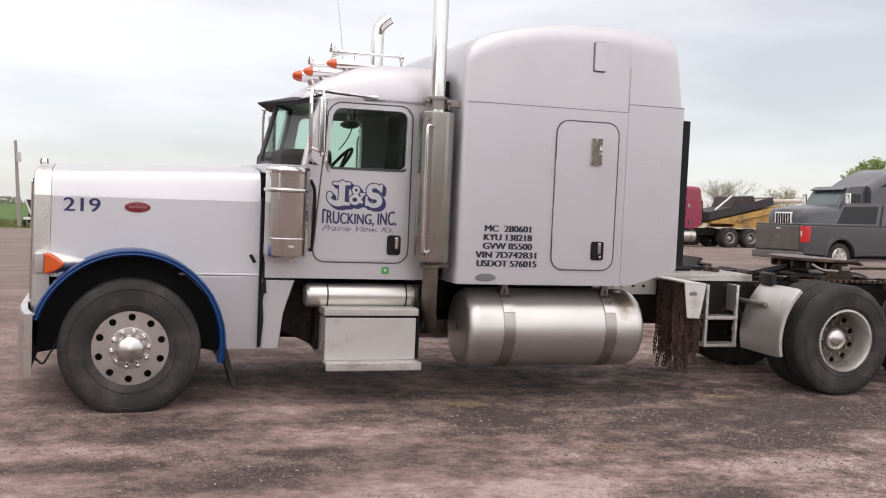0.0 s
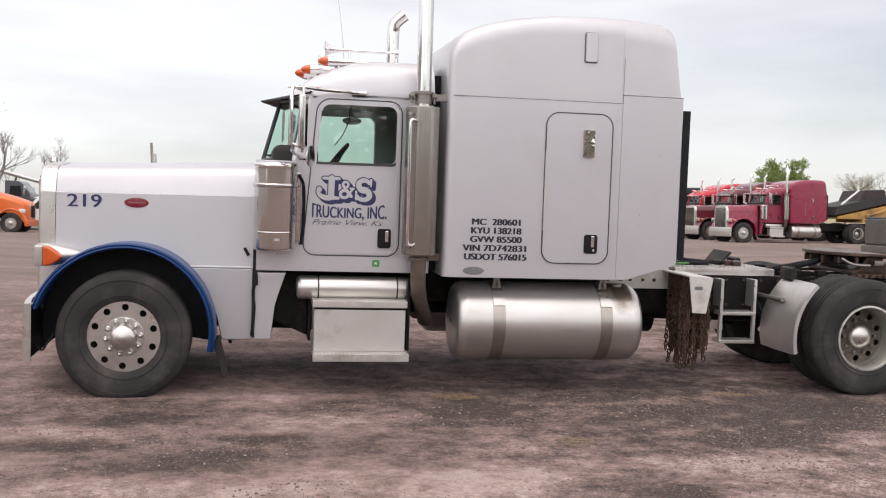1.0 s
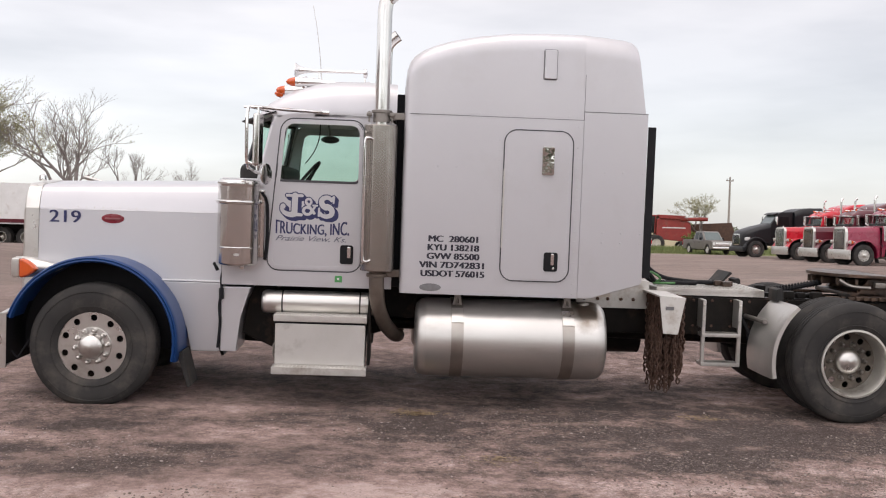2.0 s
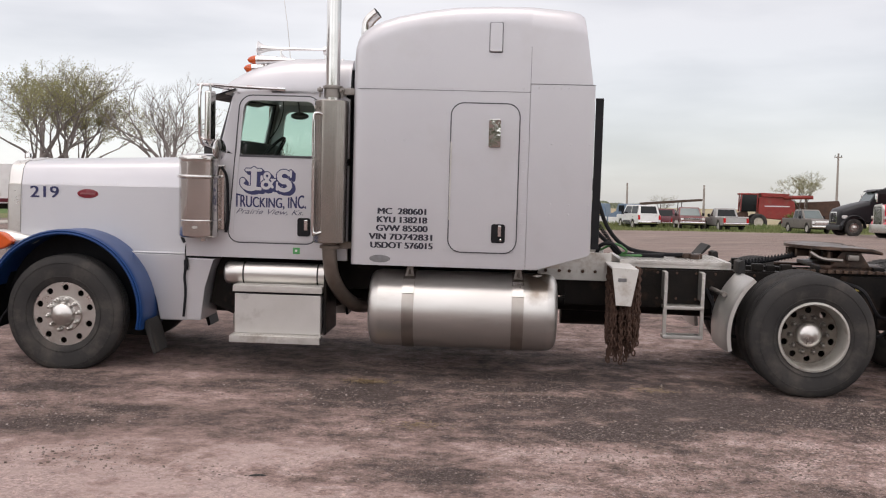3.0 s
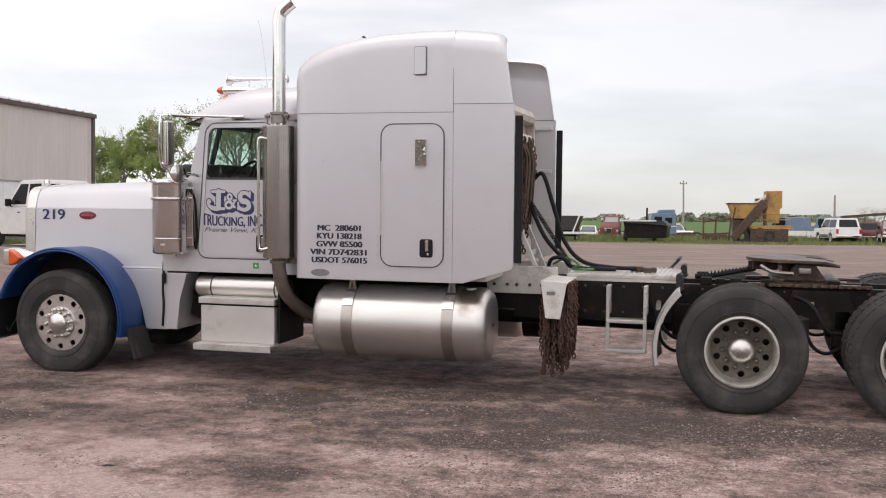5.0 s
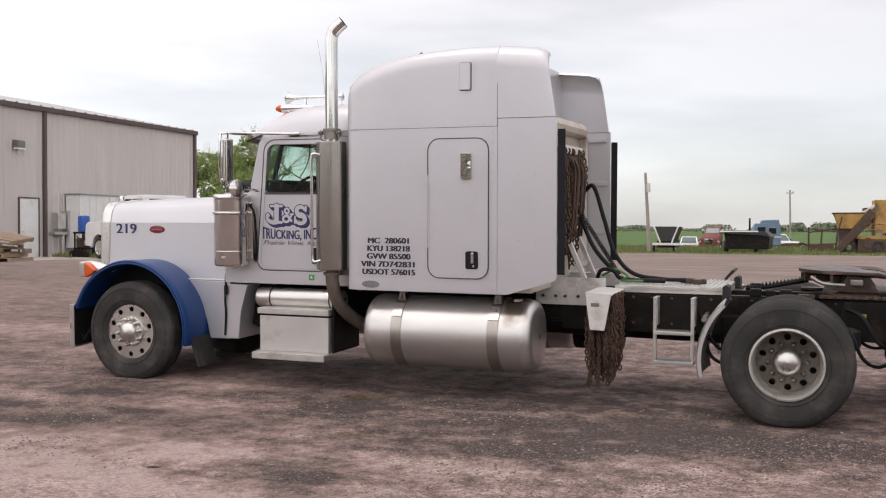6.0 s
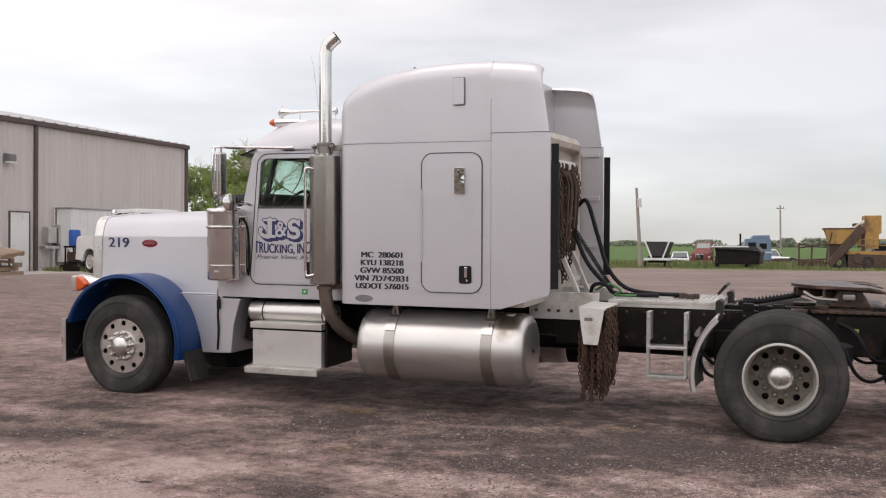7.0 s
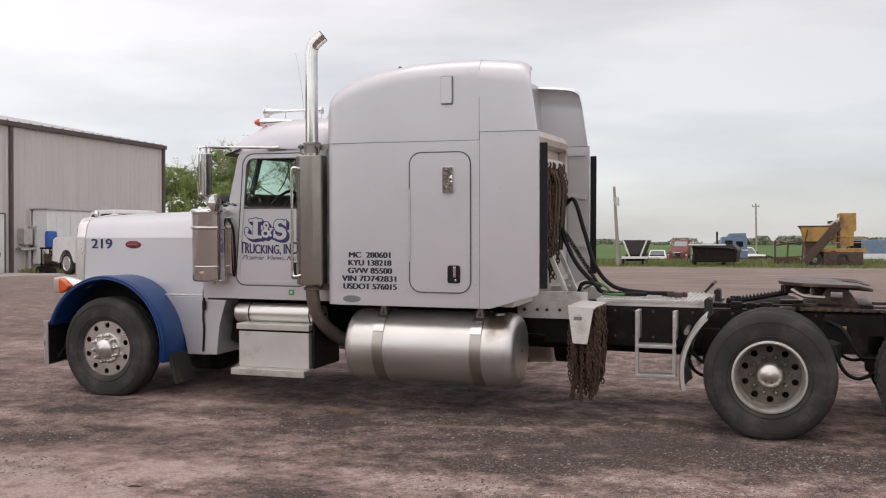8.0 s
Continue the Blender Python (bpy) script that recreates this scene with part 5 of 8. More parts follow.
box(bm, 5.56, 5.66, 1.62, 1.96, 0.98, 1.015, 0.004)
TP("deck_flap", bm, RUBBER_FLAP, "upturned grey rubber flap over the far fender")
# fifth wheel coupling
FIFTH_Y = 1.15
fw = new("fifth_wheel")
fw.parent = truck
bm = B()
pl = []
for k in range(19):
    a = radians(100 + 160 * k / 18)
    pl.append((6.80 + 0.46 * math.cos(a), FIFTH_Y + 0.46 * math.sin(a)))
pl += [(6.98, FIFTH_Y - 0.44), (7.10, FIFTH_Y - 0.36), (7.10, FIFTH_Y - 0.14), (7.0, FIFTH_Y - 0.075), (6.86, FIFTH_Y - 0.05), (6.83, FIFTH_Y), (6.86, FIFTH_Y + 0.05), (7.0, FIFTH_Y + 0.075), (7.10, FIFTH_Y + 0.14), (7.10, FIFTH_Y + 0.36), (6.98, FIFTH_Y + 0.44)]
prism(bm, pl, 1.178, 1.205, "z", 0.006, 2)
for v in bm.verts:
    if v.co.x > 6.95:
        v.co.z -= (v.co.x - 6.95) * 0.25
plate = TP("coupling_plate", bm, GREASE, "greasy horseshoe coupling plate", fw)
bm = B()
for y in (FIFTH_Y - 0.36, FIFTH_Y + 0.30):
    prism(bm, [(6.62, 0.99), (7.02, 0.99), (6.90, 1.165), (6.74, 1.165)], y, y + 0.06, bev=0.006)
box(bm, 6.35, 7.35, FIFTH_Y - 0.44, FIFTH_Y - 0.34, 0.972, 1.0, 0.006)
box(bm, 6.35, 7.35, FIFTH_Y + 0.34, FIFTH_Y + 0.44, 0.972, 1.0, 0.006)
box(bm, 6.55, 7.1, FIFTH_Y - 0.36, FIFTH_Y + 0.36, 1.0, 1.04, 0.01)
TP("pedestal", bm, GREASE, "greasy rust-brown pedestal", fw)
bm = B()
tube(bm, curve_pts([(6.45, FIFTH_Y - 0.40, 1.15), (6.55, FIFTH_Y - 0.43, 1.10), (6.72, FIFTH_Y - 0.45, 1.09)], 5), 0.016, 8)
box(bm, 6.76, 6.86, FIFTH_Y - 0.46, FIFTH_Y - 0.40, 1.09, 1.14, 0.01)
TP("release_bar", bm, STEEL_DULL, "", fw)
# ribs cast under the plate's rim, the locking jaw and the slide's teeth
for k in range(7):
    a = radians(115 + 130 * k / 6)
    bm = B()
    box(bm, -0.16, 0.0, -0.012, 0.012, 1.10, 1.162, 0.003)
    bmesh.ops.transform(bm, matrix=Matrix.Translation((6.80 + 0.44 * math.cos(a), FIFTH_Y + 0.44 * math.sin(a), 0)) @ Matrix.Rotation(a, 4, "Z"), verts=bm.verts)
    TP("rib", bm, RUST_DARK, "", plate)
bm = B()
box(bm, 6.62, 6.92, FIFTH_Y - 0.20, FIFTH_Y + 0.20, 1.08, 1.158, 0.02)
TP("locking_jaw", bm, GREASE, "", fw)
for k in range(14):
    bm = B()
    box(bm, 6.38 + 0.07 * k, 6.415 + 0.07 * k, FIFTH_Y - 0.47, FIFTH_Y - 0.44, 0.975, 1.005, 0.003)
    TP("slide_tooth", bm, RUST_DARK, "", fw)
bm = B()
tube(bm, curve_pts([(5.90, 1.0, 1.02), (6.05, 1.02, 1.03), (6.30, 1.05, 1.08), (6.42, 1.08, 1.10)], 5), 0.022, 8)
for k in range(16):
    t = k / 15
    lathe(bm, [(-0.008, 0.022), (0.0, 0.036), (0.008, 0.022)], (5.92 + 0.46 * t, 1.005 + 0.07 * t, 1.02 + 0.075 * t), "x", 8)
TP("spring_hose", bm, PLASTIC, "black coiled hose beside the coupling")
for x, y, s in ((6.0, 0.78, 0.05), (6.12, 0.80, 0.04), (6.25, 0.77, 0.05), (5.96, 1.4, 0.05), (6.5, 0.74, 0.045), (7.05, 0.76, 0.05), (7.3, 0.75, 0.04)):
    bm = B()
    box(bm, x - s, x + s, y - s * 0.7, y + s * 0.7, 0.965, 0.985 + s, 0.012)
    TP("deck_fitting", bm, BLACK)
# suspension and brake parts between the drive wheels
for far in (False, True):
    k = (lambda a: 2 * YC - a) if far else (lambda a: a)
    for x in (6.28, 7.60):
        bm = B()
        lathe(bm, [(0.56, 0.02), (0.56, 0.13), (0.60, 0.15), (0.72, 0.15), (0.74, 0.10), (0.74, 0.02)], (x + 0.42, k(0.62) , 0), "z", 20)
        TP("air_spring", bm, RUBBER_FLAP)
        bm = B()
        tube(bm, [(x - 0.5, k(0.80), 0.60), (x, k(0.78), 0.42), (x + 0.42, k(0.68), 0.53)], 0.045, 8)
        box(bm, x - 0.56, x - 0.40, *sorted((k(0.70), k(0.86))), 0.48, 0.80, 0.02)
        TP("suspension_arm", bm, BLACK)
        bm = B()
        lathe(bm, [(x - 0.36, 0.02), (x - 0.36, 0.07), (x - 0.30, 0.085), (x - 0.20, 0.085), (x - 0.16, 0.07), (x - 0.15, 0.02)], (0, k(0.90), 0.62), "x", 18)
        TP("brake_chamber", bm, BLACK)
    bm = B()
    for pts in ([(6.62, k(0.70), 0.78), (6.76, k(0.50), 0.72), (6.86, k(0.45), 0.52), (6.98, k(0.50), 0.45), (7.14, k(0.66), 0.50)],
                [(6.72, k(0.72), 0.90), (6.86, k(0.55), 0.84), (6.98, k(0.52), 0.64), (7.10, k(0.6), 0.6)],
                [(5.60, k(0.72), 0.74), (5.62, k(0.60), 0.52), (5.72, k(0.52), 0.42), (5.88, k(0.6), 0.40)],
                [(5.55, k(0.73), 0.80), (5.63, k(0.62), 0.62), (5.75, k(0.55), 0.52), (5.9, k(0.65), 0.52)]):
        bm = B()
        tube(bm, curve_pts(pts, 5), 0.016, 6)
        TP("brake_line", bm, PLASTIC, "black looping brake line")
    bm = B()
    prism(bm, [(6.60, 0.62), (7.28, 0.62), (7.16, 0.95), (6.72, 0.95)], k(0.70), k(0.737), bev=0.006)
    TP("suspension_hanger", bm, BLACK, "grimy suspension hanger plate")
bm = B()
box(bm, 6.84, 6.89, 0.690, 0.697, 0.825, 0.855, 0.002)
TP("warning_sticker", bm, STICKER, "small dull yellow warning sticker")
bm = B()
for x in [4.95 + 0.17 * i for i in range(20)]:
    for z in (0.70, 0.93):
        lathe(bm, [(0.737, 0.013), (0.727, 0.011), (0.726, 0.001)], (x, 0, z), "y", 6)
tagged(TP("rail_bolting", bm, RUST), kind="stuff")
bm = B()
tube(bm, [(4.3, 1.3, 0.55), (4.75, 1.3, 0.55)], 0.19, 20)
TP("air_dryer_tank", bm, BLACK, "black tank under the frame")

# lettering on the cab door; the words stand taller at both ends
words = lettering("lettering", "TRUCKING, INC.", 0.122, 1.404, 2.033, 1.424, 0.2405, SIGNBLUE, truck_cab, "navy painted words", bold=0.0025)
for v in words.data.vertices:
    end = (2 * (v.co.x - 1.404) / 0.629 - 1) ** 2
    v.co.z = 1.424 + (v.co.z - 1.424) * (0.98 + 0.46 * end)
lettering("lettering", "Prairie View, Ks.", 0.062, 1.425, 2.008, 1.366, 0.2405, SIGNGREY, truck_cab, "grey painted place name", shear=0.45)


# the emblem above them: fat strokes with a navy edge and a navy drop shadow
def painted(name, strokes, grow, fall, y, material, parent, lab=""):
    """A flat coat of paint that covers all strokes, widened by grow; fall draws it out to the lower right."""
    step, x0, z0, nx, nz = 0.0026, 1.41, 1.53, 220, 102
    gx, gz = np.meshgrid(x0 + step * np.arange(nx), z0 + step * np.arange(nz), indexing="ij")
    best = np.full(gx.shape, 9.0)
    for off in fall:
        for pts in strokes:
            for (ax, az, aw), (bx, bz, bw) in zip(pts, pts[1:]):
                px, pz, dx, dz = gx - ax - off, gz - az + off, bx - ax, bz - az
                t = np.clip((px * dx + pz * dz) / (dx * dx + dz * dz + 1e-9), 0, 1)
                best = np.minimum(best, np.hypot(px - t * dx, pz - t * dz) - (aw + (bw - aw) * t) - grow)
    verts, faces, made = [], [], {}

    def vert(key, x, z):
        if key not in made:
            made[key] = len(verts)
            verts.append((x, y, z))
        return made[key]
    for i in range(nx - 1):
        for k in range(nz - 1):
            corner = [(i, k), (i + 1, k), (i + 1, k + 1), (i, k + 1)]
            val = [best[c] for c in corner]
            if min(val) >= 0:
                continue
            loop = []
            for n in range(4):
                a, b, va, vb = corner[n], corner[(n + 1) % 4], val[n], val[(n + 1) % 4]
                if va < 0:
                    loop.append(vert(a, gx[a], gz[a]))
                if (va < 0) != (vb < 0):
                    t = va / (va - vb)
                    loop.append(vert((min(a, b), max(a, b)), gx[a] + (gx[b] - gx[a]) * t, gz[a] + (gz[b] - gz[a]) * t))
            if len(loop) > 2:
                faces.append(loop)
    me = bpy.data.meshes.new(name)
    me.from_pydata(verts, [], faces)
    me.materials.append(material)
    return share(name, me, parent, None, lab)


def sweep(cx, cz, rx, rz, a0, a1, w0, w1, n=12):
    """Part of an oval as a stroke."""
    out = []
    for k in range(n + 1):
        a = radians(a0 + (a1 - a0) * k / n)
        out.append((cx + rx * math.cos(a), cz + rz * math.sin(a), w0 + (w1 - w0) * k / n))
    return out


STROKES = [
    # tall stem with a slab above, swinging into a ball-ended hook
    [(1.512, 1.742, 0.012), (1.636, 1.742, 0.012)], [(1.577, 1.742, 0.025), (1.574, 1.590, 0.025)], [(1.574, 1.586, 0.016), (1.632, 1.583, 0.013)],
    sweep(1.545, 1.636, 0.076, 0.052, 280, 175, 0.024, 0.012), [(1.478, 1.652, 0.021), (1.480, 1.650, 0.021)],
    # small knot in the middle
    sweep(1.690, 1.694, 0.022, 0.024, 0, 360, 0.010, 0.010), sweep(1.682, 1.618, 0.034, 0.030, 0, 360, 0.012, 0.012), [(1.672, 1.684, 0.012), (1.738, 1.600, 0.012)],
    [(1.706, 1.600, 0.009), (1.745, 1.655, 0.009)], [(1.728, 1.664, 0.008), (1.760, 1.664, 0.008)],
    # double curve with a spur at each end
    sweep(1.840, 1.700, 0.043, 0.034, 20, 180, 0.015, 0.022), sweep(1.842, 1.698, 0.045, 0.046, 180, 262, 0.022, 0.026), sweep(1.836, 1.612, 0.050, 0.044, 82, 0, 0.026, 0.022), sweep(1.836, 1.610, 0.050, 0.034, 0, -165, 0.022, 0.014),
    [(1.896, 1.738, 0.011), (1.896, 1.690, 0.008)], [(1.778, 1.642, 0.008), (1.778, 1.582, 0.011)],
]
emblem = new("painted_emblem")
emblem.parent = truck_cab
tagged(emblem, "navy and silver painted emblem")
painted("outline", STROKES, 0.008, (0.0, 0.006, 0.012, 0.018, 0.024), 0.2395, SIGNBLUE, emblem, "navy edge and drop shadow")
painted("fill", STROKES, 0.0, (0.0,), 0.2382, SILVER, emblem)
bm = B()
box(bm, 1.925, 1.985, 0.2375, 0.2415, 1.03, 1.085, 0.001, 1)
st = TP("round_sticker", bm, GREEN, "bright green square sticker", truck_cab)
bm = B()
box(bm, 1.945, 1.963, 0.2365, 0.2374, 1.05, 1.068)
TP("sticker_mark", bm, WHITE, "", st)


# ---- the yard ----
NRM = TRUCK_AT.to_3x3() @ Vector((0, 0, 1))


def smooth01(t):
    t = max(0.0, min(1.0, t))
    return t * t * (3 - 2 * t)


def ground_z(x, y):
    """The yard tilts a little under the truck, rises to the building's pad and to the truck row, and falls to the field."""
    d = max(max(-4 - x, x - 11, 0), max(-10 - y, y - 5, 0))
    z = -(NRM.x * x + NRM.y * y) / NRM.z * (1 - smooth01(d / 16))
    z += 0.5 * smooth01((-4 - x) / 9) * (1 - smooth01((y - 32) / 15))
    z += 0.22 * smooth01((x - 8) / 10) * smooth01((y - 6) / 8) * (1 - smooth01((y - 50) / 20))
    z += -0.45 * smooth01((y - 72) / 34)
    if y > 110:
        z += 4.6 * smooth01((y - 110) / 850) + max(0, y - 960) * 0.001
    return z


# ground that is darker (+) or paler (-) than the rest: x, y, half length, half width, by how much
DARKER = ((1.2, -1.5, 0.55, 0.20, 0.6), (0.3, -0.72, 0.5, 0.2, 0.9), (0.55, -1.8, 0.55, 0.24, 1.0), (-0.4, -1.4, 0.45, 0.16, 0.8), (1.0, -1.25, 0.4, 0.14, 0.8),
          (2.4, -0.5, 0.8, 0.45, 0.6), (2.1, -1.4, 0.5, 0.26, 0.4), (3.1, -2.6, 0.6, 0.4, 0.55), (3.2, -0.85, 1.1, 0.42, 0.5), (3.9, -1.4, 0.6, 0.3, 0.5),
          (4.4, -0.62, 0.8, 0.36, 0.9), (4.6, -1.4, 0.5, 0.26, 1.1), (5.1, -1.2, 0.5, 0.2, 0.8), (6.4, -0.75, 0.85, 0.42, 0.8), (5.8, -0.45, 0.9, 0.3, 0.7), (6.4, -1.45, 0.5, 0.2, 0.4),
          # the (3.6, 0.25) oval paints the truck's contact shade into the soil colour
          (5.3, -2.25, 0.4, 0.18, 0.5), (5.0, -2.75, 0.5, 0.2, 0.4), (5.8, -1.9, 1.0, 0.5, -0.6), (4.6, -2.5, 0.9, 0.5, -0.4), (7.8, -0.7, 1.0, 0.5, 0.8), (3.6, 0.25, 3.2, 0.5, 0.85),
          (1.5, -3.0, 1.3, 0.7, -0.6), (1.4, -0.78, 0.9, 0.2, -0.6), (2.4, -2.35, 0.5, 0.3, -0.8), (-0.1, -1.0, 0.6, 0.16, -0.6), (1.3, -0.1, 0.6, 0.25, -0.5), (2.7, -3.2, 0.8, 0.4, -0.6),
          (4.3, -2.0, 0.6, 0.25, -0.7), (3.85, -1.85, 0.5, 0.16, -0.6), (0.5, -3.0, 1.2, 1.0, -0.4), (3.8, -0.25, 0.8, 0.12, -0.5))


def soil():
    m = bpy.data.materials.new("packed_dirt_and_gravel")
    m.use_nodes = True
    nd, ln = m.node_tree.nodes, m.node_tree.links
    b = nd["Principled BSDF"]
    b.inputs["Specular IOR Level"].default_value = 0.25
    b.inputs["Diffuse Roughness"].default_value = 1.0
    tc = nd.new("ShaderNodeTexCoord")

    def noise_tex(scale, detail, rough=0.6, stretch=None):
        v = tc.outputs["Object"]
        if stretch:
            mp = nd.new("ShaderNodeMapping")
            mp.inputs["Scale"].default_value = stretch
            mp.inputs["Rotation"].default_value = (0, 0, radians(6))
            ln.new(v, mp.inputs["Vector"])
            v = mp.outputs[0]
        n = nd.new("ShaderNodeTexNoise")
        n.inputs["Scale"].default_value, n.inputs["Detail"].default_value, n.inputs["Roughness"].default_value = scale, detail, rough
        ln.new(v, n.inputs["Vector"])
        return n.outputs["Fac"]

    def span(v, a, b2):
        r = nd.new("ShaderNodeMapRange")
        r.inputs["From Min"].default_value, r.inputs["From Max"].default_value = a, b2
        ln.new(v, r.inputs["Value"])
        return r.outputs[0]

    def mixed(a, b2, f, kind="MIX"):
        x = nd.new("ShaderNodeMix")
        x.data_type, x.blend_type = "RGBA", kind
        for s, val in (("A", a), ("B", b2)):
            if isinstance(val, tuple):
                x.inputs[s].default_value = (*val, 1)
            else:
                ln.new(val, x.inputs[s])
        if isinstance(f, float):
            x.inputs["Factor"].default_value = f
        else:
            ln.new(f, x.inputs["Factor"])
        return x.outputs["Result"]

    def times(a, b2):
        x = nd.new("ShaderNodeMath")
        x.operation = "MULTIPLY"
        ln.new(a, x.inputs[0])
        if isinstance(b2, float):
            x.inputs[1].default_value = b2
        else:
            ln.new(b2, x.inputs[1])
        return x.outputs[0]

    sp = nd.new("ShaderNodeSeparateXYZ")
    ln.new(tc.outputs["Object"], sp.inputs[0])

    def plus(a, b2):
        x = nd.new("ShaderNodeMath")
        x.operation = "ADD"
        ln.new(a, x.inputs[0])
        ln.new(b2, x.inputs[1])
        return x.outputs[0]

    def cells(scale):
        v = nd.new("ShaderNodeTexVoronoi")
        v.inputs["Scale"].default_value = scale
        ln.new(tc.outputs["Object"], v.inputs["Vector"])
        g = nd.new("ShaderNodeSeparateColor")
        ln.new(v.outputs["Color"], g.inputs[0])
        return v.outputs["Distance"], g.outputs[0]

    # uneven edges: the ground's own coordinates, stirred at two scales
    stir = tc.outputs["Object"]
    for scale, amount in ((0.9, 0.55), (3.5, 0.34)):
        nz = nd.new("ShaderNodeTexNoise")
        nz.inputs["Scale"].default_value, nz.inputs["Detail"].default_value = scale, 8
        ln.new(tc.outputs["Object"], nz.inputs["Vector"])
        mid = nd.new("ShaderNodeVectorMath")
        mid.operation = "SUBTRACT"
        mid.inputs[1].default_value = (0.5, 0.5, 0.5)
        ln.new(nz.outputs["Color"], mid.inputs[0])
        sc = nd.new("ShaderNodeVectorMath")
        sc.operation = "MULTIPLY_ADD"
        sc.inputs[1].default_value = (amount * 2.2, amount, 0)
        ln.new(mid.outputs[0], sc.inputs[0])
        ln.new(stir, sc.inputs[2])
        stir = sc.outputs[0]

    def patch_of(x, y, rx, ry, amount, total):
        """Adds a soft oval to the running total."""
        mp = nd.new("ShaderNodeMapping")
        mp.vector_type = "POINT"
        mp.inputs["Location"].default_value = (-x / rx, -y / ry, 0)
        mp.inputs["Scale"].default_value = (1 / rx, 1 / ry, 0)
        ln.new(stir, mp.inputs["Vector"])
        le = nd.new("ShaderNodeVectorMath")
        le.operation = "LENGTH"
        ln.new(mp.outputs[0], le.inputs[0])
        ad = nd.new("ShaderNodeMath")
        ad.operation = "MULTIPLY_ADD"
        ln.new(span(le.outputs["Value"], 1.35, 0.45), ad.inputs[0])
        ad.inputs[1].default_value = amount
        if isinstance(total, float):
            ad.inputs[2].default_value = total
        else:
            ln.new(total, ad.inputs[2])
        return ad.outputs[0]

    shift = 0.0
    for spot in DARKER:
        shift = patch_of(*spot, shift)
    far_off = span(sp.outputs["Y"], 70.0, 45.0)
    # broken stony ground thickens towards the truck's rear
    stony = times(span(sp.outputs["X"], 2.2, 5.5), span(sp.outputs["Y"], 0.4, -0.9))
    streaks = mixed((0.5, 0.5, 0.5), noise_tex(1.5, 7, 0.6, (0.14, 1, 1)), span(sp.outputs["Y"], 6.0, 1.0))
    drift = noise_tex(0.55, 12, 0.68, (0.45, 1.0, 1))
    gritty = mixed((0.5, 0.5, 0.5), noise_tex(4.0, 13, 0.74), plus(times(span(sp.outputs["X"], 1.0, 5.0), 0.35), span(sp.outputs["Y"], 24.0, -12.0)))
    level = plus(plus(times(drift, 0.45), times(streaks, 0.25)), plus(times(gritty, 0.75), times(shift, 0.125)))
    # the ground before the nose is packed smoother
    even = nd.new("ShaderNodeMix")
    even.inputs["B"].default_value = 0.705
    ln.new(level, even.inputs["A"])
    ln.new(times(span(sp.outputs["X"], 4.6, 1.6), 0.12), even.inputs["Factor"])
    level = even.outputs["Result"]
    tones = nd.new("ShaderNodeValToRGB")
    for at in (0.3, 0.5, 0.7):
        tones.color_ramp.elements.new(at)
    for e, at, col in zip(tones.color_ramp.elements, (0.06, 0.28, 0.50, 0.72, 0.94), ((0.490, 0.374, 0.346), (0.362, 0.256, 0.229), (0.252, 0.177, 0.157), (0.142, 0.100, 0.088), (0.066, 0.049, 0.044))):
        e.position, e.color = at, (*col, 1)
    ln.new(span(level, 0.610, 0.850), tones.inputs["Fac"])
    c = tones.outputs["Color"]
    gravel = nd.new("ShaderNodeMath")
    gravel.operation = "MULTIPLY_ADD"
    gravel.use_clamp = True
    ln.new(span(level, 0.67, 0.77), gravel.inputs[0])
    gravel.inputs[1].default_value = 0.45
    ln.new(times(stony, span(noise_tex(1.3, 8, 0.7), 0.36, 0.56)), gravel.inputs[2])
    gravel = times(gravel.outputs[0], far_off)
    # single stones: each cell has its own shade, dark gaps between
    for scale, pick, amount in ((34, 0.72, 0.7), (66, 0.62, 0.6), (125, 0.56, 0.55)):
        dist, shade = cells(scale)
        tone = mixed((0.105, 0.078, 0.070), (0.450, 0.375, 0.355), span(shade, 0.30, 1.0))
        keep = times(span(dist, 0.46, 0.30), span(noise_tex(scale * 0.31, 3, 0.5), pick - 0.18, pick - 0.10))
        c = mixed(c, tone, times(times(keep, gravel), amount))
    # fine cracks in the dried silt
    ck = nd.new("ShaderNodeTexVoronoi")
    ck.feature = "DISTANCE_TO_EDGE"
    ck.inputs["Scale"].default_value = 7.5
    wv = nd.new("ShaderNodeVectorMath")
    wv.operation = "MULTIPLY_ADD"
    nz = nd.new("ShaderNodeTexNoise")
    nz.inputs["Scale"].default_value, nz.inputs["Detail"].default_value = 6, 6
    ln.new(tc.outputs["Object"], nz.inputs["Vector"])
    ln.new(nz.outputs["Color"], wv.inputs[0])
    wv.inputs[1].default_value = (0.16, 0.16, 0)
    ln.new(tc.outputs["Object"], wv.inputs[2])
    ln.new(wv.outputs[0], ck.inputs["Vector"])
    c = mixed(c, (0.085, 0.062, 0.055), times(times(span(ck.outputs["Distance"], 0.05, 0.01), span(noise_tex(0.9, 6, 0.6), 0.48, 0.62)), 0.32))
    grain = nd.new("ShaderNodeMath")
    grain.operation = "MULTIPLY_ADD"
    ln.new(plus(times(gravel, 0.6), span(noise_tex(0.8, 8, 0.7, (0.5, 1, 1)), 0.46, 0.62)), grain.inputs[0])
    grain.inputs[1].default_value, grain.inputs[2].default_value = 0.55, 0.18
    grain.use_clamp = True
    grain = grain.outputs[0]
    # every grain of the silt has a shade of its own
    for scale in (38, 80):
        dist, shade = cells(scale)
        tint = nd.new("ShaderNodeMapRange")
        tint.inputs["To Min"].default_value, tint.inputs["To Max"].default_value = 0.62, 1.34
        ln.new(shade, tint.inputs["Value"])
        grey = nd.new("ShaderNodeCombineColor")
        for s in ("Red", "Green", "Blue"):
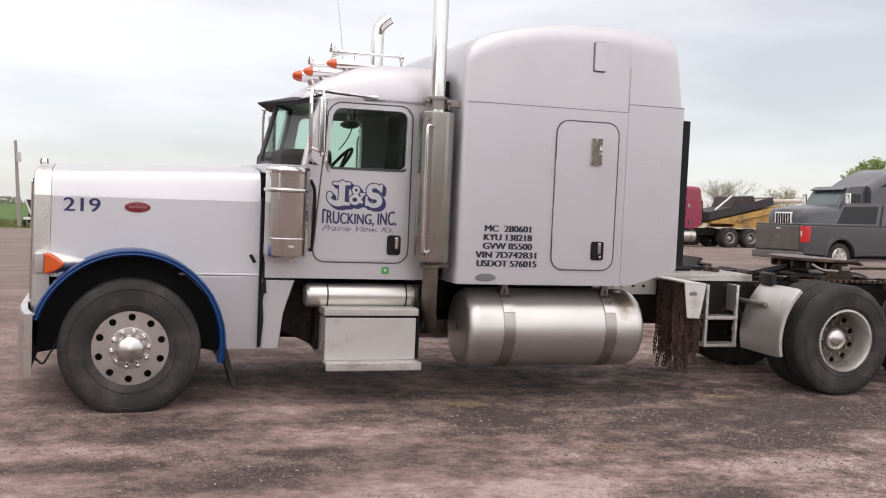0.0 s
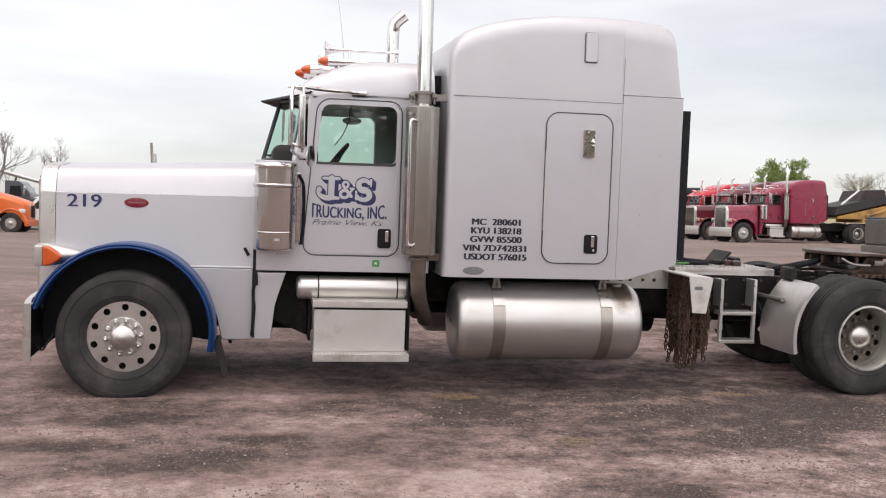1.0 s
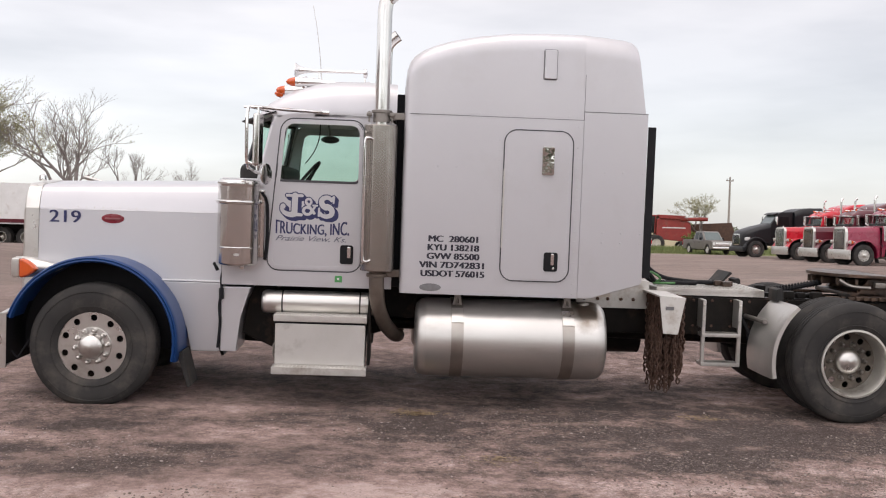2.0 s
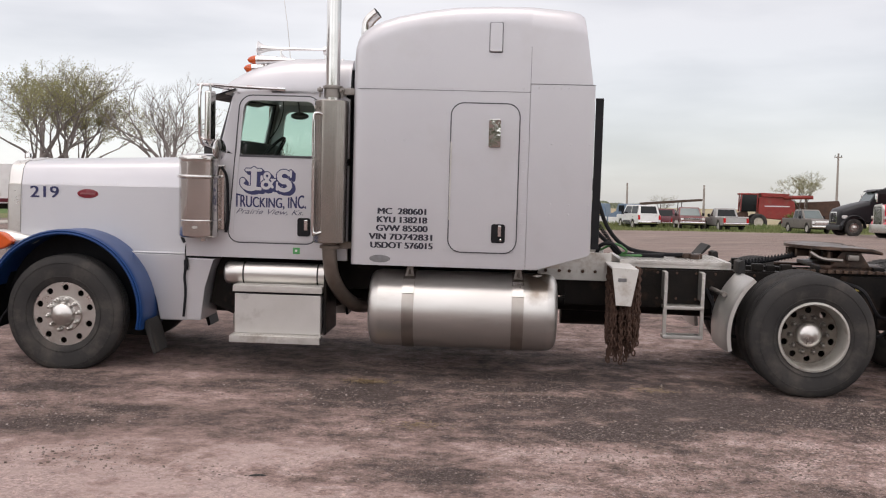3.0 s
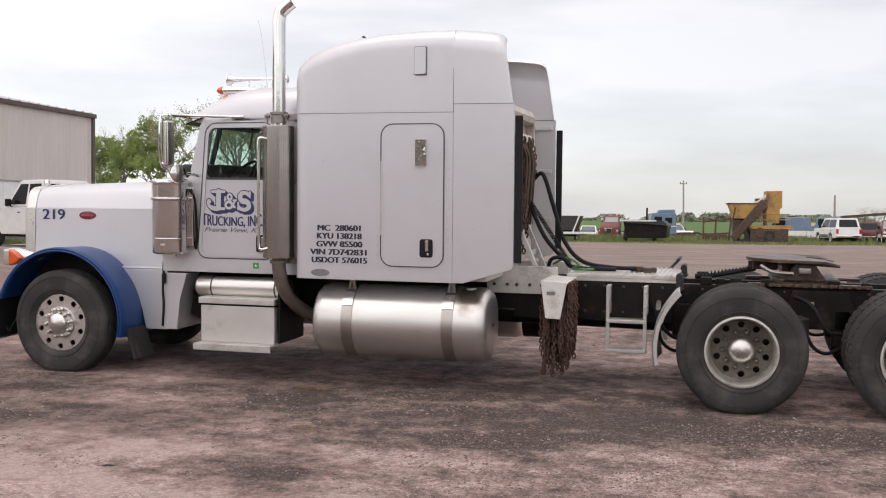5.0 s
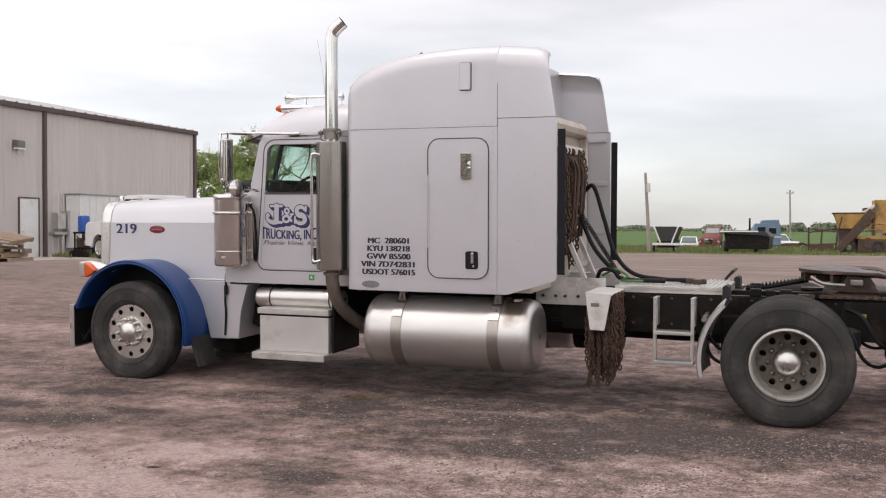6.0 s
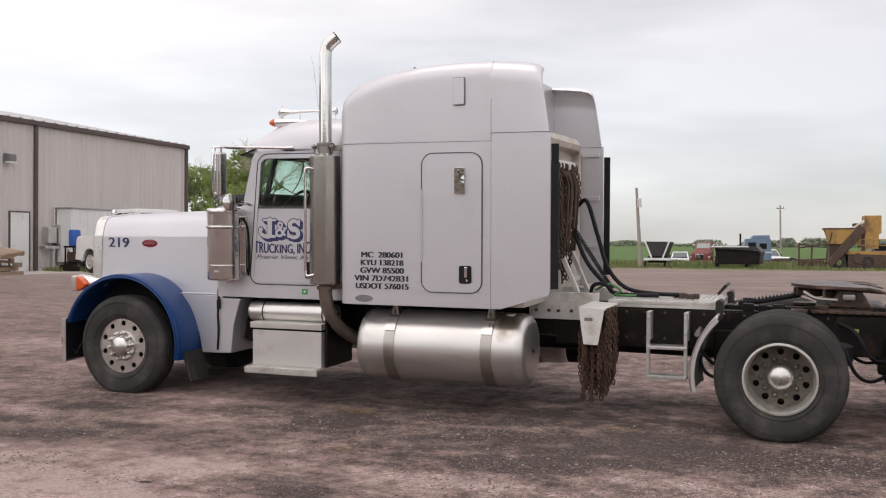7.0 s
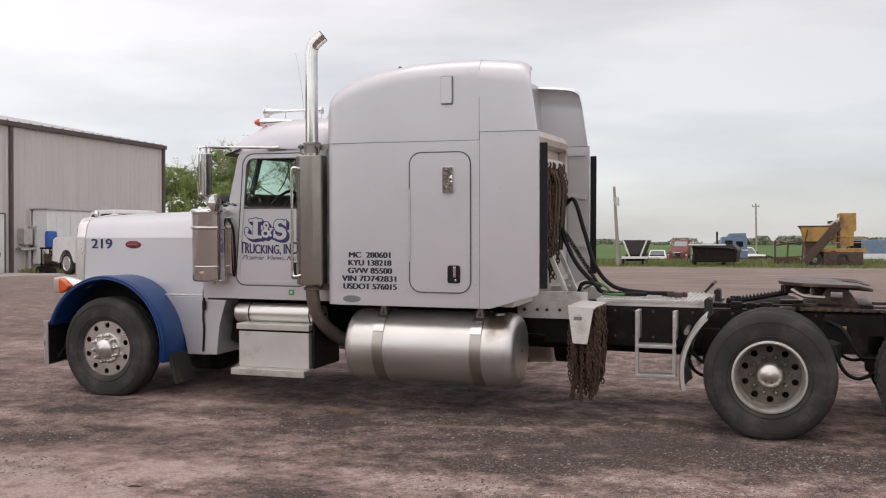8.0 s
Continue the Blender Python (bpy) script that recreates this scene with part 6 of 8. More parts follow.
            ln.new(tint.outputs[0], grey.inputs[s])
        c = mixed(c, grey.outputs[0], grain, "MULTIPLY")
    # a scatter of pale and dark grit everywhere
    dist, shade = cells(52)
    c = mixed(c, mixed((0.075, 0.058, 0.052), (0.460, 0.385, 0.366), span(shade, 0.4, 0.6)), times(times(span(dist, 0.28, 0.18), span(noise_tex(1.7, 8, 0.75), 0.47, 0.58)), 0.75))
    c = mixed(c, mixed((0.240, 0.195, 0.172), (0.185, 0.147, 0.129), span(noise_tex(0.16, 5, 0.6), 0.42, 0.62)), times(span(sp.outputs["Y"], 2.5, 12.0), 0.62))
    # grass beyond the yard
    wob = nd.new("ShaderNodeMath")
    wob.operation = "MULTIPLY_ADD"
    ln.new(noise_tex(0.12, 8), wob.inputs[0])
    wob.inputs[1].default_value = 16.0
    ln.new(sp.outputs["Y"], wob.inputs[2])
    verge = span(wob.outputs[0], 70.0, 75.0)
    grass = mixed((0.115, 0.135, 0.045), (0.20, 0.185, 0.085), span(noise_tex(0.35, 8, 0.7), 0.4, 0.65))
    c = mixed(c, grass, verge)
    field = mixed((0.060, 0.118, 0.026), (0.082, 0.135, 0.036), span(noise_tex(0.02, 6, 0.6), 0.35, 0.65))
    c = mixed(c, field, span(sp.outputs["Y"], 116.0, 122.0))
    # stubble to the right of the young crop
    c = mixed(c, (0.30, 0.255, 0.16), times(span(sp.outputs["X"], 24.0, 36.0), span(sp.outputs["Y"], 112.0, 120.0)))
    ln.new(c, b.inputs["Base Color"])
    b.inputs["Roughness"].default_value = 0.88
    h = nd.new("ShaderNodeMath")
    h.operation = "ADD"
    ln.new(noise_tex(26, 8, 0.75), h.inputs[0])
    ln.new(noise_tex(3, 8, 0.7), h.inputs[1])
    bp = nd.new("ShaderNodeBump")
    bp.inputs["Strength"].default_value, bp.inputs["Distance"].default_value = 0.8, 0.045
    ln.new(h.outputs[0], bp.inputs["Height"])
    ln.new(bp.outputs[0], b.inputs["Normal"])
    return m


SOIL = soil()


def steps(stops):
    out = []
    for (a, b), n in stops:
        out += [a + (b - a) * i / n for i in range(n)]
    return out + [stops[-1][0][1]]


gx = steps([((-2600, -400), 6), ((-400, -60), 10), ((-60, -24), 9), ((-24, 30), 90), ((30, 60), 12), ((60, 400), 10), ((400, 2600), 6)])
gy = steps([((-300, -40), 5), ((-40, -14), 6), ((-14, 10), 60), ((10, 60), 40), ((60, 120), 20), ((120, 400), 10), ((400, 3600), 12)])
verts, faces = [], []
for y in gy:
    for x in gx:
        ripple = 0.012 * noise.noise((x * 0.5, y * 0.7, 0)) if (abs(y + 2) < 12 and -24 < x < 30) else 0
        flat = 1 - smooth01((max(max(-1.2 - x, x - 9, 0), max(-0.8 - y, y - 3.2, 0))) / 1.5)
        verts.append((x, y, ground_z(x, y) + ripple * (1 - flat) - 0.002 * flat))
nx = len(gx)
for j in range(len(gy) - 1):
    for i in range(nx - 1):
        faces.append((j * nx + i, j * nx + i + 1, (j + 1) * nx + i + 1, (j + 1) * nx + i))
gme = bpy.data.meshes.new("ground")
gme.from_pydata(verts, [], faces)
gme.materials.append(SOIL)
for p in gme.polygons:
    p.use_smooth = True
ground = new("ground", gme)
tagged(ground, "packed brown dirt and gravel yard with grass beyond", "ground", kind="structure")


# ---- buildings and vehicles round the yard ----
def on_ground(x, y, rz=0.0, sink=0.0):
    return pose(x, y, ground_z(x, y) - sink, 0, 0, rz)


SIDING = mat("tan_steel_siding", (0.60, 0.555, 0.535), 0.5, 0.15, (0.55, 0.51, 0.49), 0.8, stain=(0.49, 0.45, 0.42), stain_scale=0.5, stain_at=0.64, aniso=(1, 1, 0.15))
TRIM = mat("brown_steel_trim", (0.11, 0.082, 0.078), 0.45, 0.2, (0.085, 0.064, 0.06), 4)
ROOFSTEEL = mat("grey_roof_steel", (0.42, 0.41, 0.41), 0.4, 0.5, (0.35, 0.34, 0.34), 2)
CONCRETE = mat("worn_concrete", (0.43, 0.40, 0.37), 0.85, 0, (0.36, 0.33, 0.30), 1.5, 0.2, 30, stain=(0.26, 0.22, 0.19), stain_scale=0.8, stain_at=0.6)
MAROON = mat("maroon_truck_paint", (0.285, 0.016, 0.055), 0.28, 0.1, (0.24, 0.014, 0.046), 2, coat=0.6)
RED = mat("bright_red_truck_paint", (0.60, 0.014, 0.030), 0.28, 0.1, (0.52, 0.012, 0.026), 2, coat=0.6)
DARKRED = mat("dark_red_truck_paint", (0.115, 0.010, 0.020), 0.30, 0.1, (0.095, 0.009, 0.018), 2, coat=0.6)
CHARCOAL = mat("charcoal_paint", (0.060, 0.060, 0.066), 0.34, 0.2, (0.050, 0.050, 0.055), 2, coat=0.6)
DUSTYGATE = mat("dusty_tailgate_paint", (0.115, 0.100, 0.092), 0.55, 0.1, (0.085, 0.074, 0.068), 3, 0.05, 25)
DARKBUMPER = mat("dusty_dark_bumper", (0.16, 0.14, 0.13), 0.5, 0.3, (0.11, 0.10, 0.09), 4)
GREYPAINT = mat("slate_grey_paint", (0.075, 0.078, 0.086), 0.42, 0.2, (0.062, 0.065, 0.072), 2, coat=0.6)
INKBLACK = mat("glossy_black_paint", (0.008, 0.008, 0.010), 0.4, 0, (0.012, 0.012, 0.014), 2, coat=0.1, spec=0.3)
TAUPECAR = mat("dusty_taupe_paint", (0.20, 0.18, 0.165), 0.36, 0.3, (0.17, 0.155, 0.14), 2, coat=0.3)
SILVERCAR = mat("silver_pickup_paint", (0.34, 0.33, 0.32), 0.32, 0.4, (0.30, 0.29, 0.28), 2, coat=0.4)
ORANGECAB = mat("orange_cab_paint", (0.72, 0.14, 0.012), 0.35, 0, (0.62, 0.12, 0.012), 2, coat=0.4)
YELLOW = mat("faded_machine_yellow", (0.47, 0.275, 0.072), 0.6, 0.05, (0.37, 0.21, 0.06), 1.5, stain=(0.15, 0.09, 0.05), stain_scale=1.2, stain_at=0.56)
FADEDRED = mat("sun_faded_red_paint", (0.16, 0.045, 0.045), 0.5, 0, (0.13, 0.042, 0.042), 2, stain=(0.30, 0.22, 0.19), stain_scale=1.6, stain_at=0.6)
OLDRED = mat("weathered_red_cab_paint", (0.17, 0.035, 0.03), 0.6, 0, (0.13, 0.035, 0.03), 2, stain=(0.12, 0.07, 0.05), stain_scale=1.5, stain_at=0.58)
FIELDRED = mat("faded_implement_red", (0.30, 0.034, 0.028), 0.5, 0.05, (0.24, 0.03, 0.026), 2, stain=(0.22, 0.09, 0.06), stain_scale=1.3, stain_at=0.62)
SKYBLUE = mat("faded_blue_cab_paint", (0.12, 0.19, 0.28), 0.5, 0, (0.15, 0.21, 0.29), 2, stain=(0.25, 0.30, 0.36), stain_scale=1.5, stain_at=0.62)
RUSTY = mat("rust_brown_steel", (0.115, 0.06, 0.042), 0.8, 0.2, (0.075, 0.045, 0.036), 4, 0.15, 20)
WOODGREY = mat("weathered_pallet_wood", (0.33, 0.24, 0.165), 0.8, 0, (0.25, 0.18, 0.125), 8, 0.2, 40, aniso=(1, 8, 8), vary=0.2)
POLEWOOD = mat("weathered_pole_wood", (0.36, 0.32, 0.295), 0.85, 0, (0.27, 0.235, 0.215), 3, aniso=(8, 8, 1))
DARKGLASS = mat("dark_vehicle_glass", (0.010, 0.012, 0.013), 0.10, 0, (0.014, 0.016, 0.017), 2, spec=0.28)
TARP = mat("black_tarp", (0.022, 0.020, 0.022), 0.6, 0, (0.035, 0.03, 0.03), 3, 0.3, 8)
DRUMBLUE = mat("blue_plastic_drum", (0.02, 0.10, 0.42), 0.4, 0)
TARP_BROWN = mat("dark_brown_tarp", (0.05, 0.036, 0.034), 0.7, 0, (0.035, 0.026, 0.026), 3, 0.3, 8)
WINDSCREEN_FAR = mat("pale_reflecting_windscreen", (0.10, 0.13, 0.13), 0.05, 0.3, (0.12, 0.15, 0.15), 2, spec=0.9)
LAMPWHITE = mat("headlamp_lens", (0.75, 0.75, 0.74), 0.12, 0.1)


def place_part(parent, n, bm, material, lab="", smooth=40):
    return part(n, bm, material, parent, lab, smooth)


# steel building
HX, HY1, HY0, HZ0, HZ1 = -21.4, 32.1, -14.0, 0.42, 6.2
hall = thing("steel_hall", "tan ribbed steel workshop hall with dark brown trim", "building")
bm = B()
prof, y = [], HY0
while y < HY1 - 0.3:
    prof += [(HX, y), (HX, y + 0.20), (HX + 0.028, y + 0.225), (HX + 0.028, y + 0.275), (HX, y + 0.30)]
    y += 0.305
prof.append((HX, HY1))
lo = [bm.verts.new((a, b, HZ0)) for a, b in prof]
hi = [bm.verts.new((a, b, HZ1)) for a, b in prof]
for i in range(len(prof) - 1):
    bm.faces.new((lo[i], lo[i + 1], hi[i + 1], hi[i]))
bmesh.ops.remove_doubles(bm, verts=bm.verts[:], dist=1e-5)
place_part(hall, "ribbed_wall", bm, SIDING, "", 20)
bm = B()
box(bm, HX - 16, HX - 0.02, HY0, HY1 - 0.02, HZ0 - 0.3, HZ1 - 0.02)
place_part(hall, "wall_core", bm, SIDING)
bm = B()
prism(bm, [(HX + 0.12, HZ1 + 0.02), (HX - 8, HZ1 + 1.6), (HX - 16.1, HZ1 + 0.02), (HX - 16.1, HZ1 - 0.05), (HX + 0.12, HZ1 - 0.05)], HY0 - 0.1, HY1 + 0.12)
roof = place_part(hall, "roof", bm, ROOFSTEEL)
bm = B()
y = HY0
while y < HY1:
    prism(bm, [(y, HZ1 + 0.02), (y + 0.05, HZ1 + 0.07), (y + 0.11, HZ1 + 0.07), (y + 0.16, HZ1 + 0.02)], HX - 1.5, HX + 0.16, "x")
    y += 0.61
part("roof_rib", bm, ROOFSTEEL, roof, "", kind="stuff")
bm = B()
box(bm, HX + 0.03, HX + 0.17, HY0, HY1 + 0.15, HZ1 - 0.17, HZ1 + 0.02, 0.02)
place_part(hall, "gutter", bm, TRIM, "brown eave gutter")
for y in (19.9, 22.35, HY1):
    bm = B()
    box(bm, HX + 0.03, HX + 0.14, y - 0.09, y + 0.06, HZ0, HZ1 - 0.15, 0.01)
    place_part(hall, "downspout", bm, TRIM, "brown downspout")
bm = B()
box(bm, HX + 0.03, HX + 0.07, 21.05, 22.0, HZ0, 2.72, 0.005)
d = place_part(hall, "door", bm, WHITE, "plain white steel door")
bm = B()
for a in ((21.0, 21.05, HZ0, 2.77), (22.0, 22.05, HZ0, 2.77), (21.05, 22.0, 2.72, 2.77)):
    box(bm, HX + 0.03, HX + 0.09, *a)
part("door_frame", bm, TRIM, d)
bm = B()
tube(bm, [(HX + 0.12, 21.13, 1.5), (HX + 0.12, 21.25, 1.5)], 0.018, 6)
part("knob", bm, ALU, d)
bm = B()
prism(bm, [(HX + 0.03, 4.5), (HX + 0.32, 4.58), (HX + 0.32, 4.82), (HX + 0.03, 4.86)], 20.75, 21.10, bev=0.02)
lampb = place_part(hall, "wall_lamp", bm, ALU_DARK, "grey wall-pack lamp")
bm = B()
box(bm, HX + 0.10, HX + 0.325, 20.74, 21.11, 4.50, 4.56)
part("lamp_lens", bm, LAMPWHITE, lampb)
for y0, y1, z0, z1 in ((22.75, 23.2, 1.6, 2.2), (23.3, 23.75, 1.55, 2.3)):
    bm = B()
    box(bm, HX + 0.03, HX + 0.32, y0, y1, z0, z1, 0.01)
    place_part(hall, "meter_box", bm, ALU, "grey electric meter box")
bm = B()
box(bm, HX + 0.05, HX + 0.30, 22.6, 24.0, 1.38, 1.48)
tube(bm, [(HX + 0.17, 23.2, HZ0), (HX + 0.17, 23.2, 1.4)], 0.06, 8)
place_part(hall, "meter_shelf", bm, ALU)
bm = B()
prism(bm, [(-21.4, 0), (-15.6, 0), (-14.8, 33.5), (-21.4, 33.5)], 0.30, 0.535, "z")
tagged(part("pavement", bm, CONCRETE), "worn concrete apron beside the hall", "pavement", kind="structure")

# white storage box alongside the hall
sb = thing("storage_trailer", "white ribbed storage trailer parked by the hall", "trailer")
bm = B()
box(bm, -21.3, -20.6, 23.44, 30.5, 0.85, 2.93, 0.02)
place_part(sb, "body", bm, WHITE)
bm = B()
for i in range(15):
    box(bm, -20.6, -20.575, 23.54 + i * 0.4, 23.60 + i * 0.4, 0.9, 2.86)
part("side_rib", bm, WHITE, sb, "", kind="stuff")
bm = B()
box(bm, -21.35, -20.54, 23.38, 30.6, 2.93, 2.98, 0.01)
place_part(sb, "roof_rim", bm, ROOFSTEEL)
for y in (25.0, 29.0):
    bm = B()
    box(bm, -21.2, -20.7, y, y + 0.3, 0.53, 0.86)
    place_part(sb, "support", bm, RUSTY)

drum = thing("plastic_drum", "blue plastic drum on a dark steel stand", "drum", pose(-19.72, 22.6, 0.535) @ Matrix.Diagonal((0.74, 0.74, 1, 1)))
bm = B()
lathe(bm, [(0.95, 0.02), (0.95, 0.26), (1.0, 0.29), (1.22, 0.285), (1.24, 0.30), (1.5, 0.285), (1.55, 0.25), (1.56, 0.02)], (0, 0, 0), "z", 20)
place_part(drum, "drum", bm, DRUMBLUE)
bm = B()
for x in (-0.36, 0.30):
    for y in (-0.33, 0.27):
        box(bm, x, x + 0.07, y, y + 0.07, 0.0, 0.95, 0.01)
box(bm, -0.4, 0.4, -0.35, 0.35, 0.88, 0.95, 0.01)
box(bm, -0.4, 0.4, -0.35, 0.35, 0.30, 0.36, 0.01)
place_part(drum, "stand", bm, BLACK)
bm = B()
box(bm, -0.30, 0.25, -0.25, 0.25, 0.36, 0.72, 0.05, 2)
tube(bm, [(-0.2, -0.30, 0.80), (0.05, -0.34, 0.62), (0.30, -0.30, 0.80)], 0.03, 6)
place_part(drum, "pump", bm, RUST_DARK)
bm = B()
prism(bm, [(-0.5, 0.0), (-0.45, 0.22), (0.1, 0.30), (0.62, 0.18), (0.7, 0.0)], -0.55, -0.36, bev=0.02)
place_part(drum, "scrap_sheet", bm, BLACK)


# pallets
def build_pallet_mesh():
    bm = B()
    box(bm, 0, 1.2, 0, 0.095, 0, 0.02, 0.003, 1)
    return mesh_of("plank", bm, WOODGREY, 0)


PLANK = build_pallet_mesh()
bm = B()
box(bm, 0, 1.02, 0, 0.09, 0, 0.09, 0.004, 1)
STRINGER = mesh_of("stringer", bm, WOODGREY, 0)


def pallet(m):
    p = thing("pallet", "weathered wooden shipping pallet in a leaning stack", "pallet", m, "stack of pallets")
    for i in range(3):
        share("stringer", STRINGER, p, pose(0.09 + 0.555 * i, 0, 0.02, 0, 0, 90))
    for i in range(7):
        share("plank", PLANK, p, pose(0, 0.005 + 0.153 * i, 0.111))
    for i in range(3):
        share("plank", PLANK, p, pose(0, 0.02 + 0.44 * i, 0.0))
    return p


z0 = ground_z(-15.2, 14.2)
for i in range(4):
    pallet(pose(-15.5 + rnd.uniform(-0.3, 0.3), 13.1 + rnd.uniform(-0.3, 0.3), z0 + 0.15 * i, 2 * (i % 2), 1.5 * i, 30 + rnd.uniform(-24, 24)))
pallet(pose(-15.2, 12.85, z0 + 0.66, 6, 9, 12))
for i in range(2):
    pallet(pose(-16.7 + 0.05 * i, 12.7, z0 + 0.134 * i, 0, 0, 12 + 6 * i))


# simple road wheel for cars and pickups
def car_wheel_mesh(r):
    bm = B()
    lathe(bm, [(0.02, r * 0.62), (0.0, r * 0.70), (0.0, r * 0.88), (0.03, r * 0.98), (0.05, r), (0.19, r), (0.21, r * 0.98), (0.24, r * 0.85), (0.24, r * 0.3)], n=24)
    t = mesh_of("tyre", bm, RUBBER)
    bm = B()
    lathe(bm, [(0.01, r * 0.66), (-0.005, r * 0.62), (0.03, r * 0.56), (0.05, r * 0.2), (0.03, r * 0.17), (0.028, 0.001)], n=20)
    for k in range(6):
        a = 2 * math.pi * k / 6
        t2 = bmesh.new()
        box(t2, -0.035, 0.035, 0.012, 0.05, r * 0.15, r * 0.6, 0.005, 1)
        join(bm, t2, Matrix.Rotation(a, 4, "Y"))
    return t, mesh_of("rim", bm, ALU)


CAR_TYRE, CAR_RIM = car_wheel_mesh(0.39)


def car_wheel(parent, x, y, far, big=1.0):
    w = new("wheel")
    w.parent = parent
    w.matrix_basis = pose(x, y, 0.39 * big, 0, 0, 180 if far else 0) @ Matrix.Diagonal((big, 1, big, 1))
    share("tyre", CAR_TYRE, w)
    share("rim", CAR_RIM, w)


def arch_profile(L, zb, zt, axles, r, nose=0.1, tail=0.05):
    """Side outline of a car body with round wheel openings, nose at x = 0."""
    pts = []
    for a in axles:
        for k in range(11):
            t = math.pi - math.pi * k / 10
            pts.append((a + r * math.cos(t), zb + r * math.sin(t) * 1.02))
    low = [(0.03, zb + 0.05)] + pts + [(L - 0.02, zb + 0.05)]
    return low + [(L, zb + 0.3), (L - tail, zt), (nose + 0.1, zt - 0.02), (nose * 0.4, zt - 0.10), (0.0, zb + 0.35)]


def car(name, label, m, paint, kind="pickup", L=5.9, W=1.96, H=1.92, lower=None, cab=(1.55, 3.9), category="pickup truck", bed_white=False, crew=True, belt=0.60, dusty=False):
    T = thing(name, label, category, m)
    h = W / 2
    zb, zw = 0.42, H * belt
    ax = (0.95, L - 1.25)
    r = 0.47

    def P(n, bm, mt, lab="", parent=T):
        return part(n, bm, mt, parent, lab)
    bm = B()
    prism(bm, arch_profile(L, zb, zw, ax, r), -h, h, bev=0.03)
    P("body", bm, paint)
    bm = B()
    box(bm, 0.2, L - 0.2, -h + 0.18, h - 0.18, 0.34, zb + 0.5, 0.03)
    P("underbody", bm, PLASTIC)
    c0, c1 = cab
    if kind == "pickup":
        top = [(c0, zw - 0.03), (c0 + 0.75, H), (c1 - 0.25, H), (c1, zw - 0.03)]
    elif kind == "suv":
        top = [(c0, zw - 0.03), (c0 + 0.65, H), (L - 0.35, H - 0.02), (L - 0.05, zw - 0.03)]
        c1 = L - 0.05
    else:
        top = [(c0, zw - 0.03), (c0 + 0.75, H), (c1 - 0.75, H), (c1, zw - 0.03)]
    bm = B()
    # sides lean in towards the roof
    rows = []
    for s in (-1, 1):
        rows.append([(x, s * ((h - 0.05) if z < H - 0.1 else (h - 0.20)), z) for x, z in top])
    loft(bm, [[(x, y, z) for x, y, z in rows[0]], [(x, y, z) for x, y, z in rows[1]]])
    bmesh.ops.bevel(bm, geom=bm.edges[:], offset=0.05, segments=2, affect="EDGES")
    cabin = P("cabin", bm, paint)

    def pane(n, quad, out, glass_mat=None):
        b = B()
        vs = [b.verts.new(Vector(q) + Vector(out) * 0.008) for q in quad]
        v2 = [b.verts.new(Vector(q) - Vector(out) * 0.02) for q in quad]
        b.faces.new(vs), b.faces.new(v2[::-1])
        for i in range(4):
            b.faces.new((vs[i], v2[i], v2[(i + 1) % 4], vs[(i + 1) % 4]))
        part(n, b, glass_mat or DARKGLASS, cabin, "", 0)

    def on_side(s, x0, x1, f0, f1):
        """A pane on the leaning side between heights f0 and f1 (0 at the belt, 1 at the roof)."""
        def pt(x, f):
            return (x, s * (h - 0.05 - 0.15 * f), zw - 0.03 + (H - zw + 0.03) * f)
        return [pt(x0 + (0.75 * f0 if x0 < c0 + 0.3 else 0), f0), pt(x1, f0), pt(x1, f1), pt(x0 + (0.75 * f1 if x0 < c0 + 0.3 else 0), f1)]
    mid = (c0 + c1) / 2 + 0.15
    for s in (-1, 1):
        o = (0, s * 0.97, 0.2)
        pane("side_window", on_side(s, c0 + 0.2, mid - 0.05, 0.12, 0.85), o)
        if crew:
            pane("side_window", on_side(s, mid + 0.05, c1 - 0.33, 0.12, 0.85), o)
    hz = H - zw + 0.03

    def slope(x0, x1, f, yy):
        return (x0 + (x1 - x0) * f, yy * (h - 0.10 - 0.15 * f), zw - 0.03 + hz * f)
    pane("windscreen", [slope(c0, c0 + 0.75, 0.1, -0.92), slope(c0, c0 + 0.75, 0.1, 0.92), slope(c0, c0 + 0.75, 0.88, 0.92), slope(c0, c0 + 0.75, 0.88, -0.92)], Vector((-hz, 0, 0.75)).normalized(), WINDSCREEN_FAR)
    xb = (c1, c1 - 0.25) if kind == "pickup" else ((L - 0.05, L - 0.35) if kind == "suv" else (c1, c1 - 0.75))
    pane("rear_window", [slope(*xb, 0.15, -0.85), slope(*xb, 0.15, 0.85), slope(*xb, 0.85, 0.85), slope(*xb, 0.85, -0.85)], Vector((hz, 0, xb[0] - xb[1])).normalized())
    if kind == "pickup":
        bm = B()
        box(bm, c1 + 0.08, L - 0.08, -h + 0.12, h - 0.12, zw - 0.02, zw + 0.004)
        P("bed_floor", bm, PLASTIC)
        for s in (-1, 1):
            bm = B()
            box(bm, c1 + 0.05, L - 0.02, s * (h - 0.06) - 0.055, s * (h - 0.06) + 0.055, zw - 0.01, zw + 0.05, 0.015)
            P("bed_rail", bm, WHITE if bed_white else paint)
    for x0, x1, mt, n in ((-0.10, 0.06, BRIGHT, "front_bumper"), (L - 0.05, L + 0.13, BRIGHT, "rear_bumper")):
        bm = B()
        low = 0.12 if dusty else 0.0
        box(bm, x0, x1, -h + 0.02, h - 0.02, 0.45 - low, 0.65 - low, 0.03)
        P(n, bm, DARKBUMPER if dusty else mt)
    bm = B()
    box(bm, -0.015, 0.03, -h + 0.32, h - 0.32, 0.72, zw - 0.14, 0.01)
    g = P("grille", bm, BRIGHT)
    for s in (-1, 1):
        bm = B()
